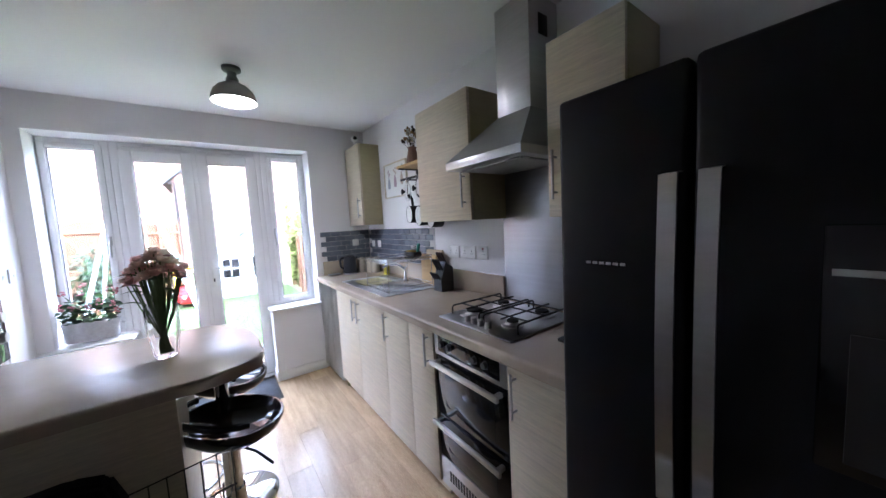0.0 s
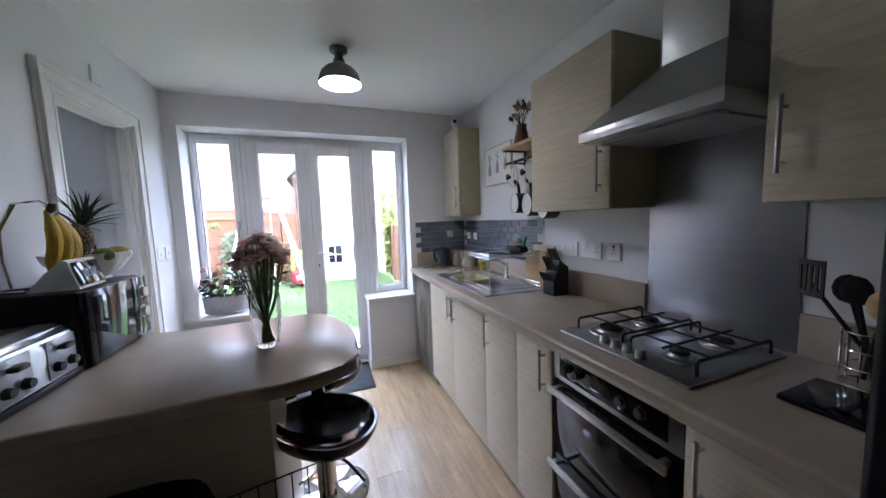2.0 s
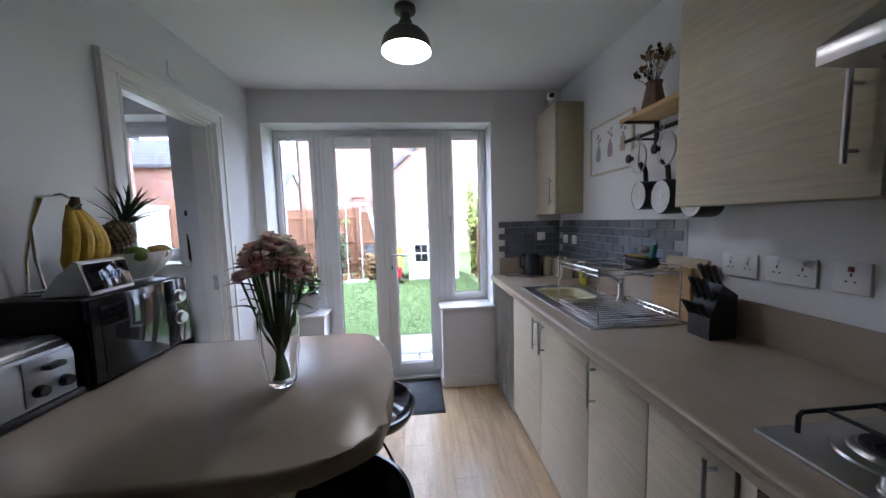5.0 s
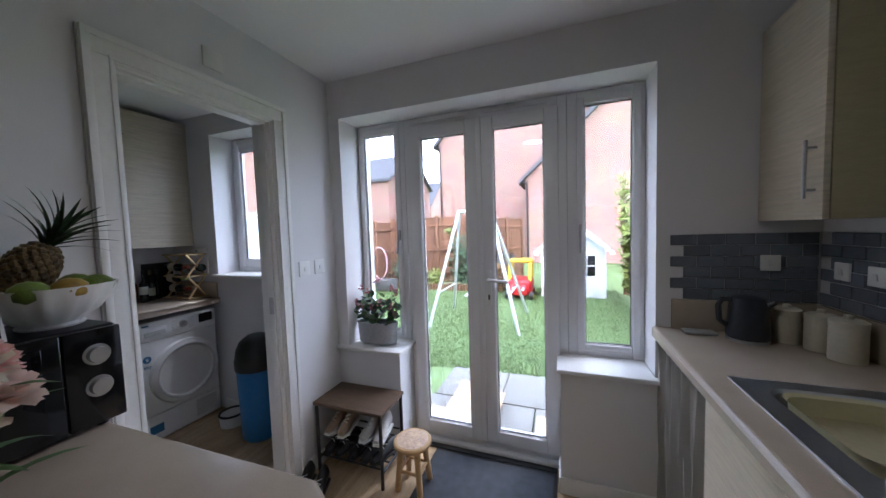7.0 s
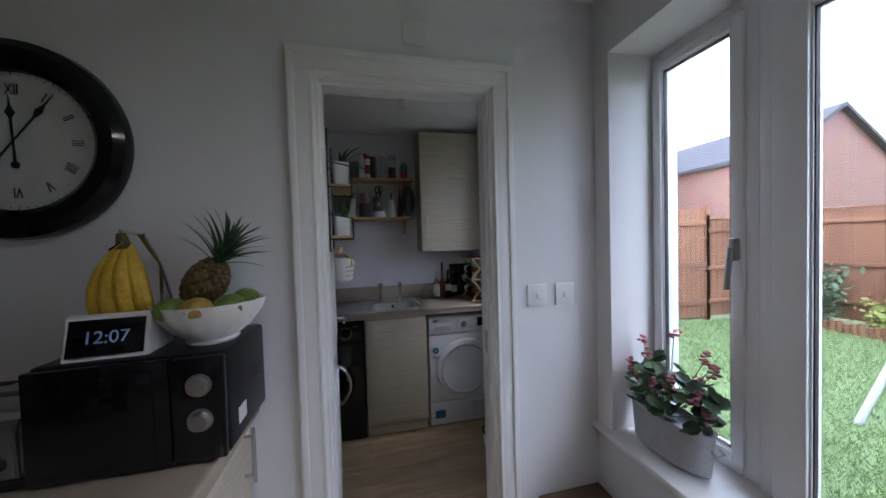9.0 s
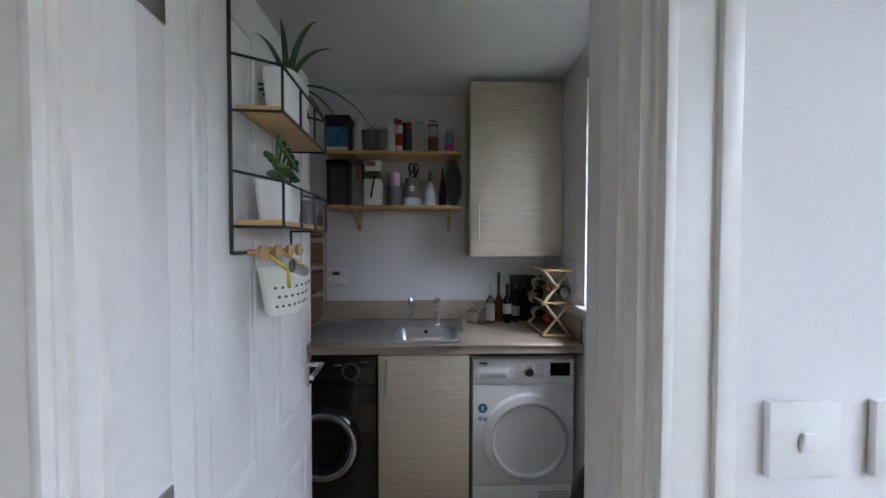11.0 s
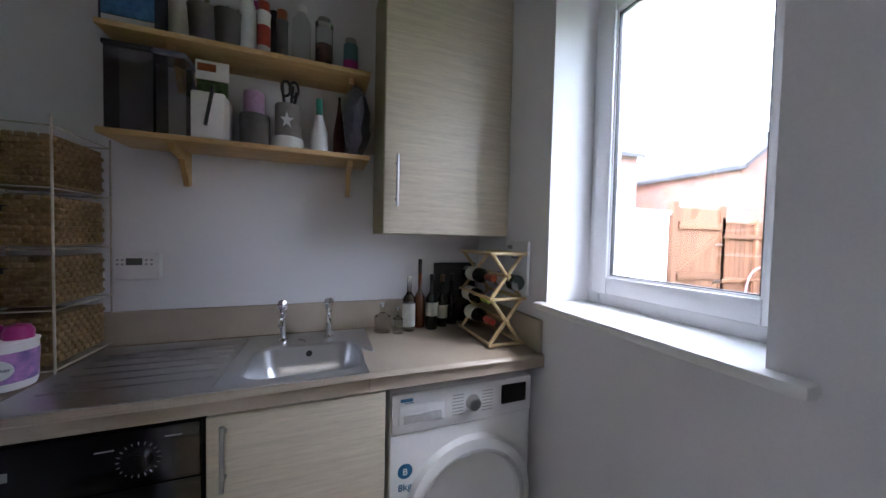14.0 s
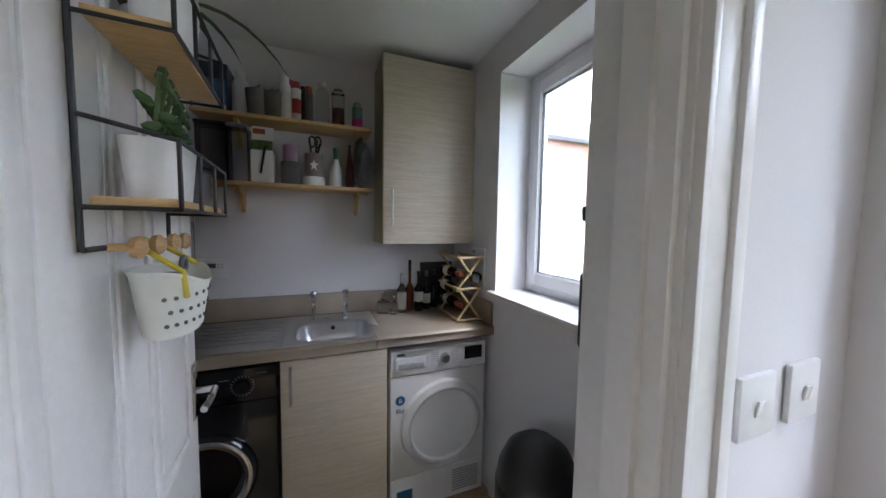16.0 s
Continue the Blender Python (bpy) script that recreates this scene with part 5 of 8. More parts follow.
def socket_plate(p, w, label, red=False):
    g, m = plate("wall_socket", p, w, 0.086, "-x", label, "socket", 0, "sockets over the worktop")
    for cx in ((-w / 4, w / 4) if w > 0.1 else (0,)):
        part("pin_hole", box(box(box(B(), cx - 0.002, 0.004, 0.009, cx + 0.002, 0.014, 0.0096, m=m), cx - 0.012, -0.012, 0.009, cx - 0.006, -0.008, 0.0096, m=m), cx + 0.006, -0.012, 0.009, cx + 0.012, -0.008, 0.0096, m=m), M_BLACK, g)
        part("rocker", box(B(), cx - 0.006, 0.018, 0.009, cx + 0.006, 0.032, 0.012, 0.001, m=m), material("red_rocker", (0.3, 0.03, 0.03), 0.4) if red else M_UPVC, g)
    return g


socket_plate((R, 3.52, 1.195), 0.125, "white triple switch plate over the worktop")
socket_plate((R, 3.360, 1.198), 0.14, "white double socket over the worktop")
socket_plate((R, 3.215, 1.20), 0.078, "white cooker switch with a red rocker", True)
plate("light_switch", (R, 1.98, 2.16), 0.10, 0.06, "-x", "small white alarm box high on the wall", "alarm", 0)

# security camera on the corner cupboard
sc = thing("security_camera", (2.2, 4.70, 2.185), "small white security camera on the wall cupboard", "camera")
part("base", lathe(B(), [(0, 0), (0.022, 0), (0.022, 0.006), (0.008, 0.01), (0.008, 0.03), (0, 0.03)], (2.19, 4.70, 2.185), 20), M_WHITE_PLASTIC, sc)
part("head", ball(B(), (2.19, 4.70, 2.235), 0.032, 1, 1, 1.1), M_WHITE_PLASTIC, sc)
part("lens", lathe(B(), [(0, 0.033), (0.014, 0.031), (0.018, 0.026)], (2.19, 4.70, 2.235), 20, m=Matrix.Rotation(radians(90), 4, "X") @ Matrix.Rotation(radians(-15), 4, "Y")), M_BLACK_GLOSS, sc)

# framed print
fp = thing("framed_print", (R, 4.32, 1.8), "pale framed print of three vases with flowers", "picture")
bm = B()
for b in ((R - 0.018, 4.112, 1.652, R - 0.001, 4.122, 1.962), (R - 0.018, 4.517, 1.652, R - 0.001, 4.527, 1.962), (R - 0.018, 4.122, 1.652, R - 0.001, 4.517, 1.662), (R - 0.018, 4.122, 1.952, R - 0.001, 4.517, 1.962)):
    box(bm, *b, 0.002)
part("frame", bm, M_LAM, fp)
part("paper", box(B(), R - 0.01, 4.12, 1.66, R - 0.004, 4.52, 1.955), M_WHITE_PLASTIC, fp)
M_VAS = [material("grey_blue_ink", (0.34, 0.36, 0.42), 0.7), material("mauve_ink", (0.42, 0.3, 0.36), 0.7), material("beige_ink", (0.5, 0.42, 0.36), 0.7)]
for i, y in enumerate((4.44, 4.32, 4.20)):
    mm = Matrix.Translation((R - 0.0105, y, 1.735 + 0.01 * i)) @ pose(0, 0, 0, 90, 0, -90)
    part("printed_vase", prism(B(), [(-0.02, 0), (0.02, 0), (0.026, 0.03), (0.02, 0.075), (0.008, 0.09), (0.01, 0.105), (-0.01, 0.105), (-0.008, 0.09), (-0.02, 0.075), (-0.026, 0.03)], 0, 0.0006, m=mm), M_VAS[i], fp)
    bm = B()
    for k in range(4):
        lathe(bm, [(0, 0), (0.011, 0), (0.011, 0.0006), (0, 0.0006)], (0, 0, 0), 10, m=mm @ Matrix.Translation((0.018 * math.sin(k * 2.0 + i), 0.12 + 0.014 * k, 0)))
    part("printed_flower", bm, M_VAS[(i + 1) % 3], fp)

# pan shelf
ps = thing("pan_shelf", (2.28, 3.78, 1.84), "pine wall shelf with a black pan rail under it", "shelf")
part("board", box(B(), 2.23, 3.495, 1.838, R - 0.002, 3.995, 1.858, 0.002), M_PINE, ps)
for y in (3.54, 3.95):
    part("bracket", box(box(B(), R - 0.012, y - 0.012, 1.70, R - 0.002, y + 0.012, 1.838, 0.002), 2.228, y - 0.012, 1.83, R - 0.002, y + 0.012, 1.8375, 0.001), M_BLACK, ps)
part("rail", rod(rod(B(), (2.27, 3.50, 1.755), (2.27, 4.0, 1.755), 0.009), (2.27, 3.95, 1.755), (R - 0.004, 3.95, 1.755), 0.006), M_BLACK, ps)


M_ALU = material("pale_aluminium", (0.72, 0.72, 0.7), 0.5, 0.1, vary=0.08, scale=30)


def pan(y, z, r, label, lid=False):
    g = thing("saucepan_cover" if lid else "saucepan", (2.25, y, z), label, "pan lid" if lid else "saucepan", "pan lids on the rail" if lid else "saucepans on the rail")
    m = Matrix.Translation((2.27, y, z)) @ Matrix.Rotation(radians(-90), 4, "Y") @ Matrix.Rotation(radians(-10), 4, "X")
    if lid:
        part("glass_dome", lathe(B(), [(r, 0.0), (r * 0.8, 0.014), (r * 0.4, 0.024), (0, 0.027)], (0, 0, 0), 36, m=m), M_VGLASS, g)
        part("lid_rim", lathe(B(), [(r * 0.97, -0.003), (r * 1.03, -0.003), (r * 1.03, 0.003), (r * 0.97, 0.003), (r * 0.97, -0.003)], (0, 0, 0), 36, m=m), M_STEEL, g)
        part("knob", lathe(B(), [(0, 0.024), (0.010, 0.024), (0.010, 0.036), (0.021, 0.042), (0.02, 0.05), (0, 0.053)], (0, 0, 0), 18, m=m), M_BLACK, g)
    else:
        part("body", lathe(B(), [(r, -0.075), (r, 0.0), (r * 0.96, 0.008), (r * 0.94, 0.0), (r * 0.97, -0.075), (r, -0.075)], (0, 0, 0), 40, m=m), M_BLACK, g)
        part("base", lathe(B(), [(0, 0.004), (r * 0.2, 0.004), (r * 0.22, 0.002), (r * 0.4, 0.004), (r * 0.42, 0.002), (r * 0.62, 0.004), (r * 0.64, 0.002), (r * 0.85, 0.006), (r * 0.95, 0.006), (r * 0.96, 0.0)], (0, 0, 0), 40, m=m), M_ALU, g, "ringed pale aluminium base")
        part("handle", tube(B(), [(2.30, y, z + r * 0.95), (2.295, y, z + r + 0.05), (2.275, y, z + r + 0.09)], 0.010), M_BLACK, g)
    bm = tube(B(), [(2.27, y, z + r + (0.07 if not lid else 0.0)), (2.272, y, 1.752), (2.262, y, 1.768), (2.258, y, 1.745)], 0.0025, 6)
    part("hook", bm, M_CHROME, g)


pan(3.905, 1.655, 0.068, "glass pan lid hanging from a black rail", True)
pan(3.74, 1.665, 0.068, "glass pan lid hanging from a black rail", True)
pan(3.89, 1.48, 0.066, "black saucepan with a steel base hanging from the rail")
pan(3.755, 1.465, 0.074, "black saucepan with a steel base hanging from the rail")
pan(3.60, 1.44, 0.066, "black saucepan with a steel base hanging from the rail")
dv = thing("dried_flower_vase", (2.3, 3.88, 1.858), "brown faceted vase of dried flowers on the shelf", "vase")
part("vase", lathe(B(), [(0, 0), (0.046, 0), (0.05, 0.02), (0.036, 0.09), (0.030, 0.115), (0.037, 0.13), (0.032, 0.13), (0.026, 0.115), (0, 0.1)], (2.31, 3.87, 1.858), 9), material("brown_clay", (0.21, 0.12, 0.085), 0.7, vary=0.15), dv)
M_DRY = [material("dried_tan", (0.33, 0.2, 0.09), 0.9, vary=0.3), material("dried_pale", (0.5, 0.42, 0.3), 0.9), material("dried_brown", (0.07, 0.045, 0.03), 0.9)]
rng = random.Random(5)
for i in range(16):
    a, o = i * 2.4, 0.02 + 0.055 * (i / 16)
    tip = Vector((2.31 + o * math.cos(a), 3.87 + o * math.sin(a) * 1.2, 1.858 + 0.17 + rng.uniform(0, 0.10)))
    part("stem", tube(B(), [(2.31, 3.87, 1.96), tip], 0.0013, 4), M_DRY[2], dv)
    bm = B()
    for k in range(7):
        bmesh.ops.create_icosphere(bm, subdivisions=1, radius=rng.uniform(0.004, 0.011), matrix=Matrix.Translation(tip + Vector([rng.uniform(-0.015, 0.015) for _ in range(3)])) @ Matrix.Diagonal((1, 0.6, 1.3, 1)))
    part("seed_head", bm, M_DRY[i % 3], dv)

# worktop clutter
def can(name, p, r, h, mat_, label, lid=None, cat="jar"):
    g = thing(name, p, label, cat, "")
    part("body", lathe(B(), [(0, 0), (r * 0.97, 0), (r, 0.004), (r, h - 0.004), (r * 0.97, h), (0, h)], p, 28), mat_, g)
    if lid:
        part("lid", lathe(B(), [(r * 1.02, h - 0.012), (r * 1.03, h + 0.006), (r * 0.8, h + 0.012), (0.012, h + 0.014), (0.012, h + 0.026), (0, h + 0.03)], p, 28), lid, g)
    return g


M_CREAM = material("cream_enamel", (0.62, 0.58, 0.47), 0.35, vary=0.05)
k = thing("kettle", (2.115, 4.88, WT), "dark grey electric kettle", "kettle")
M_KET = material("dark_slate_enamel", (0.03, 0.035, 0.045), 0.3)
part("body", lathe(B(), [(0, 0.012), (0.066, 0.012), (0.07, 0.03), (0.06, 0.14), (0.052, 0.175), (0.03, 0.185), (0, 0.187)], (2.115, 4.88, WT), 36), M_KET, k)
part("stand", lathe(B(), [(0, 0), (0.068, 0), (0.068, 0.012), (0, 0.012)], (2.115, 4.88, WT + 0.0005), 36), M_STEEL, k)
part("handle", tube(B(), [(2.06, 4.88, WT + 0.165), (2.03, 4.88, WT + 0.165), (2.018, 4.88, WT + 0.14), (2.022, 4.88, WT + 0.08), (2.045, 4.88, WT + 0.06)], 0.010), M_KET, k)
part("spout", rod(B(), (2.155, 4.86, WT + 0.14), (2.185, 4.845, WT + 0.168), 0.016, 0.009), M_KET, k)
can("storage_jar", (2.245, 4.90, WT), 0.042, 0.125, M_CREAM, "cream enamel storage jar", M_CREAM)
can("storage_jar", (2.30, 4.82, WT), 0.042, 0.125, M_CREAM, "cream enamel storage jar", M_CREAM)
can("storage_jar", (2.315, 4.725, WT), 0.045, 0.13, M_CREAM, "cream enamel storage jar with a knobbed lid", M_CREAM)
so = can("soap_bottle", (2.325, 4.49, WT), 0.027, 0.11, material("yellow_soap", (0.55, 0.47, 0.06), 0.25), "yellow soap pump bottle behind the sink", None, "bottle")
part("pump", tube(rod(B(), (2.325, 4.49, WT + 0.11), (2.325, 4.49, WT + 0.15), 0.009), [(2.325, 4.49, WT + 0.15), (2.30, 4.49, WT + 0.152), (2.285, 4.49, WT + 0.145)], 0.005), M_WHITE_PLASTIC, so)
cl = thing("dish_cloth", (1.98, 4.93, WT), "folded grey dish cloth on the worktop", "cloth")
part("cloth", box(B(), 1.91, 4.90, WT + 0.001, 2.03, 4.96, WT + 0.014, 0.006, 3), material("grey_cloth", (0.4, 0.4, 0.4), 0.95, fine=300, bump=0.4), cl)

# dish rack
dk = thing("dish_rack", (2.1, 3.86, WT), "two-tier chrome wire dish rack on the drainer", "dish rack")
X0, X1_, Y0_, Y1_, Z0 = 1.935, 2.29, 3.66, 4.02, WT + 0.009
for x in (X0, X1_):
    for y in (Y0_, Y1_):
        part("upright", rod(B(), (x, y, Z0), (x, y, Z0 + 0.235), 0.0032), M_CHROME, dk)
for z in (Z0 + 0.03, Z0 + 0.225):
    for zz in (z, z - 0.022):
        for a, b in (((X0, Y0_), (X1_, Y0_)), ((X0, Y1_), (X1_, Y1_)), ((X0, Y0_), (X0, Y1_)), ((X1_, Y0_), (X1_, Y1_))):
            part("tier_rail", rod(B(), (*a, zz), (*b, zz), 0.0022, seg=8), M_CHROME, dk)
    for i in range(1, 12):
        y = Y0_ + (Y1_ - Y0_) * i / 12
        part("tier_wire", tube(B(), [(X0, y, z), (X0 + 0.006, y, z - 0.024), (X1_ - 0.006, y, z - 0.024), (X1_, y, z)], 0.0018, 5), M_CHROME, dk)
cd = thing("cutlery_caddy", (2.2, 3.82, Z0 + 0.2), "dark plastic caddy with a sponge on the dish rack", "caddy")
bm = bowl_hole(B(), 2.19, 2.27, 3.73, 3.90, Z0 + 0.255, 0.05, 0.015, 0.004)
bmesh.ops.solidify(bm, geom=bm.faces[:], thickness=0.003)
part("tray", bm, M_BLACK, cd)
part("sponge", box(B(), 2.205, 3.80, Z0 + 0.212, 2.255, 3.88, Z0 + 0.262, 0.006), material("yellow_sponge", (0.42, 0.3, 0.08), 0.95, fine=200, bump=0.5), cd)
br = thing("washing_up_brush", (2.24, 3.76, Z0 + 0.2), "green-handled washing-up brush standing in the caddy", "brush")
part("handle", rod(B(), (2.23, 3.76, Z0 + 0.215), (2.245, 3.75, Z0 + 0.315), 0.010, 0.012), material("teal_plastic", (0.03, 0.25, 0.2), 0.4), br)
part("head", ball(B(), (2.225, 3.79, Z0 + 0.29), 0.022, 1, 1, 0.7), M_GREY_PLASTIC, br)
for i, (y, hh, ww) in enumerate(((3.60, 0.27, 0.022), (3.645, 0.235, 0.018))):
    b_ = thing("chopping_board", (2.36, y + 0.1, WT), "pale wooden chopping board leaning on the wall", "chopping board", "chopping boards")
    part("board", box(B(), 2.345 - i * 0.025, y, WT + 0.001, 2.345 - i * 0.025 + ww, y + 0.21, WT + hh, 0.008, m=Matrix.Translation((0, 0, 0))), M_PINE if i else material("pale_beech", (0.52, 0.43, 0.28), 0.55, vary=0.1), b_)
kb = thing("knife_block", (2.3, 3.5, WT), "black knife block full of dark-handled knives", "knife block")
bm = prism(B(), [(0, 0), (0.105, 0), (0.105, 0.16), (0.045, 0.20), (0.0, 0.075)], -0.045, 0.045, m=Matrix.Translation((2.235, 3.515, WT + 0.001)) @ pose(0, 0, 0, 90, 0, 0))
part("block", bm, M_BLACK, kb)
for i in range(3):
    for j in range(2):
        p0 = Vector((2.262 + 0.035 * j, 3.488 + i * 0.027, WT + 0.14 + 0.045 * j))
        d_ = Vector((-0.45, 0, 0.9)).normalized()
        part("knife_handle", rod(rod(B(), p0, p0 + d_ * 0.085, 0.0075, 0.009, 10), p0 + d_ * 0.085, p0 + d_ * 0.09, 0.0092, seg=10), material("dark_handle", (0.03, 0.015, 0.01), 0.35) if j else M_BLACK, kb)
for i in range(6):
    p0 = Vector((2.232, 3.476 + i * 0.0155, WT + 0.085))
    d_ = Vector((-0.5, 0, 0.86)).normalized()
    part("steak_knife", rod(B(), p0, p0 + d_ * 0.055, 0.0045, 0.006, 8), M_BLACK, kb)

# utensils beside the hob
up = thing("utensil_pot", (2.3, 2.33, WT), "chrome wire utensil pot full of black utensils", "utensil pot")
for a in range(0, 360, 30):
    ca, sa = 0.048 * math.cos(radians(a)), 0.048 * math.sin(radians(a))
    part("pot_wire", rod(B(), (2.30 + ca, 2.33 + sa, WT + 0.003), (2.30 + ca, 2.33 + sa, WT + 0.14), 0.002, seg=5), M_CHROME, up)
for z in (0.004, 0.05, 0.095, 0.14):
    part("pot_ring", tube(B(), [(2.30 + 0.048 * math.cos(radians(a)), 2.33 + 0.048 * math.sin(radians(a)), WT + z) for a in range(0, 360, 20)], 0.0025, 6, closed=True), M_CHROME, up)
for i, (dx, dy, hh) in enumerate(((-0.03, 0.10, 0.25), (0.0, 0.03, 0.24), (-0.05, -0.03, 0.22), (0.02, 0.05, 0.24))):
    u_ = thing("kitchen_utensil", (2.30, 2.33, WT), "black slotted spatula standing in the pot" if i == 0 else "black nylon cooking utensil standing in the pot", "utensil", "utensils in the pot")
    top = Vector((2.30 + dx, 2.33 + dy, WT + hh))
    part("handle", rod(B(), (2.30 - dx * 0.4, 2.33 - dy * 0.4, WT + 0.01), top, 0.005), M_BLACK, u_)
    mm = Matrix.Translation(top) @ Matrix.Rotation(radians(20 * i - 30), 4, "Z")
    if i == 0:
        bm = B()
        for s_ in range(5):
            box(bm, -0.035 + s_ * 0.016, -0.002, -0.03, -0.025 + s_ * 0.016, 0.002, 0.06, m=mm @ pose(0, 0, 0, 0, 0, 90))
        box(bm, -0.035, -0.002, 0.05, 0.039, 0.002, 0.065, m=mm @ pose(0, 0, 0, 0, 0, 90))
        box(bm, -0.035, -0.002, -0.035, 0.039, 0.002, -0.02, m=mm @ pose(0, 0, 0, 0, 0, 90))
        part("blade", bm, M_BLACK, u_)
    else:
        part("bowl", ball(B(), top, 0.03, 0.35, 1.0, 1.3), M_BLACK if i != 2 else M_LIGHTWOOD, u_)
for ob in scene.collection.objects:
    if ob.parent is None and ob.name.split(".")[0] in ("utensil_pot", "kitchen_utensil"):
        ob.location.y += 0.05
ph = thing("kitchen_scale", (2.15, 2.33, WT), "flat black glass kitchen scale beside the hob", "scale")
part("plate", box(B(), 2.03, 2.26, WT + 0.001, 2.22, 2.44, WT + 0.016, 0.006), M_BLACK_GLOSS, ph)

# plant trough on the window board
pl = thing("plant_trough", (0.24, 5.09, 0.69), "pink flowering plant in an oval galvanised trough", "potted plant")
bm = lathe(B(), [(0, 0.0), (0.92, 0.0), (1.0, 0.10), (1.03, 0.105), (1.03, 0.112), (0.95, 0.112), (0.9, 0.095), (0, 0.09)], (0, 0, 0), 40)
bmesh.ops.transform(bm, matrix=Matrix.Translation((0.25, 5.085, 0.691)) @ Matrix.Diagonal((0.135, 0.06, 1.0, 1)), verts=bm.verts[:])
part("trough", bm, material("galvanised_steel", (0.42, 0.42, 0.43), 0.5, 0.6, vary=0.1, scale=20), pl)
part("side_handle", tube(B(), [(0.388, 5.07, 0.77), (0.402, 5.07, 0.765), (0.402, 5.10, 0.765), (0.388, 5.10, 0.77)], 0.003), M_STEEL, pl)
rng = random.Random(21)
M_PINKF = translucent(material("pink_blossom", (0.68, 0.28, 0.33), 0.6, vary=0.3, scale=60))
for i in range(110):
    a, r = rng.uniform(0, 6.28), math.sqrt(rng.random())
    c0 = Vector((0.25 + 0.15 * r * math.cos(a), 5.085 + 0.075 * r * math.sin(a), 0.80 + rng.uniform(0, 0.17) * (1.2 - r * 0.6)))
    s_ = rng.uniform(0.016, 0.026)
    mm = Matrix.Translation(c0) @ Euler((rng.uniform(-0.8, 0.8), rng.uniform(-0.8, 0.8), rng.uniform(0, 6.28))).to_matrix().to_4x4()
    bm = B()
    cv = bm.verts.new(mm @ Vector((0, 0, -0.004)))
    ring = [bm.verts.new(mm @ Vector((s_ * math.cos(k * 0.785) * (1.1 if k % 2 else 0.95), s_ * math.sin(k * 0.785), 0.002 * (k % 2)))) for k in range(8)]
    for k in range(8):
        bm.faces.new((cv, ring[k], ring[(k + 1) % 8]))
    part("leaf", bm, M_GREEN_DK if i % 4 else M_GREEN, pl)
for i in range(16):
    a = i * 2.4
    c0 = Vector((0.25 + 0.13 * math.cos(a), 5.085 + 0.065 * math.sin(a), 0.90 + rng.uniform(0, 0.12) - (0.06 if i % 3 else 0)))
    part("stem", tube(B(), [(0.25, 5.085, 0.79), c0], 0.0016, 4), M_STEM, pl)
    bm = B()
    for k in range(9):
        bmesh.ops.create_icosphere(bm, subdivisions=1, radius=0.008, matrix=Matrix.Translation(c0 + Vector([rng.uniform(-0.016, 0.016) for _ in range(3)])) @ Matrix.Diagonal((1, 1, 0.6, 1)))
    part("blossom", bm, M_PINKF, pl)

pl.scale = (1.1, 1.05, 1.22)

# shoe bench by the doorway
sb = thing("shoe_bench", (0.23, 4.84, 0), "dark wooden shoe bench on a black metal frame", "shoe rack")
BX0, BX1, BY0, BY1, BZ = 0.03, 0.49, 4.70, 4.97, 0.435
part("top", box(B(), BX0, BY0, BZ - 0.02, BX1, BY1, BZ, 0.003), M_DARKWOOD, sb)
for x in (BX0 + 0.015, BX1 - 0.015):
    for y in (BY0 + 0.015, BY1 - 0.015):
        part("leg", rod(B(), (x, y, 0), (x, y, BZ - 0.02), 0.010, seg=10), M_BLACK, sb)
    part("side_bar", rod(B(), (x, BY0 + 0.015, 0.09), (x, BY1 - 0.015, 0.09), 0.008, seg=8), M_BLACK, sb)
for z in (0.10, 0.22):
    for i in range(4):
        y = BY0 + 0.03 + i * 0.065
        part("shelf_bar", rod(B(), (BX0 + 0.015, y, z), (BX1 - 0.015, y, z), 0.005, seg=8), M_BLACK, sb)


def shoe(x, y, z, turn, mat_, label, tall=0.0):
    g = thing("shoe", (x, y, z), label, "shoe", "shoes on the bench")
    m = Matrix.Translation((x, y, z)) @ Matrix.Rotation(radians(turn), 4, "Z")
    bm = B()
    rings = []
    for t, w, h0 in ((0.0, 0.018, 0.05), (0.08, 0.028, 0.068 + tall), (0.3, 0.029, 0.07 + tall), (0.5, 0.029, 0.058 + tall * 0.3), (0.75, 0.034, 0.04), (0.92, 0.03, 0.033), (1.0, 0.014, 0.022)):
        ring = [bm.verts.new(m @ Vector((w * cx * (1 - 0.25 * max(0, cz)), -0.10 + 0.20 * t, 0.012 + h0 * (0.5 + 0.5 * cz)))) for cx, cz in [(math.cos(q * math.pi / 6), math.sin(q * math.pi / 6)) for q in range(12)]]
        rings.append(ring)
    for a, b in zip(rings, rings[1:]):
        for q in range(12):
            bm.faces.new((a[q], a[(q + 1) % 12], b[(q + 1) % 12], b[q]))
    bm.faces.new(rings[0])
    bm.faces.new(rings[-1][::-1])
    part("upper", bm, mat_, g)
    part("sole", prism(B(), [(-0.026, -0.10), (0.026, -0.10), (0.03, 0.0), (0.035, 0.06), (0.02, 0.105), (-0.02, 0.105), (-0.035, 0.06), (-0.03, 0.0)], 0, 0.014, m=m), M_WHITE_PLASTIC if mat_ is not M_BLACK else M_BLACK, g)
    part("laces", tube(B(), [m @ Vector((sx * 0.016, 0.0 + 0.012 * q, 0.075 + tall * 0.4 - 0.006 * q)) for q, sx in enumerate((-1, 1, -1, 1, -1))], 0.003, 5), M_WHITE_PLASTIC, g)


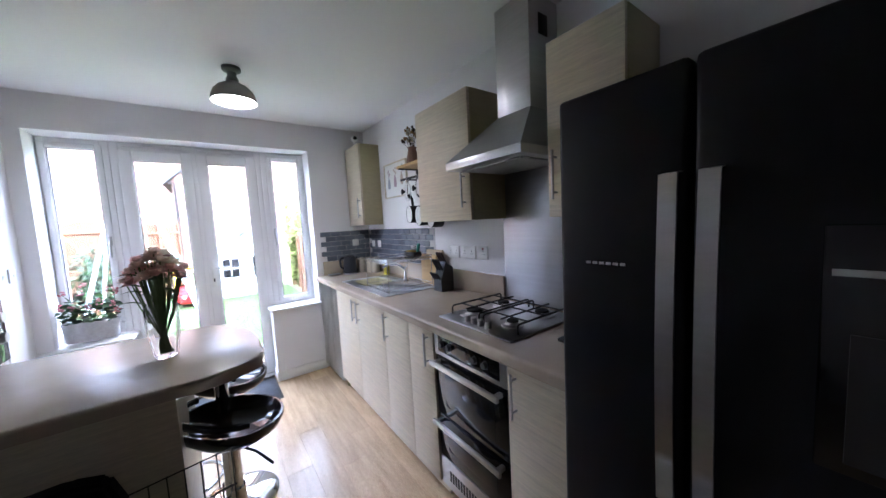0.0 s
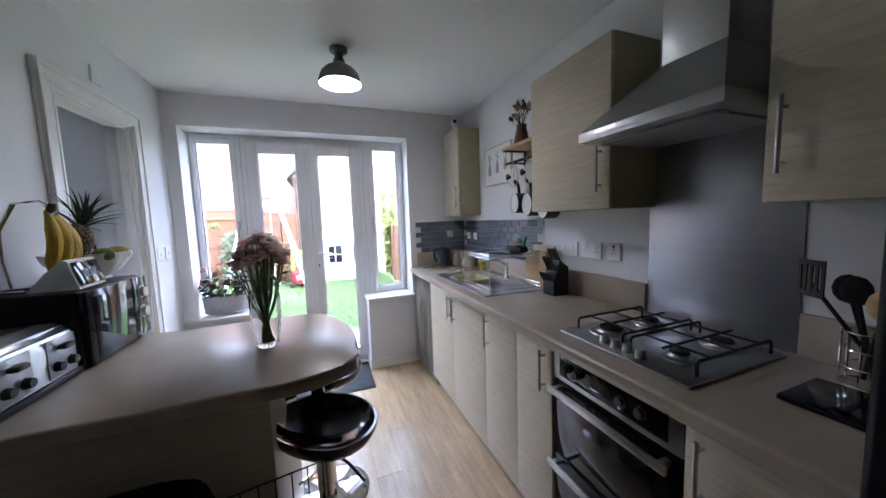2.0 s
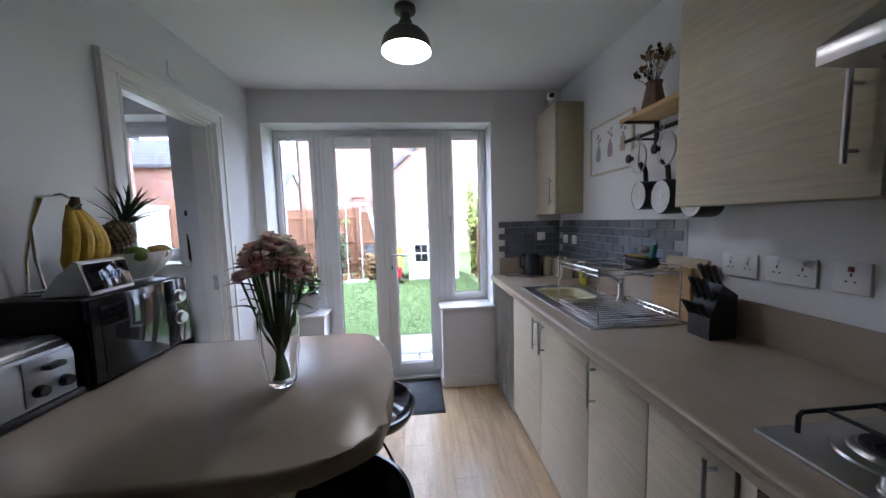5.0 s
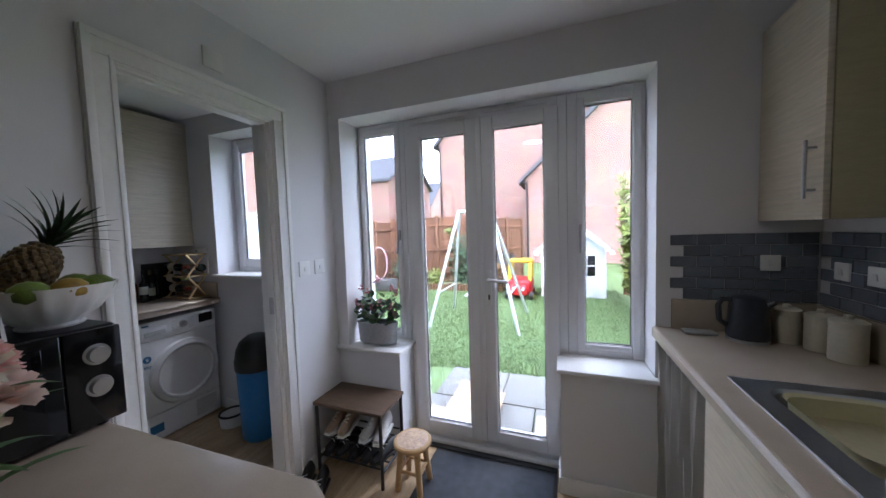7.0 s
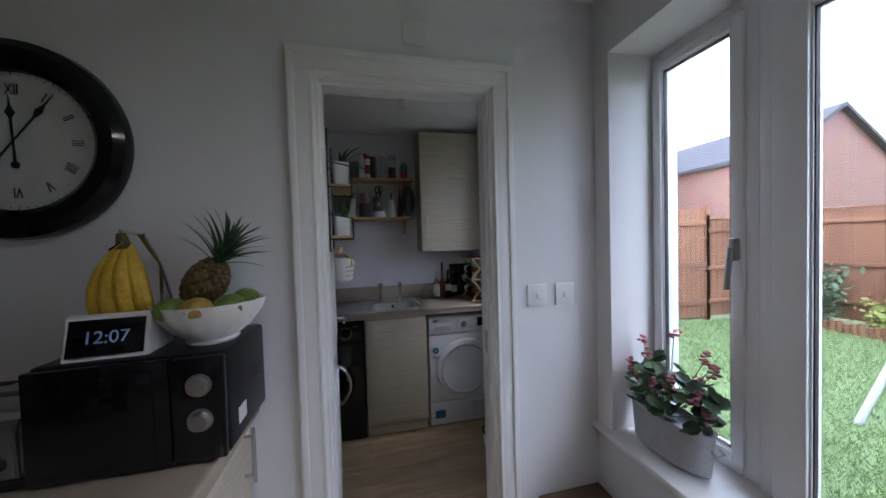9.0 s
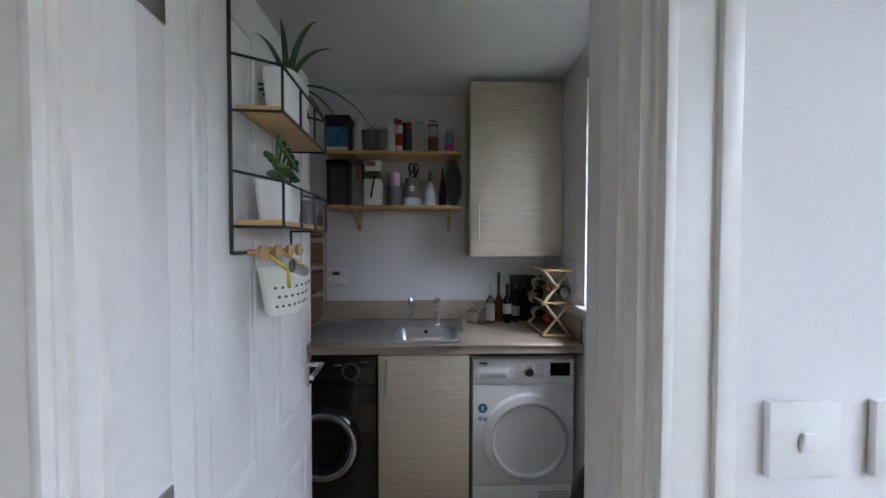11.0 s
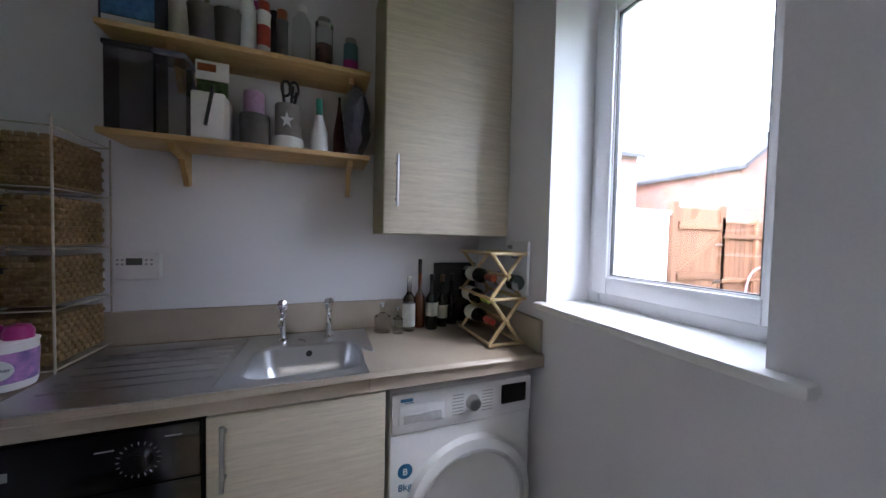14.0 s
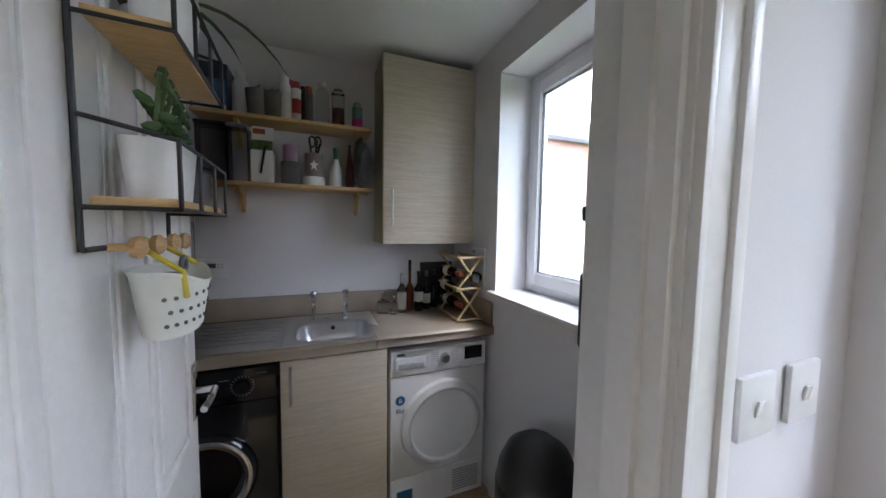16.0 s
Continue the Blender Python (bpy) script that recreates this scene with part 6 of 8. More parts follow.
M_SHOE = material("beige_suede", (0.42, 0.3, 0.22), 0.9, vary=0.15, fine=200, bump=0.2)
M_SHOE2 = material("white_canvas", (0.62, 0.58, 0.54), 0.85, vary=0.1)
for i, (x, mat_, lab) in enumerate(((0.10, M_SHOE, "beige suede trainer with pale laces"), (0.18, M_SHOE, "beige suede trainer with pale laces"), (0.34, M_SHOE2, "white canvas shoe"), (0.42, M_SHOE2, "white canvas shoe"))):
    shoe(x, 4.83, 0.227, 180 + (i % 2) * 8, mat_, lab + " on the upper bar shelf", 0.03)
for i, x in enumerate((0.09, 0.17, 0.27, 0.36, 0.43)):
    shoe(x, 4.83, 0.107, 180 - i * 4, M_BLACK, "black shoe on the lower bar shelf")
for x in (0.06, 0.16):
    shoe(x, 4.58, 0.0, 200, M_BLACK, "black shoe on the floor by the bench", 0.03)

# little stool
st = thing("childs_stool", (0.63, 4.79, 0), "small round wooden stool with a painted seat", "stool")
part("seat", lathe(B(), [(0, 0.235), (0.098, 0.235), (0.105, 0.243), (0.105, 0.255), (0.098, 0.262), (0, 0.262)], (0.63, 4.79, 0.012), 36), M_LIGHTWOOD, st)
part("painted_top", lathe(B(), [(0, 0.0), (0.088, 0.0), (0.088, 0.0012), (0, 0.0012)], (0.63, 4.79, 0.274), 36), material("painted_cream", (0.6, 0.47, 0.3), 0.5, vary=0.3, scale=34, fine=80, tint=(0.42, 0.25, 0.22)), st)
for a in (45, 135, 225, 315):
    ca, sa = math.cos(radians(a)), math.sin(radians(a))
    part("leg", rod(B(), (0.63 + 0.065 * ca, 4.79 + 0.065 * sa, 0.25), (0.63 + 0.095 * ca, 4.79 + 0.095 * sa, 0.012), 0.018, 0.016), M_LIGHTWOOD, st)
for a in (0, 90, 180, 270):
    p0, p1 = radians(a + 45), radians(a + 135)
    part("stretcher", rod(B(), (0.63 + 0.082 * math.cos(p0), 4.79 + 0.082 * math.sin(p0), 0.12), (0.63 + 0.082 * math.cos(p1), 4.79 + 0.082 * math.sin(p1), 0.12), 0.009), M_LIGHTWOOD, st)
dm = thing("door_mat", (1.0, 4.92, 0), "dark grey ribbed door mat with a rubber edge", "mat")
part("mat_surface", box(B(), 0.66, 4.665, 0.001, 1.36, 5.10, 0.010, 0.002), material("grey_mat_pile", (0.06, 0.065, 0.075), 0.98, vary=0.25, scale=20, fine=300, bump=0.6), dm)
part("rubber_edge", box(B(), 0.64, 4.645, 0.0, 1.38, 5.12, 0.005, 0.001), M_RUBBER, dm)
part("threshold_strip", box(B(), 0.48, 5.12, 0.0, 1.38, 5.158, 0.012, 0.003), M_RUBBER, dm)

# ---- utility room things ----
def bottle(name, p, profile, mat_, label, cap=None, cap_h=0.03, band=None, cat="bottle", group=""):
    """A turned bottle with an optional cap and label band (z0, z1, material)."""
    g = thing(name, p, label, cat, group)
    part("body", lathe(B(), profile, p, 20), mat_, g)
    r, h = profile[-2] if profile[-1][0] == 0 else profile[-1]
    if cap:
        part("cap", lathe(B(), [(0, h - 0.004), (r * 1.15, h - 0.004), (r * 1.1, h + cap_h), (0, h + cap_h)], p, 18), cap, g)
    if band:
        z0, z1, bm_, rr = band
        part("paper_label", lathe(B(), [(rr, z0), (rr + 0.0008, z0), (rr + 0.0008, z1), (rr, z1)], p, 20), bm_, g)
    return g


def shape(r, h, neck=0.4, shoulder=0.75):
    return [(0, 0), (r * 0.95, 0), (r, 0.005), (r, h * shoulder), (r * neck * 1.4, h * (shoulder + 0.1)), (r * neck, h * (shoulder + 0.13)), (r * neck, h), (0, h)]


# shelves
for nm, z, lab in (("wall_shelf", 1.975, "upper pine wall shelf crowded with bottles"), ("wall_shelf", 1.655, "lower pine wall shelf on two brackets")):
    sh = thing(nm, (-1.64, 4.08, z), lab, "shelf", "utility wall shelves")
    part("board", box(B(), UX + 0.001, 3.66, z - 0.018, -1.545, 4.47, z, 0.002), M_PINE, sh)
    for y in (3.83, 4.40):
        bm = prism(B(), [(0, 0), (0, -0.12), (0.022, -0.125), (0.03, -0.10), (0.07, -0.035), (0.15, -0.022), (0.155, 0)], -0.009, 0.009, m=Matrix.Translation((UX + 0.001, y, z - 0.019)) @ pose(0, 0, 0, 90, 0, 0))
        part("bracket", bm, M_PINE, sh)
SX = -1.645
M_CLEAR = glass("clear_plastic", (0.86, 0.87, 0.88), 0.12)
M_RED = material("red_cap", (0.35, 0.04, 0.025), 0.4)
M_ORANGE = material("rust_cap", (0.35, 0.09, 0.03), 0.45)
M_PINK = material("magenta_plastic", (0.5, 0.03, 0.25), 0.35)
M_BLUE = material("blue_print", (0.06, 0.18, 0.36), 0.5, vary=0.3, scale=20)
M_NAVY = material("navy_card", (0.02, 0.025, 0.05), 0.5)
M_SMOKE = glass("smoky_plastic", (0.35, 0.34, 0.36), 0.15)
M_GREYF = material("grey_pot", (0.12, 0.115, 0.115), 0.6)
M_LILAC = material("lilac_pot", (0.45, 0.28, 0.42), 0.45)
z1s, z2s = 1.976, 1.656
before = set(ORIGIN)
bx = thing("cardboard_box", (SX, 3.74, z1s), "dark blue printed cardboard box", "box")
part("carton", box(B(), -1.72, 3.665, z1s, -1.575, 3.80, z1s + 0.15, 0.002), M_NAVY, bx)
part("printed_front", box(B(), -1.5752, 3.672, z1s + 0.02, -1.574, 3.792, z1s + 0.10), M_BLUE, bx)
part("white_band", box(B(), -1.5752, 3.672, z1s + 0.004, -1.574, 3.792, z1s + 0.018), M_WHITE_PLASTIC, bx)
bottle("cleaning_bottle", (SX, 3.845, z1s), shape(0.036, 0.145, 0.5), M_WHITE_PLASTIC, "white plastic cleaning bottle", M_WHITE_PLASTIC, 0.012)
tb = thing("grey_tub", (SX, 3.95, z1s), "dark grey double tub of pegs", "tub")
for y in (3.918, 3.985):
    part("tub", lathe(B(), [(0, 0), (0.036, 0), (0.043, 0.085), (0.045, 0.09), (0.041, 0.09), (0.034, 0.006), (0, 0.006)], (SX + 0.03, y, z1s), 24), M_GREYF, tb)
bm = B()
rng = random.Random(2)
for i in range(14):
    a = Vector((SX + 0.03 + rng.uniform(-0.02, 0.02), 3.95 + rng.uniform(-0.06, 0.06), z1s + 0.075))
    box(bm, -0.004, -0.02, 0, 0.004, 0.02, 0.007, m=Matrix.Translation(a + Vector((0, 0, rng.uniform(0, 0.025)))) @ Euler((rng.uniform(-1, 1), rng.uniform(-1, 1), rng.uniform(0, 3))).to_matrix().to_4x4())
part("pegs", bm, material("peg_plastic", (0.35, 0.36, 0.2), 0.5, vary=0.5, scale=40), tb)
bottle("spray_can", (SX + 0.03, 4.045, z1s), shape(0.024, 0.135, 0.6, 0.85), M_WHITE_PLASTIC, "white aerosol can with a magenta cap", M_WHITE_PLASTIC, 0.02, (0.03, 0.1, M_WHITE_BOARD, 0.0242))
bottle("spray_can", (SX - 0.03, 4.06, z1s), shape(0.022, 0.15, 0.8, 0.9), M_PINK, "magenta aerosol can at the back of the shelf", M_PINK, 0.01)
bottle("spray_can", (SX + 0.03, 4.095, z1s), shape(0.020, 0.115, 0.8, 0.9), M_WHITE_PLASTIC, "white aerosol can with a red cap", M_RED, 0.026, (0.03, 0.08, M_RED, 0.0202))
bottle("spray_can", (SX, 4.125, z1s), shape(0.018, 0.11, 0.8, 0.9), M_BLACK, "black aerosol can with a dark cap", M_NAVY, 0.026)
bottle("spray_can", (SX + 0.03, 4.155, z1s), shape(0.018, 0.105, 0.8, 0.9), M_GREYF, "grey aerosol can with a rust red cap", M_ORANGE, 0.026)
bottle("clear_bottle", (SX + 0.02, 4.22, z1s), shape(0.030, 0.145, 0.5, 0.8), M_CLEAR, "clear plastic bottle of pale liquid", M_WHITE_PLASTIC, 0.014)
jar = bottle("clear_bottle", (SX + 0.02, 4.30, z1s), shape(0.030, 0.14, 0.75, 0.8), M_CLEAR, "clear plastic jar of rusty clippings", None)
part("contents", lathe(B(), [(0, 0.008), (0.025, 0.008), (0.026, 0.07), (0, 0.075)], (SX + 0.02, 4.30, z1s), 16), material("rusty_contents", (0.25, 0.12, 0.1), 0.9, vary=0.4, scale=60), jar)
bottle("spray_can", (SX + 0.02, 4.40, z1s), shape(0.026, 0.09, 0.7, 0.85), material("teal_tin", (0.12, 0.25, 0.27), 0.4, 0.3), "teal and pink aerosol can", M_GREY_PLASTIC, 0.012, (0.01, 0.04, M_PINK, 0.0262))
# lower shelf
for y, w, lab in ((3.735, 0.075, "smoky plastic cereal dispenser"), (3.835, 0.05, "clear plastic cereal dispenser")):
    g = thing("cereal_dispenser", (SX, y, z2s), lab, "container")
    part("body", prism(B(), [(-w * 0.8, -0.06), (w * 0.8, -0.06), (w * 0.8, 0.06), (-w * 0.8, 0.06)], 0, 0.21, m=Matrix.Translation((SX + 0.01, y, z2s)) @ Matrix.Rotation(radians(90), 4, "Z")), M_SMOKE if w > 0.06 else M_CLEAR, g)
    part("lid", box(B(), SX - 0.055, y - w * 0.85, z2s + 0.2105, SX + 0.08, y + w * 0.85, z2s + 0.225, 0.006), M_SMOKE if w > 0.06 else material("blue_grey_lid", (0.2, 0.24, 0.32), 0.4), g)
wp_ = thing("planter_box", (SX, 3.94, z2s), "white pot of seed packets with a black pen clip", "pot")
part("pot", box(B(), SX - 0.02, 3.895, z2s, SX + 0.08, 3.985, z2s + 0.11, 0.006), M_WHITE_PLASTIC, wp_)
part("packet", box(B(), SX, 3.89, z2s + 0.11, SX + 0.004, 3.975, z2s + 0.175, m=Matrix()), material("seed_packet_green", (0.16, 0.26, 0.08), 0.6, vary=0.3, scale=30), wp_)
part("packet_white", box(B(), SX + 0.03, 3.895, z2s + 0.15, SX + 0.034, 3.985, z2s + 0.195), M_WHITE_PLASTIC, wp_)
part("packet_heading", box(B(), SX + 0.0342, 3.90, z2s + 0.17, SX + 0.035, 3.95, z2s + 0.188), M_ORANGE, wp_)
part("pen", rod(B(), (SX + 0.084, 3.935, z2s + 0.03), (SX + 0.084, 3.955, z2s + 0.12), 0.005), M_BLACK, wp_)
can("plant_pot", (SX, 4.06, z2s + 0.085), 0.032, 0.06, M_LILAC, "lilac pot stacked on a dark pot", None, "pot")
can("plant_pot", (SX + 0.01, 4.065, z2s), 0.046, 0.084, M_GREYF, "dark grey plant pot", None, "pot")
sp = can("star_tin", (SX + 0.01, 4.175, z2s + 0.036), 0.042, 0.085, material("taupe_tin", (0.24, 0.22, 0.21), 0.6), "taupe tin with a white star holding scissors", None, "tin")
star = [((0.022 if i % 2 == 0 else 0.009) * math.sin(i * math.pi / 5), (0.022 if i % 2 == 0 else 0.009) * math.cos(i * math.pi / 5)) for i in range(10)]
part("star", prism(B(), star, 0, 0.001, m=Matrix.Translation((SX + 0.053, 4.175, z2s + 0.075)) @ pose(0, 0, 0, 90, 0, 90)), M_WHITE_PLASTIC, sp)
for dy, hh in ((-0.02, 0.06), (0.015, 0.055), (0.028, 0.04)):
    part("tool_handle", rod(B(), (SX + 0.01, 4.175 + dy * 0.5, z2s + 0.11), (SX + 0.015, 4.175 + dy, z2s + 0.12 + hh), 0.005), M_BLACK, sp)
for dy in (-0.012, 0.014):
    part("scissor_loop", tube(B(), [(SX + 0.02, 4.18 + dy + 0.014 * math.cos(radians(a)), z2s + 0.165 + 0.02 * math.sin(radians(a))) for a in range(0, 360, 30)], 0.004, 6, closed=True), M_BLACK, sp)
can("white_tin", (SX + 0.01, 4.175, z2s), 0.05, 0.035, M_WHITE_PLASTIC, "low white tin under the star tin", None, "tin")
bottle("glue_bottle", (SX + 0.02, 4.285, z2s), [(0, 0), (0.030, 0), (0.031, 0.01), (0.029, 0.06), (0.012, 0.105), (0.010, 0.11), (0, 0.11)], M_WHITE_PLASTIC, "white glue bottle with a green nozzle", material("green_nozzle", (0.02, 0.2, 0.14), 0.4), 0.04)
bottle("sauce_bottle", (SX, 4.36, z2s), [(0, 0), (0.022, 0), (0.022, 0.06), (0.008, 0.13), (0.004, 0.16), (0, 0.16)], material("dark_red_plastic", (0.12, 0.02, 0.02), 0.35), "dark red squeezy bottle", M_BLACK, 0.01)
bg = thing("carrier_bag", (SX + 0.02, 4.43, z2s), "crumpled dark carrier bag bulging over the shelf edge", "bag")
bm = ball(B(), (SX + 0.04, 4.425, z2s + 0.115), 0.075, 0.85, 0.62, 1.6, 3)
for v_ in bm.verts:
    v_.co += (v_.co - Vector((SX + 0.04, 4.425, z2s + 0.115))).normalized() * 0.016 * noise.noise(v_.co * 42)
part("bag", bm, material("crinkled_bag", (0.025, 0.025, 0.035), 0.3, vary=0.9, scale=38, fine=90, bump=0.8, tint=(0.10, 0.11, 0.13)), bg)

# shelf goods stand taller than they are wide
for name in sorted(set(ORIGIN) - before):
    ob = bpy.data.objects[name]
    if ob.parent is None:
        z0 = z1s if ob.location.z > 1.85 else z2s
        tall = 1.2 if "cereal" in name or "bag" in name else 1.42
        ob.scale = (1.08, 1.08, tall)
        ob.location.z = z0 + (ob.location.z - z0) * tall

# wicker drawer tower
tw = thing("wicker_drawer_tower", (-1.52, 3.6, UT), "tower of four woven wicker baskets in a cream wire frame", "storage tower")
M_TOWER = material("cream_wire", (0.42, 0.38, 0.31), 0.5, vary=0.15, scale=20, bump=0.03)
M_WICK = material("wicker", (0.23, 0.145, 0.06), 0.75, vary=0.25, scale=30, fine=120, bump=0.2, per_object=0.15)
TX0, TX1, TY0, TY1 = -1.725, -1.47, 3.355, 3.61
for i in range(4):
    z0 = UT + 0.02 + i * 0.155
    bk = part("basket", box(B(), TX0 + 0.012, TY0 + 0.014, z0, TX1 - 0.018, TY1 - 0.014, z0 + 0.12, 0.006), M_WICK, tw)
    bm = B()
    for r in range(8):
        zz = z0 + 0.007 + r * 0.0155
        for c in range(9):
            o = (r % 2) * 0.5
            y = TY0 + 0.014 + (c + o) * 0.0245
            if y + 0.02 < TY1 - 0.012 and not (r in (5, 6) and 3 <= c <= 4):
                box(bm, TX1 - 0.019, y, zz, TX1 - 0.010, y + 0.022, zz + 0.0125, 0.003, 1)
        for c in range(10):
            o = (r % 2) * 0.5
            x = TX0 + 0.02 + (c + o) * 0.0265
            if x + 0.02 < TX1 - 0.014:
                box(bm, x, TY1 - 0.015, zz, x + 0.023, TY1 - 0.006, zz + 0.0125, 0.003, 1)
    part("weave", bm, M_WICK, bk)
    part("grip_hole", box(B(), TX1 - 0.0185, 3.45, z0 + 0.085, TX1 - 0.017, 3.51, z0 + 0.11, 0.001), M_BLACK, bk)
for x in (TX0, TX1):
    for y in (TY0, TY1):
        part("frame_post", rod(B(), (x, y, UT + 0.001), (x, y, UT + 0.66), 0.003, seg=8), M_TOWER, tw)
for i in range(5):
    z = UT + 0.012 + i * 0.155
    for a, b in (((TX0, TY0), (TX1, TY0)), ((TX0, TY1), (TX1, TY1)), ((TX1, TY0), (TX1, TY1)), ((TX0, TY0), (TX0, TY1))):
        part("frame_rail", rod(B(), (*a, z), (*b, z), 0.0022, seg=6), M_TOWER, tw)

# washing powder and bottles by the tower
ox = thing("washing_powder_tub", (-1.45, 3.56, UT), "white washing powder tub with magenta lids and a printed band", "tub")
OXX, OXY = -1.405, 3.555
part("tub", lathe(B(), [(0, 0), (0.05, 0), (0.053, 0.01), (0.056, 0.11), (0.058, 0.118), (0.05, 0.122), (0, 0.122)], (OXX, OXY, UT + 0.006), 36), M_WHITE_PLASTIC, ox)
part("printed_band", lathe(B(), [(0.0542, 0.02), (0.0572, 0.095), (0.0568, 0.095), (0.0538, 0.02)], (OXX, OXY, UT + 0.006), 36), material("swirl_print", (0.45, 0.2, 0.42), 0.4, vary=0.5, scale=26, fine=40, tint=(0.05, 0.08, 0.3)), ox)
part("oval_label", lathe(B(), [(0, 0), (1, 0), (1, 0.002), (0, 0.002)], (OXX + 0.054, OXY + 0.012, UT + 0.062), 28, m=Matrix.Rotation(radians(12), 4, "Z") @ Matrix.Rotation(radians(90), 4, "Y") @ Matrix.Diagonal((0.026, 0.036, 1, 1))), M_WHITE_PLASTIC, ox)
lettering("Oxy Power", 0.0135, Matrix.Translation((OXX + 0.0565, OXY + 0.0125, UT + 0.059)) @ Matrix.Rotation(radians(12), 4, "Z") @ pose(0, 0, 0, 90, 0, 90), M_NAVY, ox)
for y in (-0.026, 0.026):
    part("lid", lathe(B(), [(0, 0.122), (0.026, 0.122), (0.027, 0.14), (0.02, 0.155), (0, 0.16)], (OXX, OXY + y, UT + 0.006), 24), M_PINK, ox)
bottle("detergent_bottle", (-1.32, 3.455, UT), shape(0.035, 0.16, 0.5), M_PINK, "magenta fabric softener bottle", M_WHITE_PLASTIC, 0.02)
bottle("detergent_bottle", (-1.30, 3.52, UT), shape(0.022, 0.09, 0.7), M_CLEAR, "small clear bottle with a white cap", M_WHITE_PLASTIC, 0.02)
bottle("detergent_bottle", (-1.43, 3.46, UT), shape(0.04, 0.2, 0.6), material("sky_blue_plastic", (0.05, 0.3, 0.5), 0.35), "sky blue plastic detergent bottle", M_BLUE, 0.02)

# thermostat and wall plate
th = thing("heating_controller", (UX, 3.725, 1.22), "white heating programmer with a small display", "thermostat")
part("case", box(B(), UX, 3.617, 1.17, UX + 0.025, 3.75, 1.268, 0.006), M_WHITE_PLASTIC, th)
part("display", box(B(), UX + 0.0245, 3.655, 1.222, UX + 0.027, 3.70, 1.246), material("lcd_green", (0.08, 0.09, 0.07), 0.3), th)
for y in (3.632, 3.645, 3.712, 3.727):
    for z in (1.225, 1.24):
        part("button", rod(B(), (UX + 0.025, y, z), (UX + 0.028, y, z), 0.004), M_GREY_PLASTIC, th)
plate("wall_socket", (UX, 3.55, 1.16), 0.07, 0.07, "+x", "white single socket behind the drawer tower", "socket", 1)

# bottles in the corner
M_SPIRIT, M_WINE = glass("clear_bottle_glass", (0.93, 0.95, 0.93)), material("dark_wine_glass", (0.008, 0.012, 0.008), 0.08)
M_AMBER = material("amber_liquor", (0.16, 0.04, 0.012), 0.1)
M_PAPER = material("paper_label", (0.6, 0.58, 0.5), 0.7, vary=0.1)
bottle("glass_bottle", (-1.63, 4.545, UT), shape(0.034, 0.115, 0.32, 0.6), M_SPIRIT, "small clear glass bottle", M_CHROME, 0.01)
bottle("glass_bottle", (-1.60, 4.605, UT), shape(0.022, 0.10, 0.4, 0.6), M_SPIRIT, "small clear glass decanter", M_CHROME, 0.008)
bottle("spirit_bottle", (-1.63, 4.66, UT), shape(0.027, 0.225, 0.35, 0.62), M_SPIRIT, "clear spirit bottle with a printed paper label", M_PAPER, 0.012, (0.02, 0.12, M_PAPER, 0.0272))
bottle("spirit_bottle", (-1.67, 4.72, UT), shape(0.024, 0.25, 0.35, 0.55), M_AMBER, "tall amber liquor bottle", M_BLACK, 0.06)
bottle("wine_bottle", (-1.63, 4.765, UT), shape(0.027, 0.225, 0.35, 0.62), M_WINE, "dark port bottle with a pale label", M_BLACK, 0.02, (0.06, 0.12, M_PAPER, 0.0272))
bottle("wine_bottle", (-1.66, 4.825, UT), shape(0.026, 0.21, 0.35, 0.62), M_WINE, "dark green wine bottle", M_DARKWOOD, 0.03, (0.04, 0.1, M_PAPER, 0.0262))
bottle("wine_bottle", (-1.69, 4.885, UT), shape(0.027, 0.21, 0.35, 0.62), M_WINE, "dark green wine bottle", M_BLACK, 0.03)
bk = thing("dark_tray", (-1.7, 4.9, UT), "dark board leaning in the worktop corner", "board")
part("board", box(B(), UX + 0.019, 4.80, UT + 0.001, UX + 0.03, 5.02, UT + 0.29, 0.004), M_BLACK, bk)

# folding wine rack
wr = thing("wine_rack", (-1.43, 4.94, UT), "folding pine lattice wine rack holding bottles", "wine rack")
M_RACK = material("pale_ash", (0.55, 0.4, 0.2), 0.5, vary=0.12, scale=12, fine=60, bump=0.08)
RX = (-1.575, -1.315)
cy, hw, hh = 4.955, 0.066, 0.092
for x in RX:
    for row in range(2):
        z0 = UT + 0.014 + row * 0.17
        for a, b in (((cy - hw, z0), (cy + hw, z0 + 0.17)), ((cy + hw, z0), (cy - hw, z0 + 0.17))):
            m_ = part("lattice_bar", rod(B(), (x, *a), (x + 0.004, *b), 0.0075, seg=8), M_RACK, wr)
for row in range(3):
    z0 = UT + 0.014 + row * 0.17
    for y in (cy - hw, cy + hw):
        part("cross_bar", rod(B(), (RX[0] - 0.02, y, z0), (RX[1] + 0.02, y, z0), 0.0075, seg=8), M_RACK, wr)
    if row < 2:
        part("cross_bar", rod(B(), (RX[0] - 0.02, cy, z0 + 0.085), (RX[1] + 0.02, cy, z0 + 0.085), 0.0075, seg=8), M_RACK, wr)
for x in (RX[1] + 0.012,):
    for row in range(3):
        z0 = UT + 0.014 + row * 0.17
        part("front_bar", rod(B(), (x, cy - hw - 0.012, z0), (x, cy + hw + 0.012, z0), 0.0065, seg=8), M_RACK, wr)
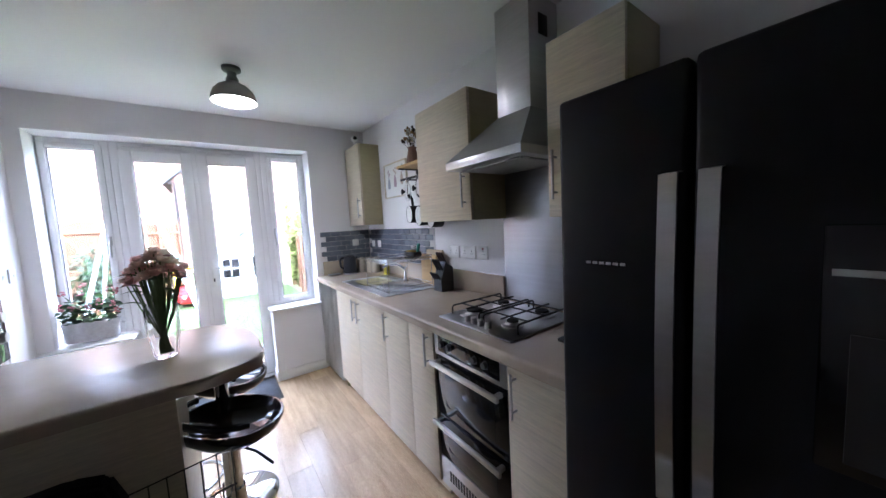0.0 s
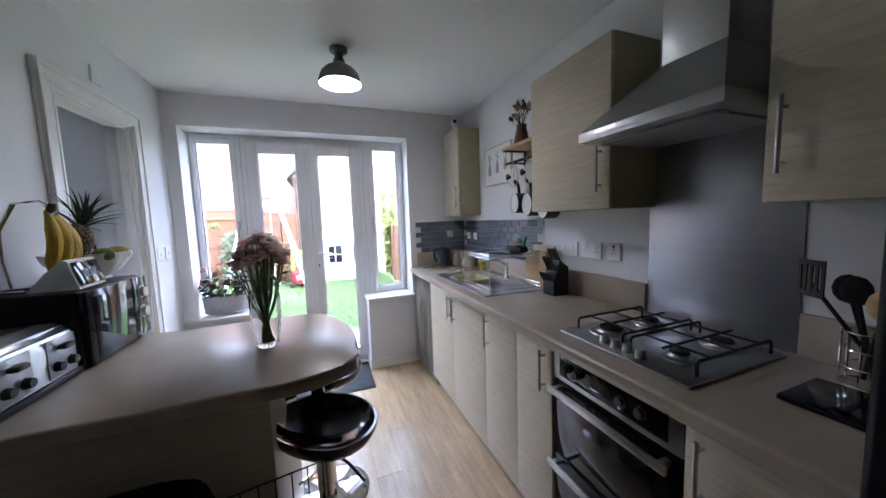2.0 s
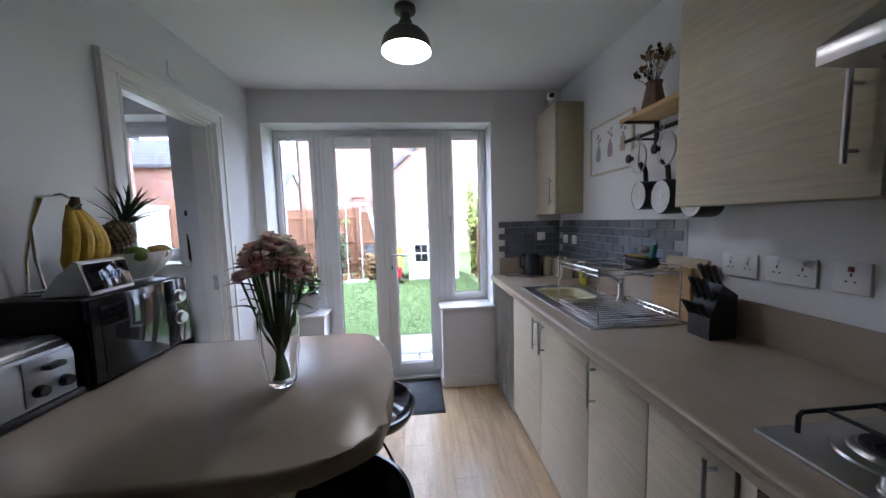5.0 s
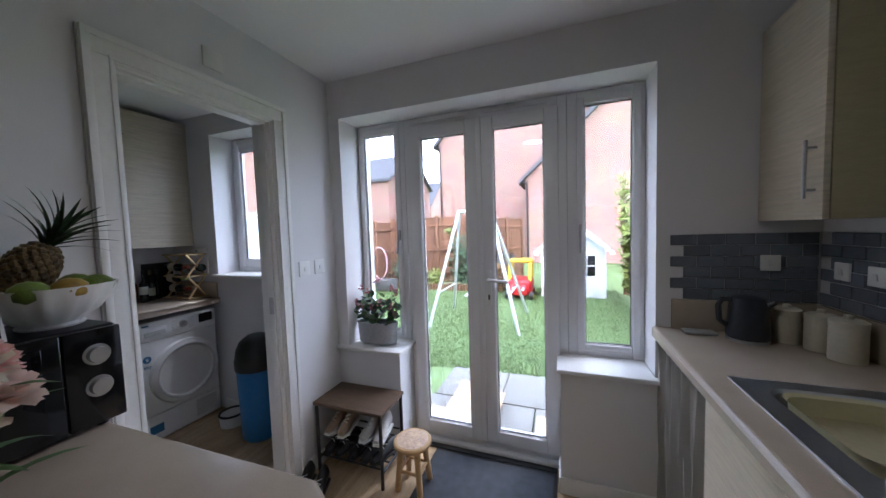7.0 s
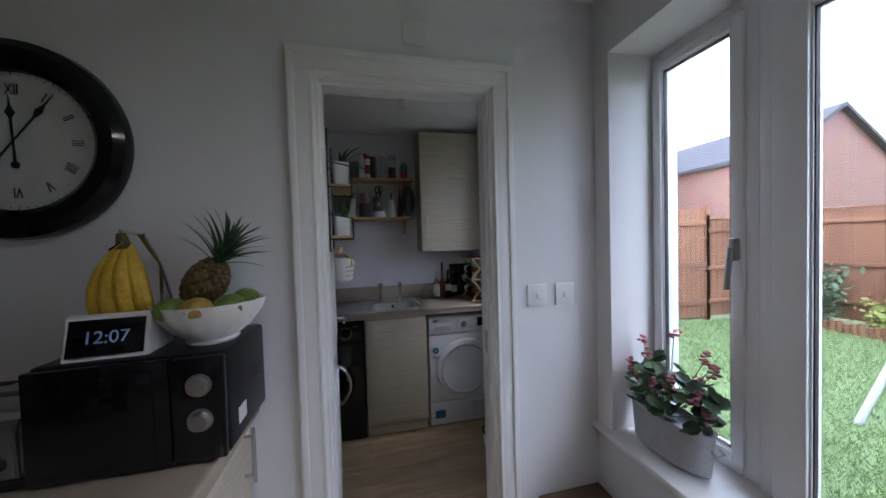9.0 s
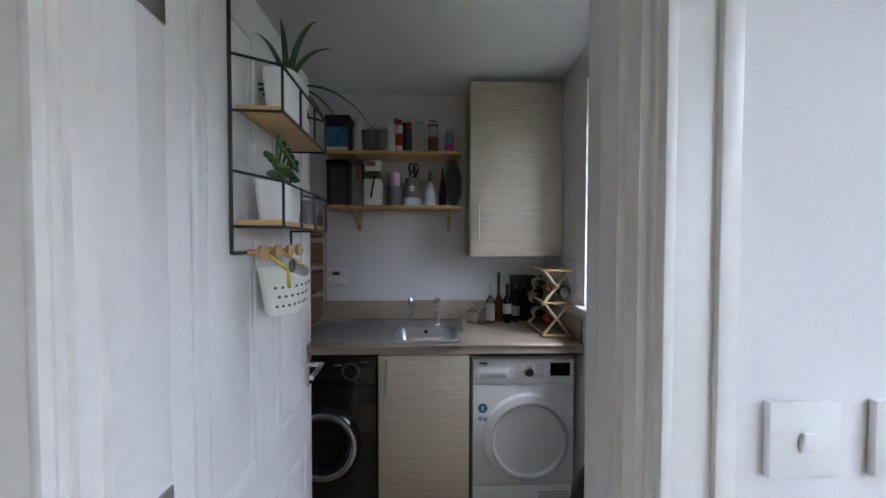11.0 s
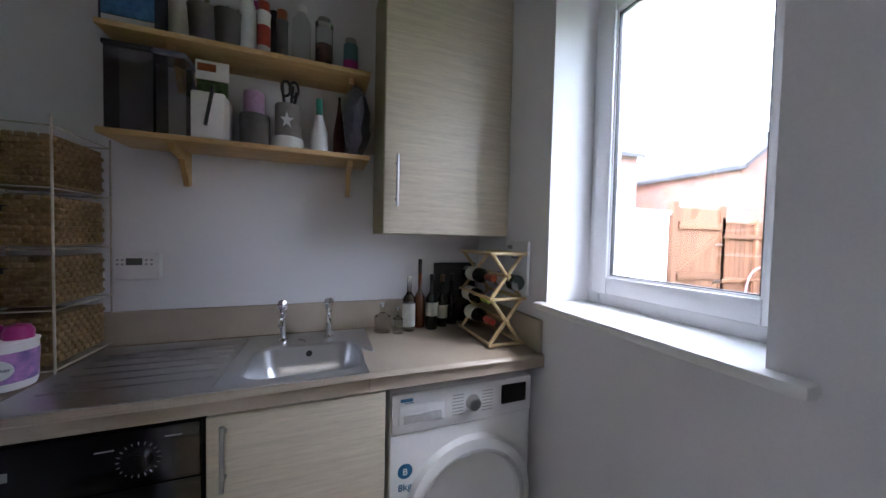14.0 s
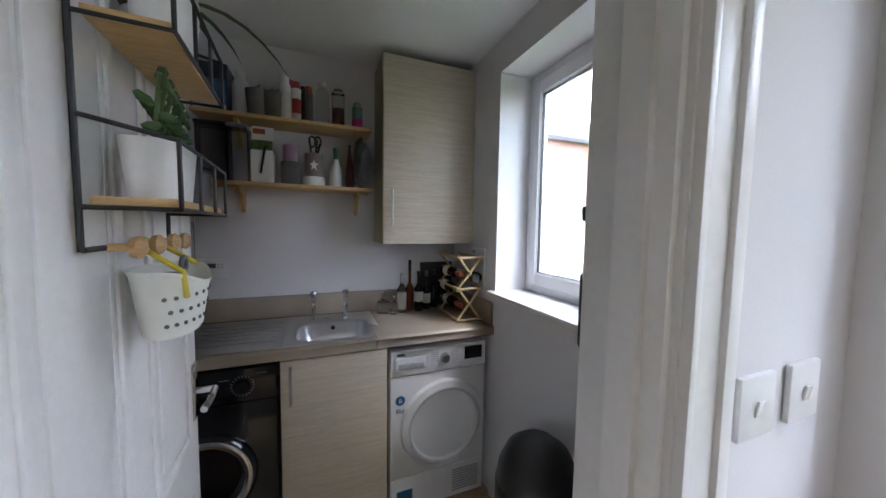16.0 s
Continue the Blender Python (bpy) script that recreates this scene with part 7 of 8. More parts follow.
for (y, z, capm, lab) in ((cy - 0.03, UT + 0.255, material("orange_foil", (0.5, 0.1, 0.03), 0.4), "wine bottle with an orange foil lying in the rack"),
                          (cy - 0.045, UT + 0.17, material("lime_foil", (0.33, 0.4, 0.05), 0.4), "wine bottle with a lime green foil lying in the rack"),
                          (cy + 0.035, UT + 0.245, M_PAPER, "wine bottle with a white label lying in the rack"), (cy - 0.03, UT + 0.085, M_RED, "wine bottle with a red foil lying in the rack")):
    g = thing("wine_bottle", (-1.45, y, z), lab, "bottle", "bottles in the wine rack")
    neck = capm is not M_PAPER
    m = Matrix.Translation((-1.60 if neck else -1.29, y, z)) @ Matrix.Rotation(radians(90 if neck else -90), 4, "Y")
    part("body", lathe(B(), shape(0.030, 0.235, 0.36, 0.62), (0, 0, 0), 24, m=m), M_WINE, g)
    part("foil", lathe(B(), [(0.012, 0.185), (0.0135, 0.185), (0.0135, 0.243), (0, 0.243)], (0, 0, 0), 18, m=m), capm, g)
    part("paper_label", lathe(B(), [(0.0302, 0.04), (0.0308, 0.04), (0.0308, 0.11), (0.0302, 0.11)], (0, 0, 0), 24, m=m), M_PAPER, g)
iv = thing("boiler_manual", (-1.4, 5.03, UT + 0.2), "white installation and servicing manual propped by the cupboard", "booklet")
part("cover", box(B(), -1.455, 5.034, 1.13, -1.30, 5.046, 1.335, 0.001, m=Matrix()), M_WHITE_PLASTIC, iv)
lettering("INSTALLATION AND\nSERVICING", 0.013, facing((-1.378, 5.0335, 1.28), "-y"), M_NAVY, iv)
part("brand_block", box(B(), -1.44, 5.033, 1.305, -1.405, 5.0345, 1.32), M_GREY_PLASTIC, iv)

# bin and pet bowl
bi = thing("swing_bin", (-0.62, 4.88, 0), "blue plastic kitchen bin with a black dome lid", "bin")
part("body", lathe(B(), [(0, 0), (0.105, 0), (0.12, 0.02), (0.135, 0.50), (0.13, 0.505), (0, 0.505)], (-0.62, 4.885, 0), 40), material("bright_blue_plastic", (0.03, 0.21, 0.5), 0.4, vary=0.05), bi)
part("lid_collar", lathe(B(), [(0.14, 0.50), (0.143, 0.505), (0.143, 0.57), (0.136, 0.58)], (-0.62, 4.885, 0), 40), M_BLACK, bi)
part("dome", lathe(B(), [(0.138, 0.575), (0.132, 0.63), (0.105, 0.69), (0.06, 0.725), (0, 0.735)], (-0.62, 4.885, 0), 40), M_BLACK, bi)
part("flap_seam", tube(B(), [(-0.62 + 0.125 * math.cos(radians(a)) , 4.865, 0.60 + 0.128 * math.sin(radians(a))) for a in range(10, 171, 10)], 0.003, 6), M_BLACK_GLOSS, bi)
pb = thing("pet_feeder", (-0.95, 4.9, 0), "white pet food tub with a dark rim", "pet bowl")
part("tub", lathe(B(), [(0, 0), (0.08, 0), (0.088, 0.08), (0.08, 0.085), (0.07, 0.03), (0, 0.03)], (-0.95, 4.91, 0), 32), M_WHITE_PLASTIC, pb)
part("rim", tube(B(), [(-0.95 + 0.085 * math.cos(radians(a)), 4.91 + 0.085 * math.sin(radians(a)), 0.088) for a in range(0, 360, 15)], 0.008, closed=True), M_BLACK, pb)

# spotlight on the utility ceiling
us = thing("ceiling_spotlight", (-0.75, 4.3, CE), "small white utility ceiling spotlight, off", "ceiling lamp")
part("rose", lathe(B(), [(0, 0), (0.045, 0), (0.045, -0.014), (0.03, -0.02), (0, -0.02)], (-0.75, 4.3, CE), 28), M_WHITE_PLASTIC, us)
part("arm", rod(B(), (-0.75, 4.3, CE - 0.02), (-0.75, 4.3, CE - 0.07), 0.006), M_STEEL, us)
part("head", rod(rod(B(), (-0.76, 4.31, CE - 0.06), (-0.74, 4.30, CE - 0.16), 0.022, 0.028, 20), (-0.762, 4.312, CE - 0.05), (-0.76, 4.31, CE - 0.06), 0.014, 0.022, 20), M_WHITE_PLASTIC, us)

# wire rack on the door
rk = thing("door_wire_rack", (-0.42, 3.95, 1.42), "black wire wall rack with two pine shelves hung on the door", "wall rack")
KX0, KX1, KY0, KY1 = -0.455, -0.17, 3.934, 4.03
for x in (KX0, KX1):
    part("back_upright", rod(B(), (x, KY0, 1.415), (x, KY0, 1.93), 0.0036, seg=8), M_BLACK, rk)
part("hook_rail", rod(B(), (KX0, KY0 + 0.002, 1.417), (KX1, KY0 + 0.002, 1.417), 0.0036, seg=8), M_BLACK, rk)
for z in (1.47, 1.69):
    b = part("shelf_board", box(B(), KX0 + 0.008, KY0 + 0.006, z, KX1 - 0.008, KY1 - 0.006, z + 0.012, 0.002), M_PINE, rk)
    for zz in (z - 0.002, z + 0.085):
        part("shelf_rail", tube(B(), [(KX0, KY0, zz + (0.02 if zz > z else 0)), (KX0, KY1, zz), (KX1, KY1, zz), (KX1, KY0, zz + (0.02 if zz > z else 0))], 0.0031, 6), M_BLACK, rk)
    for x in (KX0, KX0 + 0.095, KX1 - 0.095, KX1):
        part("shelf_upright", rod(B(), (x, KY1, z - 0.002), (x, KY1, z + 0.085), 0.0029, seg=6), M_BLACK, rk)
for x in (-0.42, -0.36, -0.29, -0.22):
    part("peg", lathe(B(), [(0, 0), (0.006, 0), (0.006, 0.02), (0.014, 0.024), (0.016, 0.032), (0.010, 0.038), (0, 0.04)], (x, KY0 + 0.004, 1.417), 14, m=Matrix.Rotation(radians(-90), 4, "X")), M_LIGHTWOOD, rk)


def tub_pot(name, p, w, d, h, mat_, label):
    g = thing(name, p, label, "plant pot")
    bm = B()
    rings = []
    for s_, zz in ((0.82, 0), (1.0, h), (0.94, h), (0.80, 0.02)):
        ring = []
        for q in range(32):
            a = q * 2 * math.pi / 32
            c_, s2_ = math.cos(a), math.sin(a)
            ring.append(bm.verts.new((p[0] + w * s_ * math.copysign(abs(c_) ** 0.55, c_), p[1] + d * s_ * math.copysign(abs(s2_) ** 0.55, s2_), p[2] + zz)))
        rings.append(ring)
    for a, b in zip(rings, rings[1:]):
        for q in range(32):
            bm.faces.new((a[q], a[(q + 1) % 32], b[(q + 1) % 32], b[q]))
    bm.faces.new(rings[0]), bm.faces.new(rings[-1])
    part("pot", bm, mat_, g)
    part("soil", box(B(), p[0] - w * 0.6, p[1] - d * 0.6, p[2] + h * 0.8, p[0] + w * 0.6, p[1] + d * 0.6, p[2] + h * 0.86, 0.003), M_DARKWOOD, g)
    return g


g1 = tub_pot("potted_plant", (-0.31, 3.984, 1.703), 0.062, 0.038, 0.11, M_WHITE_PLASTIC, "strappy green plant in a white pot on the wire rack")
rng = random.Random(8)
M_STRAP = material("strappy_leaf", (0.07, 0.11, 0.06), 0.45, vary=0.25, scale=20)
for i in range(11):
    bm = B()
    blade(bm, Matrix.Translation((-0.31, 3.984, 1.79)) @ Matrix.Rotation(i * 2.2, 4, "Z") @ Matrix.Rotation(radians(25 + 22 * (i % 3)), 4, "Y"), rng.uniform(0.14, 0.22), 0.009, 0.9, 7)
    part("leaf", bm, M_STRAP, g1)
g2 = tub_pot("potted_plant", (-0.265, 3.984, 1.483), 0.062, 0.036, 0.08, M_WHITE_PLASTIC, "trailing green plant in a white trough on the wire rack")
for i in range(5):
    x = -0.285 + 0.012 * i
    pts = [Vector((x, 3.984, 1.55)), Vector((x, 3.99, 1.585 + 0.008 * i)), Vector((x + 0.01 * (i - 2), 4.0, 1.62 + 0.008 * i))]
    part("stem", tube(B(), pts, 0.003, 6), M_STEM, g2)
    for q in range(5):
        bm = B()
        c0 = pts[0].lerp(pts[2], 0.3 + q * 0.18)
        ball(bm, c0 + Vector((0.014 * math.cos(q * 2.4), 0.014 * math.sin(q * 2.4), 0)), 0.012, 1.2, 1.0, 0.4, 1, Euler((0.4 * q, 0.6, q)).to_matrix().to_4x4())
        part("leaf", bm, M_GREEN, g2)
g3 = tub_pot("small_pot", (-0.395, 3.984, 1.483), 0.036, 0.034, 0.06, M_GREYF, "small grey pot with a pale wooden heart tag")
heart = [(0.016 * math.sin(t) ** 3, 0.0013 * 10 * math.cos(t) - 0.005 * math.cos(2 * t) - 0.002 * math.cos(3 * t)) for t in [q * math.pi / 12 for q in range(24)]]
part("heart_tag", prism(B(), heart, 0, 0.003, m=Matrix.Translation((-0.395, 4.021, 1.525)) @ pose(0, 0, 0, 90, 0, 180)), M_LIGHTWOOD, g3)
# hanging basket
hb = thing("hanging_basket", (-0.42, 4.02, 1.22), "white perforated plastic basket hanging by a yellow handle", "basket")
M_BASK = material("white_basket_plastic", (0.72, 0.73, 0.66), 0.45, vary=0.03)
bm = B()
rings = []
BXc, BYc, BZ0 = -0.40, 4.018, 1.235
for s_, zz in ((0.0, 0.0), (0.70, 0.0), (0.78, 0.01), (1.0, 0.15), (1.05, 0.158), (1.05, 0.165), (0.98, 0.16), (0.74, 0.016), (0.0, 0.012)):
    rings.append([bm.verts.new((BXc + 0.13 * s_ * math.cos(q * 2 * math.pi / 40), BYc + 0.075 * s_ * math.sin(q * 2 * math.pi / 40) * (1 if math.sin(q * 2 * math.pi / 40) > 0 else 0.95), BZ0 + zz - (0.035 * s_ * max(0, math.sin(q * 2 * math.pi / 40)) ** 3 if zz > 0.1 else 0))) for q in range(40)])
for a, b in zip(rings, rings[1:]):
    for q in range(40):
        bm.faces.new((a[q], a[(q + 1) % 40], b[(q + 1) % 40], b[q]))
bmesh.ops.remove_doubles(bm, verts=bm.verts[:], dist=0.0004)
bk_ = part("body", bm, M_BASK, hb)
for row in range(3):
    for q in range(11):
        a = radians(15 + q * 15 + (row % 2) * 7)
        s_ = 0.80 + 0.075 * row + 0.03
        c0 = Vector((BXc + 0.13 * s_ * math.cos(a), BYc + 0.075 * s_ * math.sin(a), BZ0 + 0.035 + 0.033 * row))
        nrm = Vector((math.cos(a) / 0.13, math.sin(a) / 0.075, 0)).normalized()
        part("perforation", lathe(B(), [(0, 0.0), (0.0048, 0.0), (0.0048, 0.002), (0, 0.002)], (0, 0, 0), 10, m=Matrix.Translation(c0 + nrm * 0.0005) @ nrm.to_track_quat("Z", "Y").to_matrix().to_4x4()), M_GREYF, bk_)
part("handle", tube(B(), [(BXc + 0.10, BYc + 0.055, BZ0 + 0.10), (BXc + 0.10, BYc + 0.05, BZ0 + 0.16), (BXc + 0.07, 3.985, BZ0 + 0.215), (BXc, 3.968, BZ0 + 0.232), (BXc - 0.07, 3.985, BZ0 + 0.21), (BXc - 0.10, BYc + 0.03, BZ0 + 0.16)], 0.0062, 8), material("yellow_handle", (0.6, 0.47, 0.04), 0.4), hb)
part("rolled_cloth", tube(ball(B(), (BXc, BYc - 0.01, BZ0 + 0.12), 0.05, 1.5, 0.8, 0.6), [(BXc - 0.02 + 0.02 * math.cos(radians(a)), BYc + 0.02, BZ0 + 0.165 + 0.02 * math.sin(radians(a))) for a in range(0, 360, 30)], 0.006, 8, closed=True), M_GREYF, hb)
# black hook on the utility side of the doorway
hk = thing("door_catch", (-0.34, 4.76, 1.48), "small black and steel catch on the corner of the boxing", "catch")
part("plate", box(B(), -0.347, 4.762, 1.47, -0.334, 4.778, 1.505, 0.002), M_BLACK, hk)
part("roller", rod(B(), (-0.350, 4.77, 1.50), (-0.350, 4.77, 1.482), 0.0045), M_STEEL, hk)

# the door stands about square to its wall, and all that hangs on it turns with it
DOOR_TURN = 3
turn = Matrix.Translation((-0.115, 3.925, 0)) @ Matrix.Rotation(radians(DOOR_TURN), 4, "Z") @ Matrix.Translation((0.115, -3.925, 0))
dr.matrix_basis = turn @ dr.matrix_basis
tw.scale = (1, 1, 1.09)
hb.scale = (0.62, 0.62, 0.62)
hb.location = (-0.30, 3.985, 1.272)
for ob in (rk, g1, g2, g3, hb):
    ob.matrix_basis = turn @ Matrix.Translation((-0.10, 0, 0)) @ ob.matrix_basis
sl = thing("hanging_strap", (-0.34, 4.765, 1.0), "thin black strap hanging at the boxing edge", "strap")
part("strap", prism(B(), [(0.012, 0), (0.022, 0.03), (0.014, 0.12), (0.004, 0.19), (0.0, 0.19), (0.0, 0.02)], 0, 0.006, m=Matrix.Translation((-0.352, 4.776, 1.155)) @ pose(0, 0, 0, 90, 0, 0)), M_BLACK, sl)

# ---- garden ----
GZ = -0.12
bm = B()
v = [bm.verts.new(p) for p in ((-600, OUT, GZ), (600, OUT, GZ), (600, 900, GZ), (-600, 900, GZ))]
bm.faces.new(v)
v = [bm.verts.new(p) for p in ((-600, -600, GZ), (600, -600, GZ), (600, OUT, GZ), (-600, OUT, GZ))]
bm.faces.new(v)
bmesh.ops.remove_doubles(bm, verts=bm.verts[:], dist=0.001)
solid("ground", bm, M_GRASS, "green lawn of the back garden", "lawn")
rs = np.random.RandomState(3)
n = 90000
px = rs.uniform(-3.25, 2.6, n)
py = 6.3 + (11.6 - 6.3) * rs.uniform(0, 1, n) ** 1.4
keep = (py > 6.48 + 0.07 * np.sin(px * 3.1) + 0.05 * np.sin(px * 9.0)) & (np.sin(px * 1.7 + 0.6) * np.sin(py * 1.9) + rs.uniform(-1, 1, n) > -1.1)
px, py = px[keep], py[keep]
n = len(px)
ang, hgt, lean = rs.uniform(0, 6.28, n), rs.uniform(0.02, 0.055, n), rs.uniform(-0.04, 0.04, (n, 2))
w = 0.004
verts = np.zeros((n, 3, 3))
verts[:, 0] = np.c_[px - w * np.cos(ang), py - w * np.sin(ang), np.full(n, GZ)]
verts[:, 1] = np.c_[px + w * np.cos(ang), py + w * np.sin(ang), np.full(n, GZ)]
verts[:, 2] = np.c_[px + lean[:, 0], py + lean[:, 1], GZ + hgt]
me = bpy.data.meshes.new("grass_blades")
me.from_pydata(verts.reshape(-1, 3).tolist(), [], np.arange(3 * n).reshape(-1, 3).tolist())
M_BLADE = material("grass_blade", (0.13, 0.18, 0.075), 0.6, vary=0.3, scale=1.5, fine=12, bump=0, tint=(0.11, 0.17, 0.04))
me.materials.append(M_BLADE)
tagged(new("grass_blades", me), "short tufted green grass blades on the lawn", "grass", kind="stuff")

# patio slabs
pav = thing("pavement", (0.5, 5.9, GZ), "pale stone patio slabs outside the doors", "paving", kind="structure")
slab_me = finish(box(B(), -0.295, -0.295, 0, 0.295, 0.295, 0.035, 0.008), "slab", M_SLAB)
for i in range(-6, 7):
    for j in range(2):
        if j == 1 and i in (-1,):
            continue
        s = new("slab", slab_me)
        s.parent = pav
        s.location = (i * 0.60 + (0.1 if j else -0.2), -0.27 + j * 0.60, 0.002 * ((i * 7 + j) % 3))

# fences
def fence(name, p0, p1, h, label, board=0.125, rails=True):
    p0, p1 = Vector((*p0, GZ)), Vector((*p1, GZ))
    d = p1 - p0
    n = max(1, round(d.length / board))
    turn = math.atan2(d.y, d.x)
    f = thing(name, p0, label, "fence")
    me = finish(prism(B(), [(0, -0.011), (board * 1.04, -0.005), (board * 1.04, 0.002), (0, 0.002)], 0.05, h), "board", M_FENCE)
    for i in range(n):
        o = new("board", me)
        o.parent = f
        o.matrix_local = Matrix.Rotation(turn, 4, "Z") @ Matrix.Translation((i * d.length / n, 0, 0.006 * ((i * 5) % 3)))
    if rails:
        for z in (0.30, h * 0.5, h - 0.22):
            o = new("rail", finish(box(B(), 0, -0.055, z, d.length, -0.011, z + 0.065, 0.004), "rail", M_FENCE))
            o.parent = f
            o.matrix_local = Matrix.Rotation(turn, 4, "Z")
    o = new("cap_rail", finish(box(B(), 0, -0.03, h + 0.012, d.length, 0.02, h + 0.04, 0.004), "cap_rail", M_FENCE))
    o.parent = f
    o.matrix_local = Matrix.Rotation(turn, 4, "Z")
    k = int(d.length // 1.7) + 1
    for i in range(k + 1):
        o = new("post", finish(box(B(), -0.045, -0.05, 0, 0.045, 0.04, h + 0.09, 0.006), "post", M_FENCE))
        o.parent = f
        o.matrix_local = Matrix.Rotation(turn, 4, "Z") @ Matrix.Translation((i * d.length / k, 0, 0))
    return f


fence("garden_fence", (-3.35, 11.7), (-0.45, 11.9), 1.88, "brown close-boarded timber garden fence at the back")
fence("garden_fence", (-0.45, 11.9), (0.25, 13.6), 1.80, "brown timber fence running away behind the swing")
fence("garden_fence", (-3.35, 9.95), (-3.35, 11.7), 1.78, "brown close-boarded timber side fence")
fence("garden_fence", (2.62, 7.4), (2.75, 11.2), 1.35, "low brown timber fence beside the playhouse")
fence("garden_fence", (-9.5, 10.2), (-3.5, 9.95), 1.75, "brown timber fence beyond the gate")
g = thing("garden_gate", (-3.35, 9.45, GZ), "brown timber garden gate with diagonal bracing", "gate")
for i in range(9):
    part("board", box(B(), -3.35, 8.95 + i * 0.108, GZ + 0.06, -3.33, 9.052 + i * 0.108, GZ + 1.98, 0.003), M_FENCE, g)
for z in (0.28, 0.95, 1.68):
    part("ledge", box(B(), -3.33, 8.97, GZ + z, -3.30, 9.90, GZ + z + 0.1, 0.003), M_FENCE, g)
for z in (0.38, 1.08):
    part("brace", prism(B(), [(8.97, z), (9.09, z), (9.90, z + 0.52), (9.78, z + 0.52)], 0, 0.028, m=Matrix.Translation((-3.33, 0, GZ)) @ pose(0, 0, 0, 90, 0, 90)), M_FENCE, g)
for z in (0.9, 1.45):
    part("latch", box(B(), -3.30, 9.75, GZ + z, -3.29, 9.93, GZ + z + 0.03, 0.003), M_STEEL, g)
for y in (8.88, 9.95):
    part("post", box(B(), -3.40, y - 0.05, GZ, -3.30, y + 0.05, GZ + 2.05, 0.006), M_FENCE, g)
wsh = thing("white_shed_wall", (-3.35, 7.0, GZ), "white ribbed metal shed side beside the gate", "shed")
for i in range(26):
    y = 5.9 + i * 0.113
    part("rib", prism(B(), [(0, y), (0.0, y + 0.113), (0.008, y + 0.10), (0.03, y + 0.085), (0.03, y + 0.028), (0.008, y + 0.013)], GZ, GZ + 1.86, m=Matrix.Translation((-3.38, 0, 0))), M_WHITE_BOARD, wsh)
part("top_trim", box(B(), -3.42, 5.9, GZ + 1.86, -3.33, 8.84, GZ + 1.92, 0.005), M_WHITE_BOARD, wsh)
part("shed_body", box(B(), -4.9, 5.92, GZ, -3.39, 8.82, GZ + 1.85), M_WHITE_BOARD, wsh)


# neighbouring houses
def house(name, x0, x1, y0, y1, eave, peak, label, windows=(), ridge_x=True, ov=0.25):
    """A brick house; ridge_x False turns its gable towards -y."""
    hme = thing(name, ((x0 + x1) / 2, (y0 + y1) / 2, GZ), label, "house")
    bm = B()
    if ridge_x:
        prism(bm, [(y0, GZ), (y1, GZ), (y1, eave), ((y0 + y1) / 2, peak), (y0, eave)], x0, x1, m=pose(0, 0, 0, 90, 0, 90))
    else:
        prism(bm, [(x0, GZ), (x1, GZ), (x1, eave), ((x0 + x1) / 2, peak), (x0, eave)], -y1, -y0, m=pose(0, 0, 0, 90, 0, 0))
    part("brick_wall", bm, M_BRICK, hme)
    a0, a1 = (y0, y1) if ridge_x else (x0, x1)
    mid = (a0 + a1) / 2
    sl = (peak - eave) / (mid - a0)
    for s in (-1, 1):
        e = a0 - ov if s < 0 else a1 + ov
        pts = [(e, eave - ov * sl + 0.02), (mid, peak + 0.02), (mid, peak + 0.2), (e, eave - ov * sl + 0.2)]
        bm = B()
        if ridge_x:
            prism(bm, pts, x0 - ov, x1 + ov, m=pose(0, 0, 0, 90, 0, 90))
        else:
            prism(bm, pts, -y1 - ov, -y0 + ov, m=pose(0, 0, 0, 90, 0, 0))
        part("roof", bm, M_ROOF, hme)
        n = 16 if ridge_x else 0
        for i in range(n):
            t = (i + 0.5) / n
            ya, za = e + (mid - e) * t, eave - ov * sl + 0.2 + (peak - eave + ov * sl) * t
            part("tile_course", rod(B(), (x0 - ov, ya, za), (x1 + ov, ya, za), 0.03, seg=6), M_ROOF, hme)
    part("gutter", rod(B(), (x0 - ov, y0 - 0.06, eave - 0.05), (x1 + ov, y0 - 0.06, eave - 0.05), 0.06) if ridge_x else rod(B(), (x0 - 0.06, y0, eave - 0.1), (x0 - 0.06, y1, eave - 0.1), 0.06), M_BLACK, hme)
    if not ridge_x:
        part("downpipe", rod(B(), (x0 + 0.08, y0 - 0.05, GZ), (x0 + 0.08, y0 - 0.05, eave - 0.1), 0.04), M_BLACK, hme)
    for x, z, w_, h_ in windows:
        wi = part("window", box(B(), x - w_ / 2, y0 - 0.03, z, x + w_ / 2, y0 + 0.03, z + h_, 0.01), M_UPVC, hme)
        part("pane", box(B(), x - w_ / 2 + 0.07, y0 - 0.04, z + 0.07, x + w_ / 2 - 0.07, y0 - 0.029, z + h_ - 0.07), M_OVEN_GLASS, wi)
        part("sill", box(B(), x - w_ / 2 - 0.05, y0 - 0.08, z - 0.06, x + w_ / 2 + 0.05, y0, z), M_UPVC, wi)
    return hme


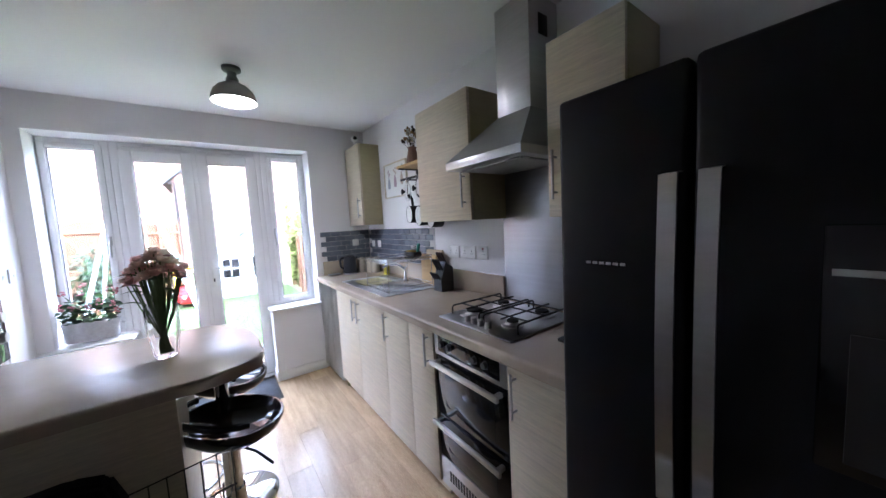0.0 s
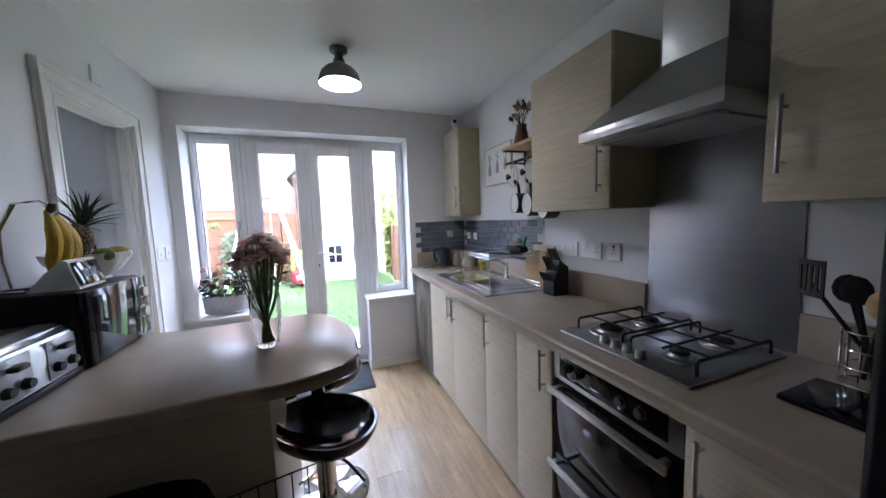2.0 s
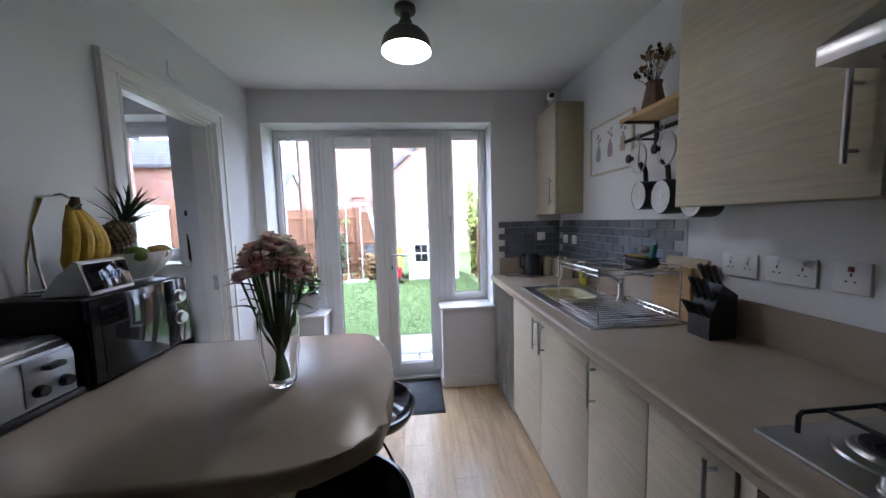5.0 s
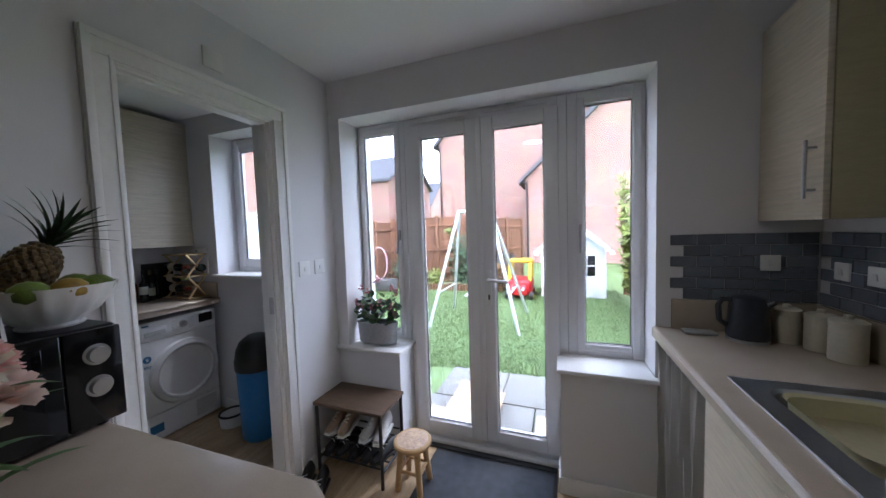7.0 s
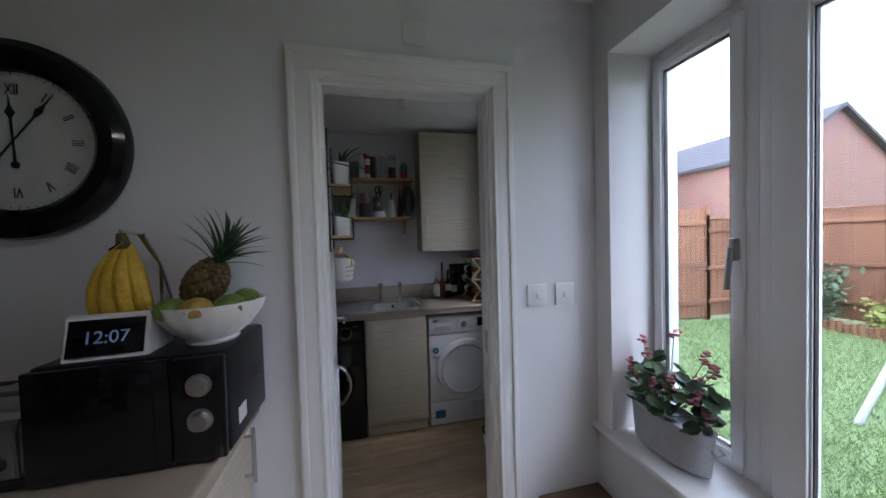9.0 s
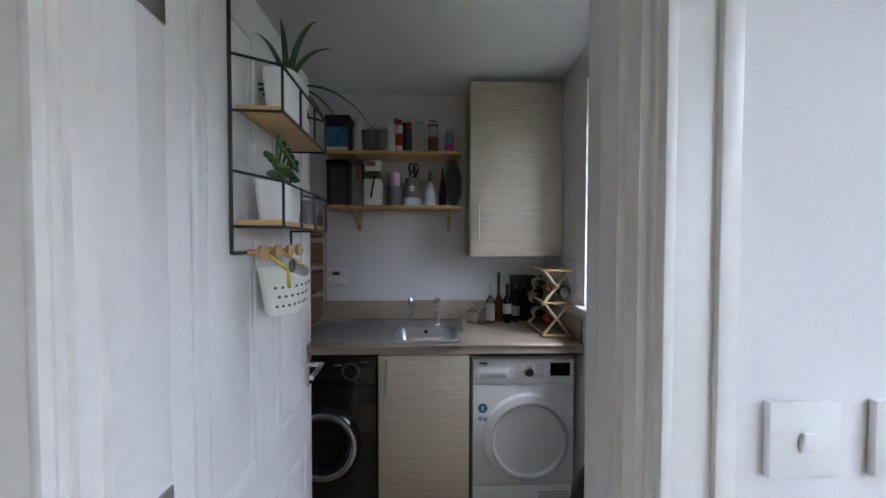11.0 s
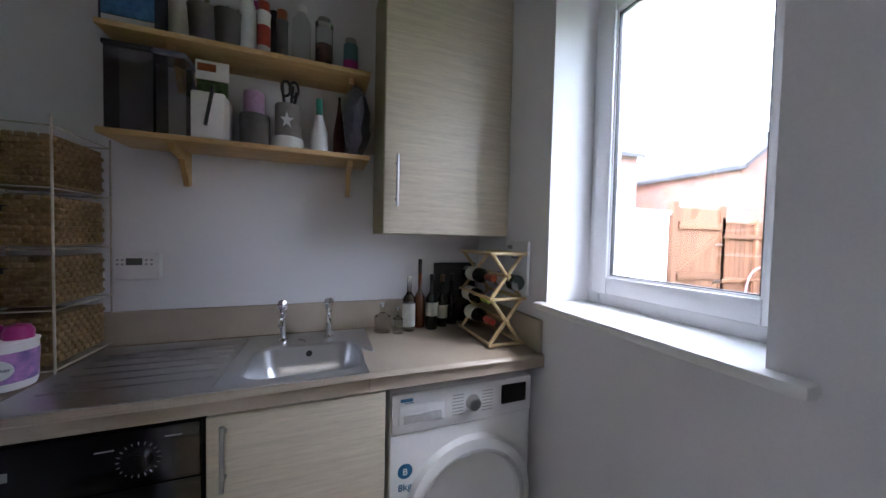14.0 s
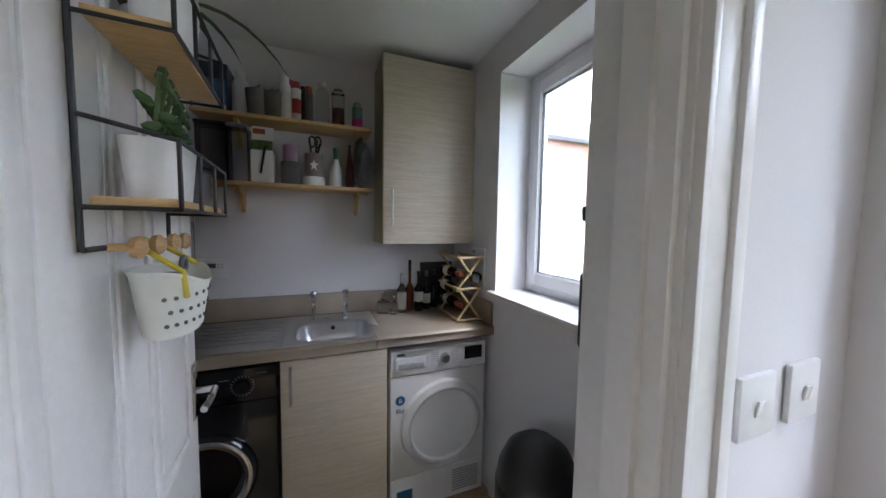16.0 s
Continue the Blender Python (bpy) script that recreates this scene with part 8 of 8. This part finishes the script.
house("brick_house", -5.2, 3.6, 21.0, 31.0, 6.4, 11.2, "large red brick house with a blank gable wall", ridge_x=False)
house("brick_house", 0.0, 8.2, 17.6, 20.6, 3.5, 7.25, "lower red brick house with a grey tiled gable", ridge_x=False)
house("brick_house", -24.0, -9.2, 22.0, 29.0, 4.9, 7.0, "red brick house with a grey tiled roof")
house("brick_house", -20.0, -12.0, 9.0, 19.0, 5.7, 8.4, "pale orange brick house with a tiled roof beyond the gate", ridge_x=False)
house("brick_house", -30.0, -16.0, 46.0, 54.0, 5.2, 8.6, "distant house with pale walls and a grey roof", [(-18.5, 3.2, 1.6, 1.4), (-22.5, 3.2, 1.6, 1.4)])

# swing frame
sw = thing("garden_swing", (0.1, 8.45, GZ), "silver metal garden swing on the lawn", "swing")
M_GALV = material("galvanised_tube", (0.6, 0.62, 0.63), 0.4, 0.5, vary=0.06)
for top, foot in ((-0.19, -0.55), (0.33, 0.84)):
    for y in (7.83, 9.1):
        part("leg", tube(B(), [(foot, y, GZ), (top + (foot - top) * 0.06, 8.45 + (y - 8.45) * 0.07, 1.64), (top, 8.45, 1.72)], 0.026, 10), M_GALV, sw)
    f = (top + foot) / 2 * 0.6 + foot * 0.4
    part("cross_brace", rod(B(), (f, 8.08, 0.42), (f, 8.84, 0.42), 0.015), M_GALV, sw)
part("top_bar", rod(B(), (-0.22, 8.45, 1.72), (0.36, 8.45, 1.72), 0.028), M_GALV, sw)
for x in (-0.06, 0.20):
    part("rope", rod(B(), (x, 8.45, 1.70), (x, 8.45, 0.32), 0.006, seg=6), M_WHITE_PLASTIC, sw)
part("swing_seat", box(B(), -0.12, 8.36, 0.29, 0.28, 8.54, 0.325, 0.012), M_WHITE_PLASTIC, sw)

# toy car
tc = thing("toy_car", (0.55, 10.6, GZ), "red and yellow plastic ride-in toy car", "toy car")
M_TRED, M_TYEL = material("red_toy_plastic", (0.55, 0.02, 0.025), 0.35), material("yellow_toy_plastic", (0.7, 0.5, 0.03), 0.35)
part("body", box(B(), 0.30, 10.25, GZ + 0.08, 0.82, 11.0, GZ + 0.42, 0.09, 4), M_TRED, tc)
part("bonnet", box(B(), 0.36, 10.05, GZ + 0.10, 0.76, 10.35, GZ + 0.34, 0.08, 4), M_TRED, tc)
for x in (0.34, 0.78):
    part("pillar", tube(B(), [(x, 10.36, GZ + 0.38), (x, 10.46, GZ + 0.72), (x, 10.60, GZ + 0.80), (x, 10.86, GZ + 0.78), (x, 10.94, GZ + 0.40)], 0.04, 10), M_TYEL, tc)
part("roof", box(B(), 0.32, 10.46, GZ + 0.77, 0.80, 10.88, GZ + 0.84, 0.03, 3), M_TYEL, tc)
for x in (0.30, 0.82):
    for y in (10.22, 10.86):
        wh = part("wheel", rod(B(), (x - 0.035, y, GZ + 0.085), (x + 0.035, y, GZ + 0.085), 0.085, seg=20), M_BLACK, tc)
        part("hub", rod(B(), (x - 0.04, y, GZ + 0.085), (x + 0.04, y, GZ + 0.085), 0.035, seg=14), M_TYEL, wh)
for x in (0.46, 0.66):
    part("headlight", ball(B(), (x, 10.055, GZ + 0.25), 0.04, 1, 0.5, 1), M_WHITE_PLASTIC, tc)

# playhouse
ph = thing("playhouse", (1.75, 11.4, GZ), "white painted wooden garden playhouse with a grey roof", "playhouse")
part("front_wall", prism(B(), [(1.12, 0), (2.42, 0), (2.42, 1.05), (1.77, 1.62), (1.12, 1.05)], 0, 0.05, m=Matrix.Translation((0, 11.0, GZ)) @ pose(0, 0, 0, 90, 0, 0)), M_WHITE_BOARD, ph)
part("side_wall", box(B(), 1.12, 11.0, GZ, 1.17, 12.1, GZ + 1.05), M_WHITE_BOARD, ph)
part("side_wall", box(B(), 2.37, 11.0, GZ, 2.42, 12.1, GZ + 1.05), M_WHITE_BOARD, ph)
for i in range(8):
    part("weatherboard", prism(B(), [(0, 0), (0.018, 0), (0.006, 0.13), (0, 0.13)], 1.12, 2.42, m=Matrix.Translation((0, 10.95, GZ + 0.01 + i * 0.13)) @ pose(0, 0, 0, 90, 0, 90) @ Matrix.Diagonal((-1, 1, 1, 1))), M_WHITE_BOARD, ph)
M_FELT = material("grey_roof_felt", (0.3, 0.29, 0.3), 0.95, vary=0.12)
for s in (-1, 1):
    part("roof_slope", prism(B(), [(1.77, 1.66), (1.77 + s * 0.78, 0.97), (1.77 + s * 0.80, 1.01), (1.77, 1.71)], -1.3, 0.22, m=Matrix.Translation((0, 11.0, GZ)) @ pose(0, 0, 0, 90, 0, 0)), M_FELT, ph)
    bm = B()
    for q in range(9):
        t = (q + 0.5) / 9
        lathe(bm, [(0, 0), (0.055, 0), (0.055, 0.02), (0, 0.02)], (1.77 + s * 0.78 * t, 10.77, GZ + 1.64 - 0.69 * t), 12, m=Matrix.Rotation(radians(90), 4, "X"))
    part("scalloped_bargeboard", bm, M_WHITE_BOARD, ph)
for x0 in (1.24, 1.84):
    d_ = part("door", box(B(), x0, 10.92, GZ + 0.05, x0 + 0.42, 10.945, GZ + 1.0, 0.005), M_WHITE_BOARD, ph)
    for q in range(2):
        for r_ in range(2):
            part("pane", box(B(), x0 + 0.05 + q * 0.17, 10.914, GZ + 0.48 + r_ * 0.23, x0 + 0.20 + q * 0.17, 10.921, GZ + 0.68 + r_ * 0.23), M_OVEN_GLASS, d_)
ph.location.x -= 0.12
ph.location.y -= 0.3
dk_ = thing("water_butt", (0.05, 11.35, GZ), "dark grey plastic water butt by the fence", "water butt")
part("barrel", lathe(B(), [(0, 0), (0.24, 0), (0.29, 0.45), (0.27, 0.85), (0.25, 0.87), (0, 0.87)], (0.05, 11.4, GZ), 28), M_GREYF, dk_)
part("rim", tube(B(), [(0.05 + 0.265 * math.cos(radians(a)), 11.4 + 0.265 * math.sin(radians(a)), GZ + 0.87) for a in range(0, 360, 20)], 0.02, closed=True), M_BLACK, dk_)
bt = thing("bird_table", (-0.35, 11.75, GZ + 1.85), "small wooden bird table on the fence post", "bird table")
part("floor_board", box(B(), -0.62, 11.75, GZ + 2.0, -0.22, 12.05, GZ + 2.03, 0.004), M_FENCE, bt)
part("roof_board", box(B(), -0.62, 11.75, GZ + 2.22, -0.22, 12.05, GZ + 2.25, 0.004), M_FENCE, bt)
for x in (-0.58, -0.26):
    part("post", box(B(), x - 0.02, 11.88, GZ + 1.9, x + 0.02, 11.92, GZ + 2.22), M_FENCE, bt)


# shrubs and hanging baskets
def shrub(name, c, r, h, n, mat_, label, seed, leaf=0.035):
    g = thing(name, (c[0], c[1], c[2]), label, "shrub")
    rg = np.random.RandomState(seed)
    bm = B()
    tips = []
    for i in range(14):
        a = i * 2.4
        tip = Vector((c[0] + r * 0.8 * math.cos(a) * rg.uniform(0.3, 1), c[1] + r * 0.8 * math.sin(a) * rg.uniform(0.3, 1), c[2] + h * rg.uniform(0.5, 1.0)))
        tips.append(tip)
        mid = Vector(c).lerp(tip, 0.5) + Vector((0.05 * math.cos(a), 0.05 * math.sin(a), 0.05))
        tube(bm, [c, mid, tip], 0.008, 5)
    part("stems", bm, M_DARKWOOD, g)
    vs, fs = [], []
    base = ORIGIN[g.name]
    for i in range(n):
        t = tips[rg.randint(len(tips))]
        f = rg.uniform(0.15, 1.05)
        p = Vector(c).lerp(t, f) + Vector(rg.normal(0, r * 0.18, 3))
        u_ = Vector(rg.normal(0, 1, 3)).normalized()
        w_ = u_.orthogonal().normalized()
        s_ = leaf * rg.uniform(0.6, 1.3)
        k = len(vs)
        vs += [tuple(p - u_ * s_ - base), tuple(p + w_ * s_ * 0.45 - base), tuple(p + u_ * s_ - base), tuple(p - w_ * s_ * 0.45 - base)]
        fs.append((k, k + 1, k + 2, k + 3))
    me = bpy.data.meshes.new("foliage")
    me.from_pydata(vs, [], fs)
    me.materials.append(mat_)
    o = new("foliage", me)
    o.parent = g
    tagged(o, kind="stuff")
    return g


M_SHRUB = material("shrub_leaf", (0.06, 0.11, 0.05), 0.6, vary=0.35, scale=5, fine=30, bump=0)
M_BAMB = material("yellow_green_leaf", (0.26, 0.31, 0.07), 0.6, vary=0.3, scale=5, fine=30, bump=0)
M_DEAD = material("dry_stems", (0.27, 0.17, 0.08), 0.9, vary=0.3, scale=9)
shrub("shrub", (-1.0, 11.2, GZ), 0.45, 1.4, 900, M_SHRUB, "dark green shrub against the fence", 1, 0.06)
shrub("shrub", (-2.6, 11.2, GZ), 0.55, 1.0, 800, M_SHRUB, "rounded green shrub in the border", 2, 0.06)
shrub("shrub", (2.72, 10.5, GZ), 0.30, 2.5, 1400, M_BAMB, "tall yellow-green shrub beside the playhouse", 3, 0.07)
shrub("dry_grass", (0.0, 10.9, GZ), 0.3, 0.8, 500, M_DEAD, "dry brown plant stems by the fence", 4, 0.07)
shrub("shrub", (-1.8, 11.3, GZ), 0.4, 0.45, 500, M_BAMB, "low green border plant", 5, 0.05)
for x, z in ((-1.5, 1.42), (-0.75, 1.45)):
    shrub("hanging_plant", (x, 11.62, z - 0.1), 0.13, 0.16, 160, M_BAMB, "hanging basket of pale leaves on the fence", 6, 0.035)
bd = thing("border_edging", (-1.8, 10.95, GZ), "low log edging along the flower border", "edging")
for i in range(40):
    part("log", rod(B(), (-3.2 + i * 0.075, 10.95, GZ), (-3.2 + i * 0.075, 10.95, GZ + 0.14 + 0.02 * (i % 3)), 0.034, seg=8), M_FENCE, bd)
ho = thing("garden_hoop", (-2.5, 10.6, GZ), "pale pink plastic hoop on a dark box", "hoop")
part("hoop", tube(B(), [(-3.1 + 0.22 * math.cos(radians(a)), 10.6, GZ + 0.72 + 0.42 * math.sin(radians(a))) for a in range(0, 360, 15)], 0.018, 8, closed=True), material("pink_hoop", (0.65, 0.42, 0.45), 0.4), ho)
part("box", box(B(), -3.2, 10.45, GZ, -2.7, 10.8, GZ + 0.3, 0.02), M_GREYF, ho)

# ---- pieces: floor planks and wall tiles ----
rng = random.Random(17)
plank_me = finish(box(B(), -0.0698, -0.4995, -0.012, 0.0698, 0.4995, 0.0, 0.0006, 1), "plank", M_OAK)
for i in range(18):
    x = -0.03 + i * 0.14
    if x > R - 0.05:
        break
    off = rng.uniform(0, 1.0)
    for j in range(7):
        y = -1.2 + off + j
        if y > 5.6:
            continue
        o = new("plank", plank_me)
        o.parent = floor_ob
        o.location = (x + 0.07, y, 0)
for i in range(12):
    x = -1.74 + i * 0.14
    off = rng.uniform(0, 1.0)
    for j in range(2):
        y = 3.4 + off + j
        o = new("plank", plank_me)
        o.parent = floor_ob
        o.location = (x + 0.07, y, 0)

tw_, th_ = 0.102, 0.049
tile_x = finish(box(B(), -0.005, -tw_ / 2 + 0.0015, -th_ / 2 + 0.0015, 0, tw_ / 2 - 0.0015, th_ / 2 - 0.0015, 0.0022, 1), "tile", M_TILE)
tile_y = finish(box(B(), -tw_ / 2 + 0.0015, -0.005, -th_ / 2 + 0.0015, tw_ / 2 - 0.0015, 0, th_ / 2 - 0.0015, 0.0022, 1), "tile", M_TILE)
half_y = finish(box(B(), -tw_ / 4 + 0.0015, -0.005, -th_ / 2 + 0.0015, tw_ / 4 - 0.0015, 0, th_ / 2 - 0.0015, 0.0022, 1), "tile", M_TILE)
sp_ = thing("tile_splashback", (R, 4.4, 1.09), "grey-blue brick-laid glazed wall tiles above the sink", "wall tiles", kind="structure")
part("grout", box(box(B(), R - 0.004, 3.755, 1.072, R - 0.0005, 4.9995, 1.366), 1.93, 4.996, 1.072, R - 0.004, 4.9995, 1.366), M_GROUT, sp_)
for r_ in range(6):
    z = 1.072 + th_ * (r_ + 0.5)
    for c in range(12):
        y = 4.995 - tw_ * (c + 0.5) - (tw_ / 2 if r_ % 2 else 0)
        if y - tw_ / 2 < 3.74:
            continue
        o = new("tile", tile_x)
        o.parent = sp_
        o.location = Vector((R - 0.003, y, z)) - ORIGIN[sp_.name]
    for c in range(5):
        x = R - 0.012 - tw_ * (c + 0.5) - (0 if r_ % 2 else tw_ / 2 - 0.0)
        if x - tw_ / 2 < 1.865:
            continue
        o = new("tile", tile_y)
        o.parent = sp_
        o.location = Vector((x, 4.9965, z)) - ORIGIN[sp_.name]
    if r_ % 2 == 0:
        o = new("tile", half_y)
        o.parent = sp_
        o.location = Vector((R - 0.012 - tw_ / 4, 4.9965, z)) - ORIGIN[sp_.name]
def tile_socket(p, axis):
    plate("wall_socket", p, 0.066, 0.066, axis, "white socket plate on the tiles", "socket", 1)


tile_socket((2.23, 4.987, 1.24), "-y")
tile_socket((R - 0.012, 4.87, 1.22), "-x")
tile_socket((R - 0.012, 4.73, 1.22), "-x")
